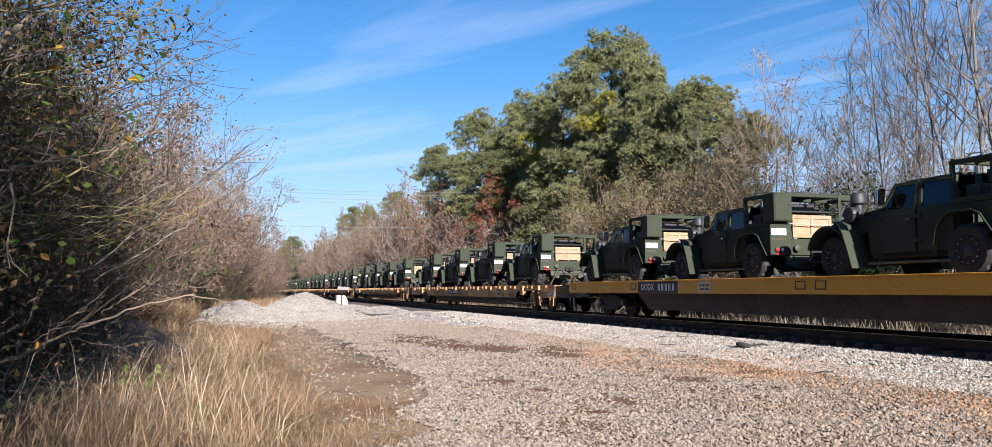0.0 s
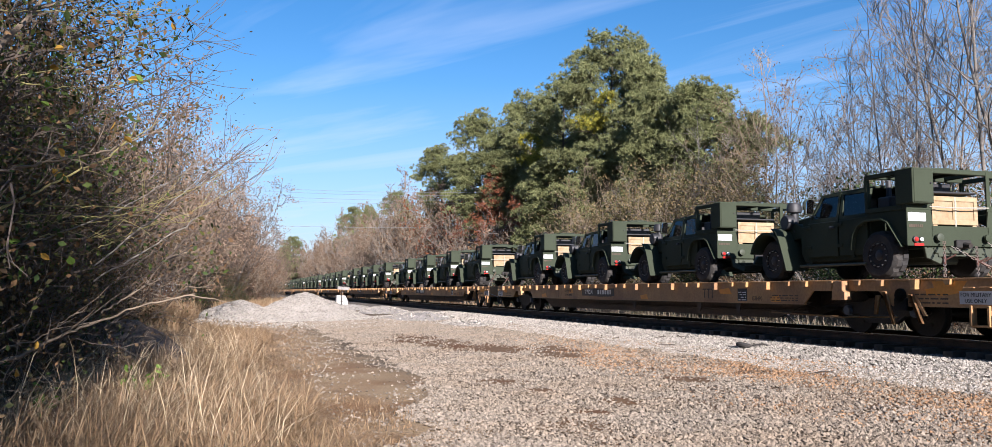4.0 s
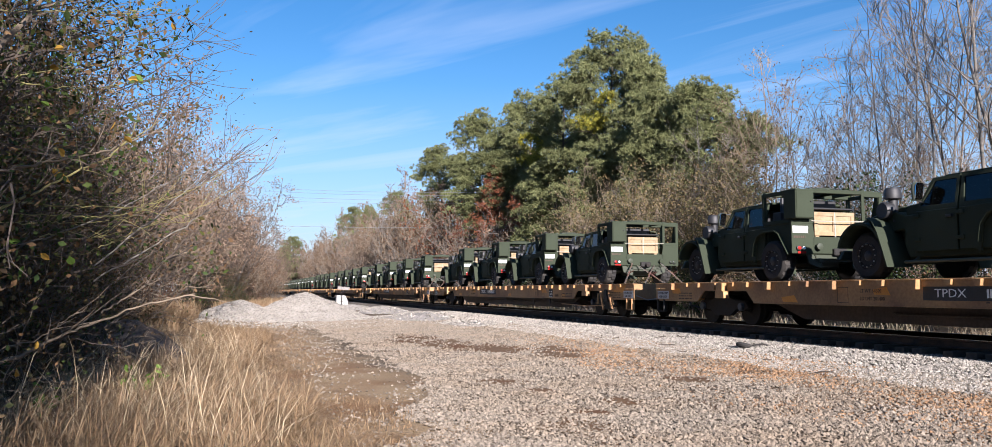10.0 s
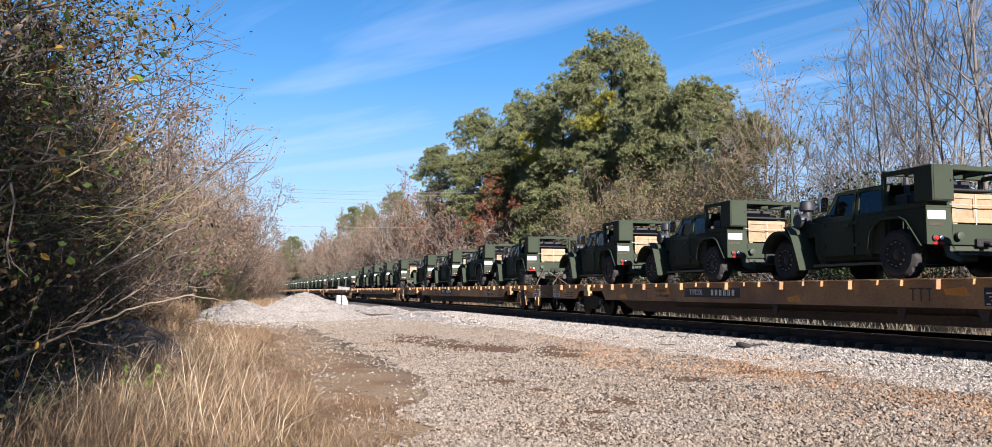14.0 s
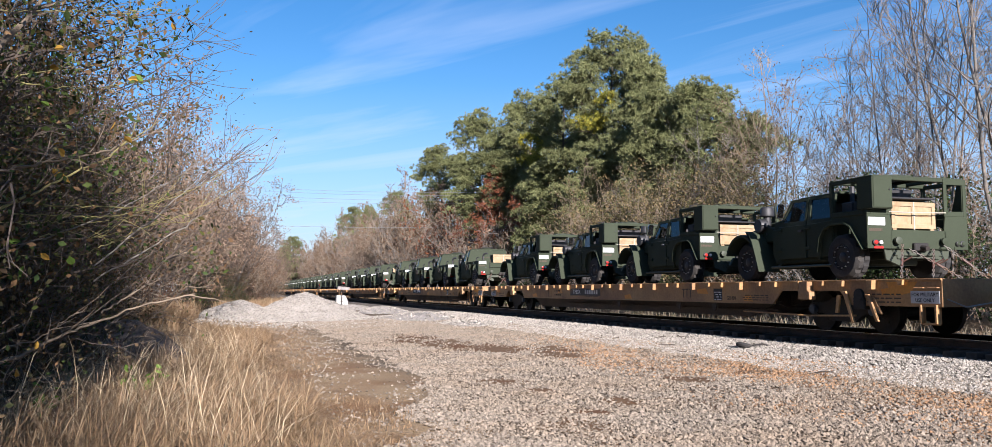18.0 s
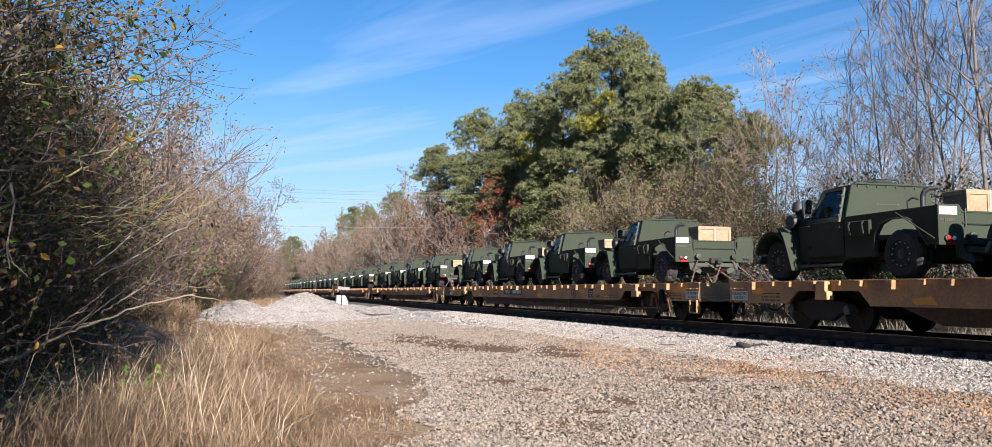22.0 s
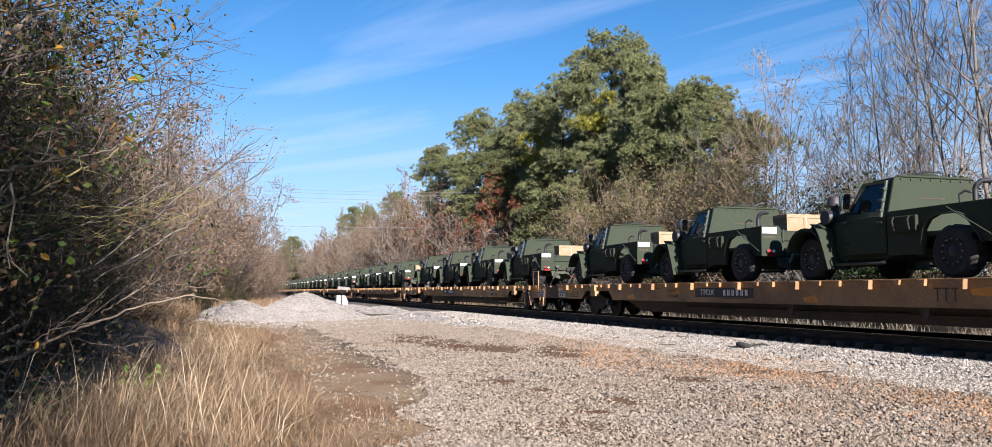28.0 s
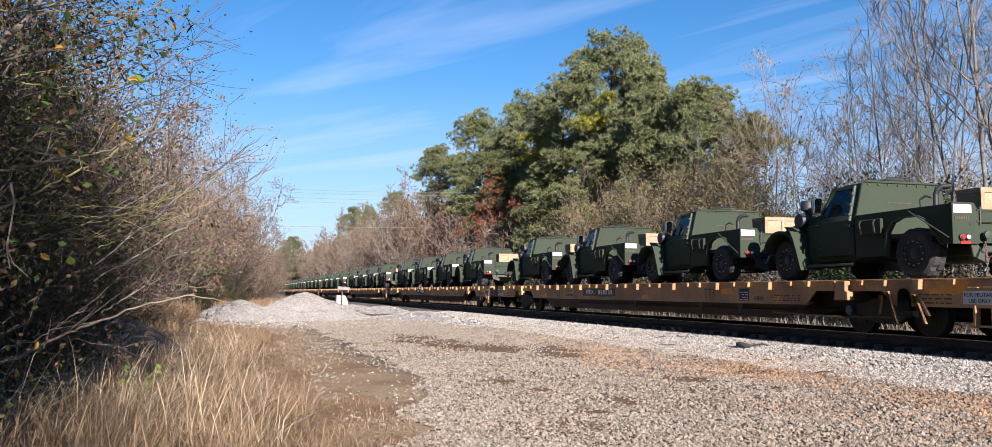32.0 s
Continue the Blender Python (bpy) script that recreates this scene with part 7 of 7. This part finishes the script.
    for x, y, n, s in ((-1.05, 10.6, 22, 1.0), (-1.75, 8.9, 14, 0.8)):
        plant = thing("green_seedling", "small bright green leafy seedling in the dry grass", "plant", "green seedlings")
        plant.location = (x, y, ground_z(x, y))
        w = Wood()
        tips = []
        for _ in range(6):
            a = rng.uniform(0, 6.28)
            q = limb(rng, (0, 0, 0), (0.5 * math.cos(a), 0.5 * math.sin(a), 1), 0.55 * s, 6, 0.1, -0.02)
            w.tube(q, np.linspace(0.006, 0.003, 7), 4)
            tips += [along(q, t)[0] for t in np.linspace(0.5, 1.0, 5)]
        w.object("stem", OLIVE_TWIG, plant)
        for i in range(n):
            leaf_blade("leaf", tips[i % len(tips)] + rng.normal(0, 0.035, 3), rng.uniform(0.03, 0.055), FRESH_LEAF, plant, rng)


make_saplings()


def make_mound():
    """A heap of earth and roots at the thicket's foot."""
    root = thing("earth_mound", "dark mound of earth and roots under dry grass", "mound")
    cx, cy, n = -2.0, 17.5, 30
    v = []
    for b in range(n):
        for a in range(n):
            u, q = a / (n - 1) * 2 - 1, b / (n - 1) * 2 - 1
            x, y = cx + u * 1.5, cy + q * 2.2
            k = max(0, 1 - u * u - q * q)
            v.append((x, y, ground_z(x, y) - 0.03 + 0.75 * k * (0.8 + 0.5 * noise.noise((x * 2, y * 2, 1.0)))))
    raw("earth_body", v, [(b * n + a, b * n + a + 1, (b + 1) * n + a + 1, (b + 1) * n + a) for b in range(n - 1) for a in range(n - 1)], MOUND_EARTH, root, 60)
    rng = np.random.default_rng(8)
    for _ in range(16):
        w = Wood()
        a = rng.uniform(0, 6.28)
        p = (cx + 0.9 * math.cos(a), cy + 1.3 * math.sin(a), ground_z(cx, cy) + 0.35)
        w.tube(limb(rng, p, (rng.normal(0, 1), rng.normal(0, 1), 0.7), rng.uniform(0.5, 1.1), 6, 0.25, -0.18), np.linspace(0.014, 0.004, 7), 5)
        w.object("root", TAN_BARK, root)


MOUND_EARTH = material("dark_crumbly_earth", (0.078, 0.057, 0.042), 0.95, grain=14, stain=3, vary=0.4, tint=(0.144, 0.102, 0.066), bump=0.6)
make_mound()

# ---- stones and small things on the lot ----
STONE = material("pale_crushed_stone", (0.197, 0.165, 0.13), 0.9, grain=35, stain=0.6, vary=0.18, tint=(0.193, 0.151, 0.11), bump=0.2, spec=0.25, island=0.42)
RUSTY_STONE = material("rust_stained_stone", (0.249, 0.154, 0.0871), 0.9, grain=35, stain=0.6, vary=0.18, tint=(0.199, 0.112, 0.0581), bump=0.2, spec=0.25, island=0.4)
PILE_STONE = material("heaped_pale_gravel", (0.34, 0.31, 0.275), 0.95, grain=28, stain=1.5, vary=0.25, bump=0.5, spec=0.2)
BALLAST = material("grey_ballast_stone", (0.278, 0.252, 0.216), 0.9, grain=35, stain=0.8, vary=0.15, bump=0.2, spec=0.25, island=0.42)


def stones(name, label, pts, sizes, mat, seed):
    """Many small angular stones in one sheet."""
    rng = np.random.default_rng(seed)
    base = np.array([(1, 0, 0), (-1, 0, 0), (0, 1, 0), (0, -1, 0), (0, 0, 0.8), (0, 0, -0.6), (0.6, 0.6, 0.45), (-0.6, 0.5, 0.4)])[:6]
    tri = np.array([(0, 2, 4), (2, 1, 4), (1, 3, 4), (3, 0, 4), (2, 0, 5), (1, 2, 5), (3, 1, 5), (0, 3, 5)])[:4]
    p = np.asarray(pts, float)
    m = len(p)
    a = rng.uniform(0, 6.28, m)
    v = base[None] * rng.uniform(0.6, 1.3, (m, 6, 1)) * np.asarray(sizes)[:, None, None]
    v += rng.normal(0, 0.16, v.shape) * np.asarray(sizes)[:, None, None]
    tilt = rng.normal(0, 0.35, (m, 2))
    v[:, :, 2] += v[:, :, 0] * tilt[:, :1] + v[:, :, 1] * tilt[:, 1:]
    c, s = np.cos(a)[:, None], np.sin(a)[:, None]
    x = v[:, :, 0] * c - v[:, :, 1] * s
    y = v[:, :, 0] * s + v[:, :, 1] * c
    v = np.stack([x, y, v[:, :, 2]], -1) + p[:, None]
    f = (np.arange(m)[:, None, None] * 6 + tri[None]).reshape(-1, 3)
    return tagged(raw(name, v.reshape(-1, 3), f, mat), label, "gravel" if label else "", kind="stuff")


def make_stones():
    rng = np.random.default_rng(81)
    # loose stone thins out in the worn dirt patches
    pts, sz = [], []
    rusty, rusty_sz = [], []
    n = 230000
    u, w = rng.uniform(0, 1, n), rng.uniform(0, 1, n)
    ys = 4.5 + 38 * w ** 2.2
    xs = 1.2 + 9.2 * u
    for x, y in zip(xs, ys):
        if x > 1.12 * y + 1.0 or 0.955 * y + 0.297 * x < 7.6:
            continue
        if rng.uniform() < wear(x, y) * 1.05 or (x < min(3.2, 1.7 + 0.27 * (y - 8.9)) + 0.6 * noise.noise((0.0, y * 0.7, 1.0)) and rng.uniform() > 0.10):
            continue
        band = min(1, max(0, (x - 6.2) / 2.0)) * min(1, max(0, (24 - y) / 9)) * (0.45 + 1.3 * noise.noise((x * 0.5, y * 0.25, 9.0)))
        tinted = rng.uniform() < band
        (rusty if tinted else pts).append((x, y, ground_z(x, y) + 0.004))
        (rusty_sz if tinted else sz).append(rng.uniform(0.012, 0.032) * (1 + 0.016 * max(0, y - 10)))
    stones("gravel", "loose pale pinkish crushed stone over the lot", pts, sz, STONE, 1)
    stones("rusty_gravel", "loose crushed stone stained orange beside the ballast", rusty, rusty_sz, RUSTY_STONE, 6)
    pts, sz = [], []
    n = 80000
    ys = 4.5 + 42 * rng.uniform(0, 1, n) ** 1.8
    xs = rng.uniform(9.2, 12.35, n)
    for x, y in zip(xs, ys):
        if x > 1.12 * y + 1.0:
            continue
        pts.append((x, y, ground_z(x, y) + 0.006))
        sz.append(rng.uniform(0.016, 0.034) * (1 + 0.012 * max(0, y - 10)))
    stones("scattered_ballast", "loose grey stones spilt round the gravel pile", [(x, y, ground_z(x, y)) for x, y in zip(rng.uniform(-2.4, 9.6, 5200), 47 - 11 * rng.uniform(0, 1, 5200) ** 1.6)], rng.uniform(0.03, 0.06, 5200), BALLAST, 9)
    stones("ballast", "grey crushed ballast stones beside the rails", pts, sz, BALLAST, 2)


make_stones()


def pile_z(x, y):
    def hump(h, cx, cy, rx, ry):
        d = min(1, math.hypot((x - cx) / rx, (y - cy) / ry))
        return h * (0.65 * (1 - d) + 0.35 * (1 - d * d) ** 2) * (1 if d < 1 else 0)
    a = hump(1.46, 3.7, 47.0, 3.7, 3.6)
    b = hump(1.10, 0.45, 47.2, 2.6, 3.2)
    c = hump(0.8, 2.2, 46.0, 3.0, 2.8)
    m = max(a, b, c)
    return m + 0.05 * noise.noise((x * 1.6, y * 1.6, 2.0)) * min(1, m * 3)


def make_pile():
    xs, ys = np.linspace(-2.8, 7.4, 60), np.linspace(43.0, 51.8, 46)
    verts = [(x, y, ground_z(x, y) - 0.03 + pile_z(x, y)) for y in ys for x in xs]
    w = len(xs)
    faces = [(j * w + i, j * w + i + 1, (j + 1) * w + i + 1, (j + 1) * w + i) for j in range(len(ys) - 1) for i in range(w - 1)]
    root = thing("gravel_pile", "heaped pile of pale grey crushed stone on the lot", "gravel pile")
    raw("gravel_body", verts, faces, PILE_STONE, root, 60)
    rng = np.random.default_rng(91)
    pts = []
    while len(pts) < 14000:
        x, y = rng.uniform(-2.6, 7.2), rng.uniform(43.2, 51)
        if pile_z(x, y) > 0.06:
            pts.append((x, y, ground_z(x, y) - 0.02 + pile_z(x, y)))
    st = stones("stone_litter", "", pts, rng.uniform(0.02, 0.05, len(pts)), BALLAST, 3)
    st.parent = root
    # a low ridge of spilt ballast along the lot's far edge
    for i, (cx, cy, rx, ry, h) in enumerate(((9.0, 42.0, 1.6, 5.0, 0.30), (9.2, 54.0, 1.4, 5.0, 0.34), (9.3, 33.5, 1.2, 3.0, 0.16), (8.3, 64.0, 1.8, 4.0, 0.3))):
        g = thing("ballast_heap", "low spilt heap of ballast stone beside the track", "gravel pile", "spilt ballast heaps")
        n = 26
        v = []
        for b in range(n):
            for a in range(n):
                u, q = a / (n - 1) * 2 - 1, b / (n - 1) * 2 - 1
                x, y = cx + u * rx, cy + q * ry
                k = max(0, 1 - u * u - q * q)
                v.append((x, y, ground_z(x, y) - 0.02 + h * k * (0.8 + 0.5 * noise.noise((x, y, 4.0)))))
        raw("gravel_body", v, [(b * n + a, b * n + a + 1, (b + 1) * n + a + 1, (b + 1) * n + a) for b in range(n - 1) for a in range(n - 1)], PILE_STONE, g, 60)
        pts = [(cx + u * rx, cy + q * ry, ground_z(cx + u * rx, cy + q * ry) + h * max(0, 1 - u * u - q * q)) for u, q in rng.uniform(-0.9, 0.9, (900, 2))]
        st = stones("stone_litter", "", pts, rng.uniform(0.03, 0.06, len(pts)), BALLAST, 4 + i)
        st.parent = g


make_pile()

WHITE_CONCRETE = material("whitewashed_concrete", (0.33, 0.325, 0.307), 0.8, grain=20, stain=3, vary=0.12, tint=(0.295, 0.277, 0.254), bump=0.1)
GREY_BOARD = material("weathered_grey_board", (0.207, 0.189, 0.178), 0.8, grain=12, vary=0.2, bump=0.2)


def make_trackside_box():
    root = thing("trackside_box", "white concrete trackside box with stencilled rows of holes", "equipment box")
    x, y = 8.98, 74.0
    root.location = (x, y, ground_z(x, y) - 0.03)
    bm = B()
    prism(bm, [(-0.5, 0), (0.5, 0), (0.52, 0.45), (0.3, 0.98), (-0.46, 1.02)], -0.45, 0.45, "y", 0.03)
    body = part("body", bm, WHITE_CONCRETE, root)
    for j in range(3):
        for i in range(4):
            bm = B()
            box(bm, -0.38 + i * 0.2, -0.32 + i * 0.2, -0.455, -0.449, 0.18 + j * 0.28, 0.23 + j * 0.28)
            part("vent_hole", bm, STENCIL_BLACK, body)
    sign = thing("tilted_board", "grey weathered board on a thin post beside the white box", "sign")
    sign.location = (x - 0.05, y - 0.7, ground_z(x, y - 0.7) - 0.05)
    bm = B()
    rod(bm, (0, 0, 0), (0, 0, 1.6), 0.03, seg=8)
    part("post", bm, DARK_STEEL, sign)
    bm = B()
    box(bm, -0.52, 0.5, -0.02, 0.02, 1.52, 1.78, 0.008, Matrix.Rotation(radians(5), 4, "Y"))
    part("board", bm, GREY_BOARD, sign)


make_trackside_box()


def make_wires():
    root = thing("power_lines", "thin overhead power lines crossing above the track", "power line")
    for k, (z, dy) in enumerate(((13.3, 0.0), (13.0, 0.5), (12.5, 1.2), (12.1, 1.6), (9.2, 0.8))):
        w = Wood()
        t = np.linspace(0, 1, 40)
        pts = np.stack([-45 + 115 * t, 92 + dy + 10 * t, z + 4.5 * (t - 0.45) ** 2 * 4 - 0.4], 1)
        w.tube(pts, np.full(40, 0.014), 4)
        w.object("wire", GREY_WIRE, root)


GREY_WIRE = material("dull_grey_cable", (0.16, 0.165, 0.17), 0.5, vary=0.1, bump=0.0)
make_wires()


def make_debris():
    root = thing("rubber_scrap", "curled scrap of black rubber hose on the ballast", "debris")
    x, y = 10.75, 16.2
    root.location = (x, y, ground_z(x, y))
    bm = B()
    lathe(bm, [(0.10, -0.02), (0.17, -0.01), (0.185, 0.03), (0.17, 0.07), (0.11, 0.08)], 20, "z", (0, 0, 0.03))
    bmesh.ops.transform(bm, matrix=Matrix.Rotation(radians(14), 4, "Y"), verts=bm.verts[:])
    part("ring", bm, RUBBER, root)
    bm = B()
    bent(bm, [(0.1, -0.1, 0.06), (0.3, -0.25, 0.10), (0.5, -0.3, 0.05), (0.7, -0.5, 0.02)], 0.018, 6)
    part("loose_end", bm, RUBBER, root)
    rng = np.random.default_rng(5)
    for i in range(16):
        x, y = rng.uniform(9.3, 11.6), rng.uniform(9, 22)
        st = thing("stick", "short dark dead stick lying on the ballast", "stick", "sticks on the ballast")
        w = Wood()
        a = rng.uniform(0, 6.28)
        L = rng.uniform(0.12, 0.5)
        z = ground_z(x, y) + 0.045
        w.tube(limb(rng, (0, 0, 0), (math.cos(a), math.sin(a), 0.05), L, 4, 0.12, 0), np.linspace(0.012, 0.006, 5), 5)
        w.object("branch", DARK_BARK, st)
        st.location = (x, y, z)


make_debris()

motions()
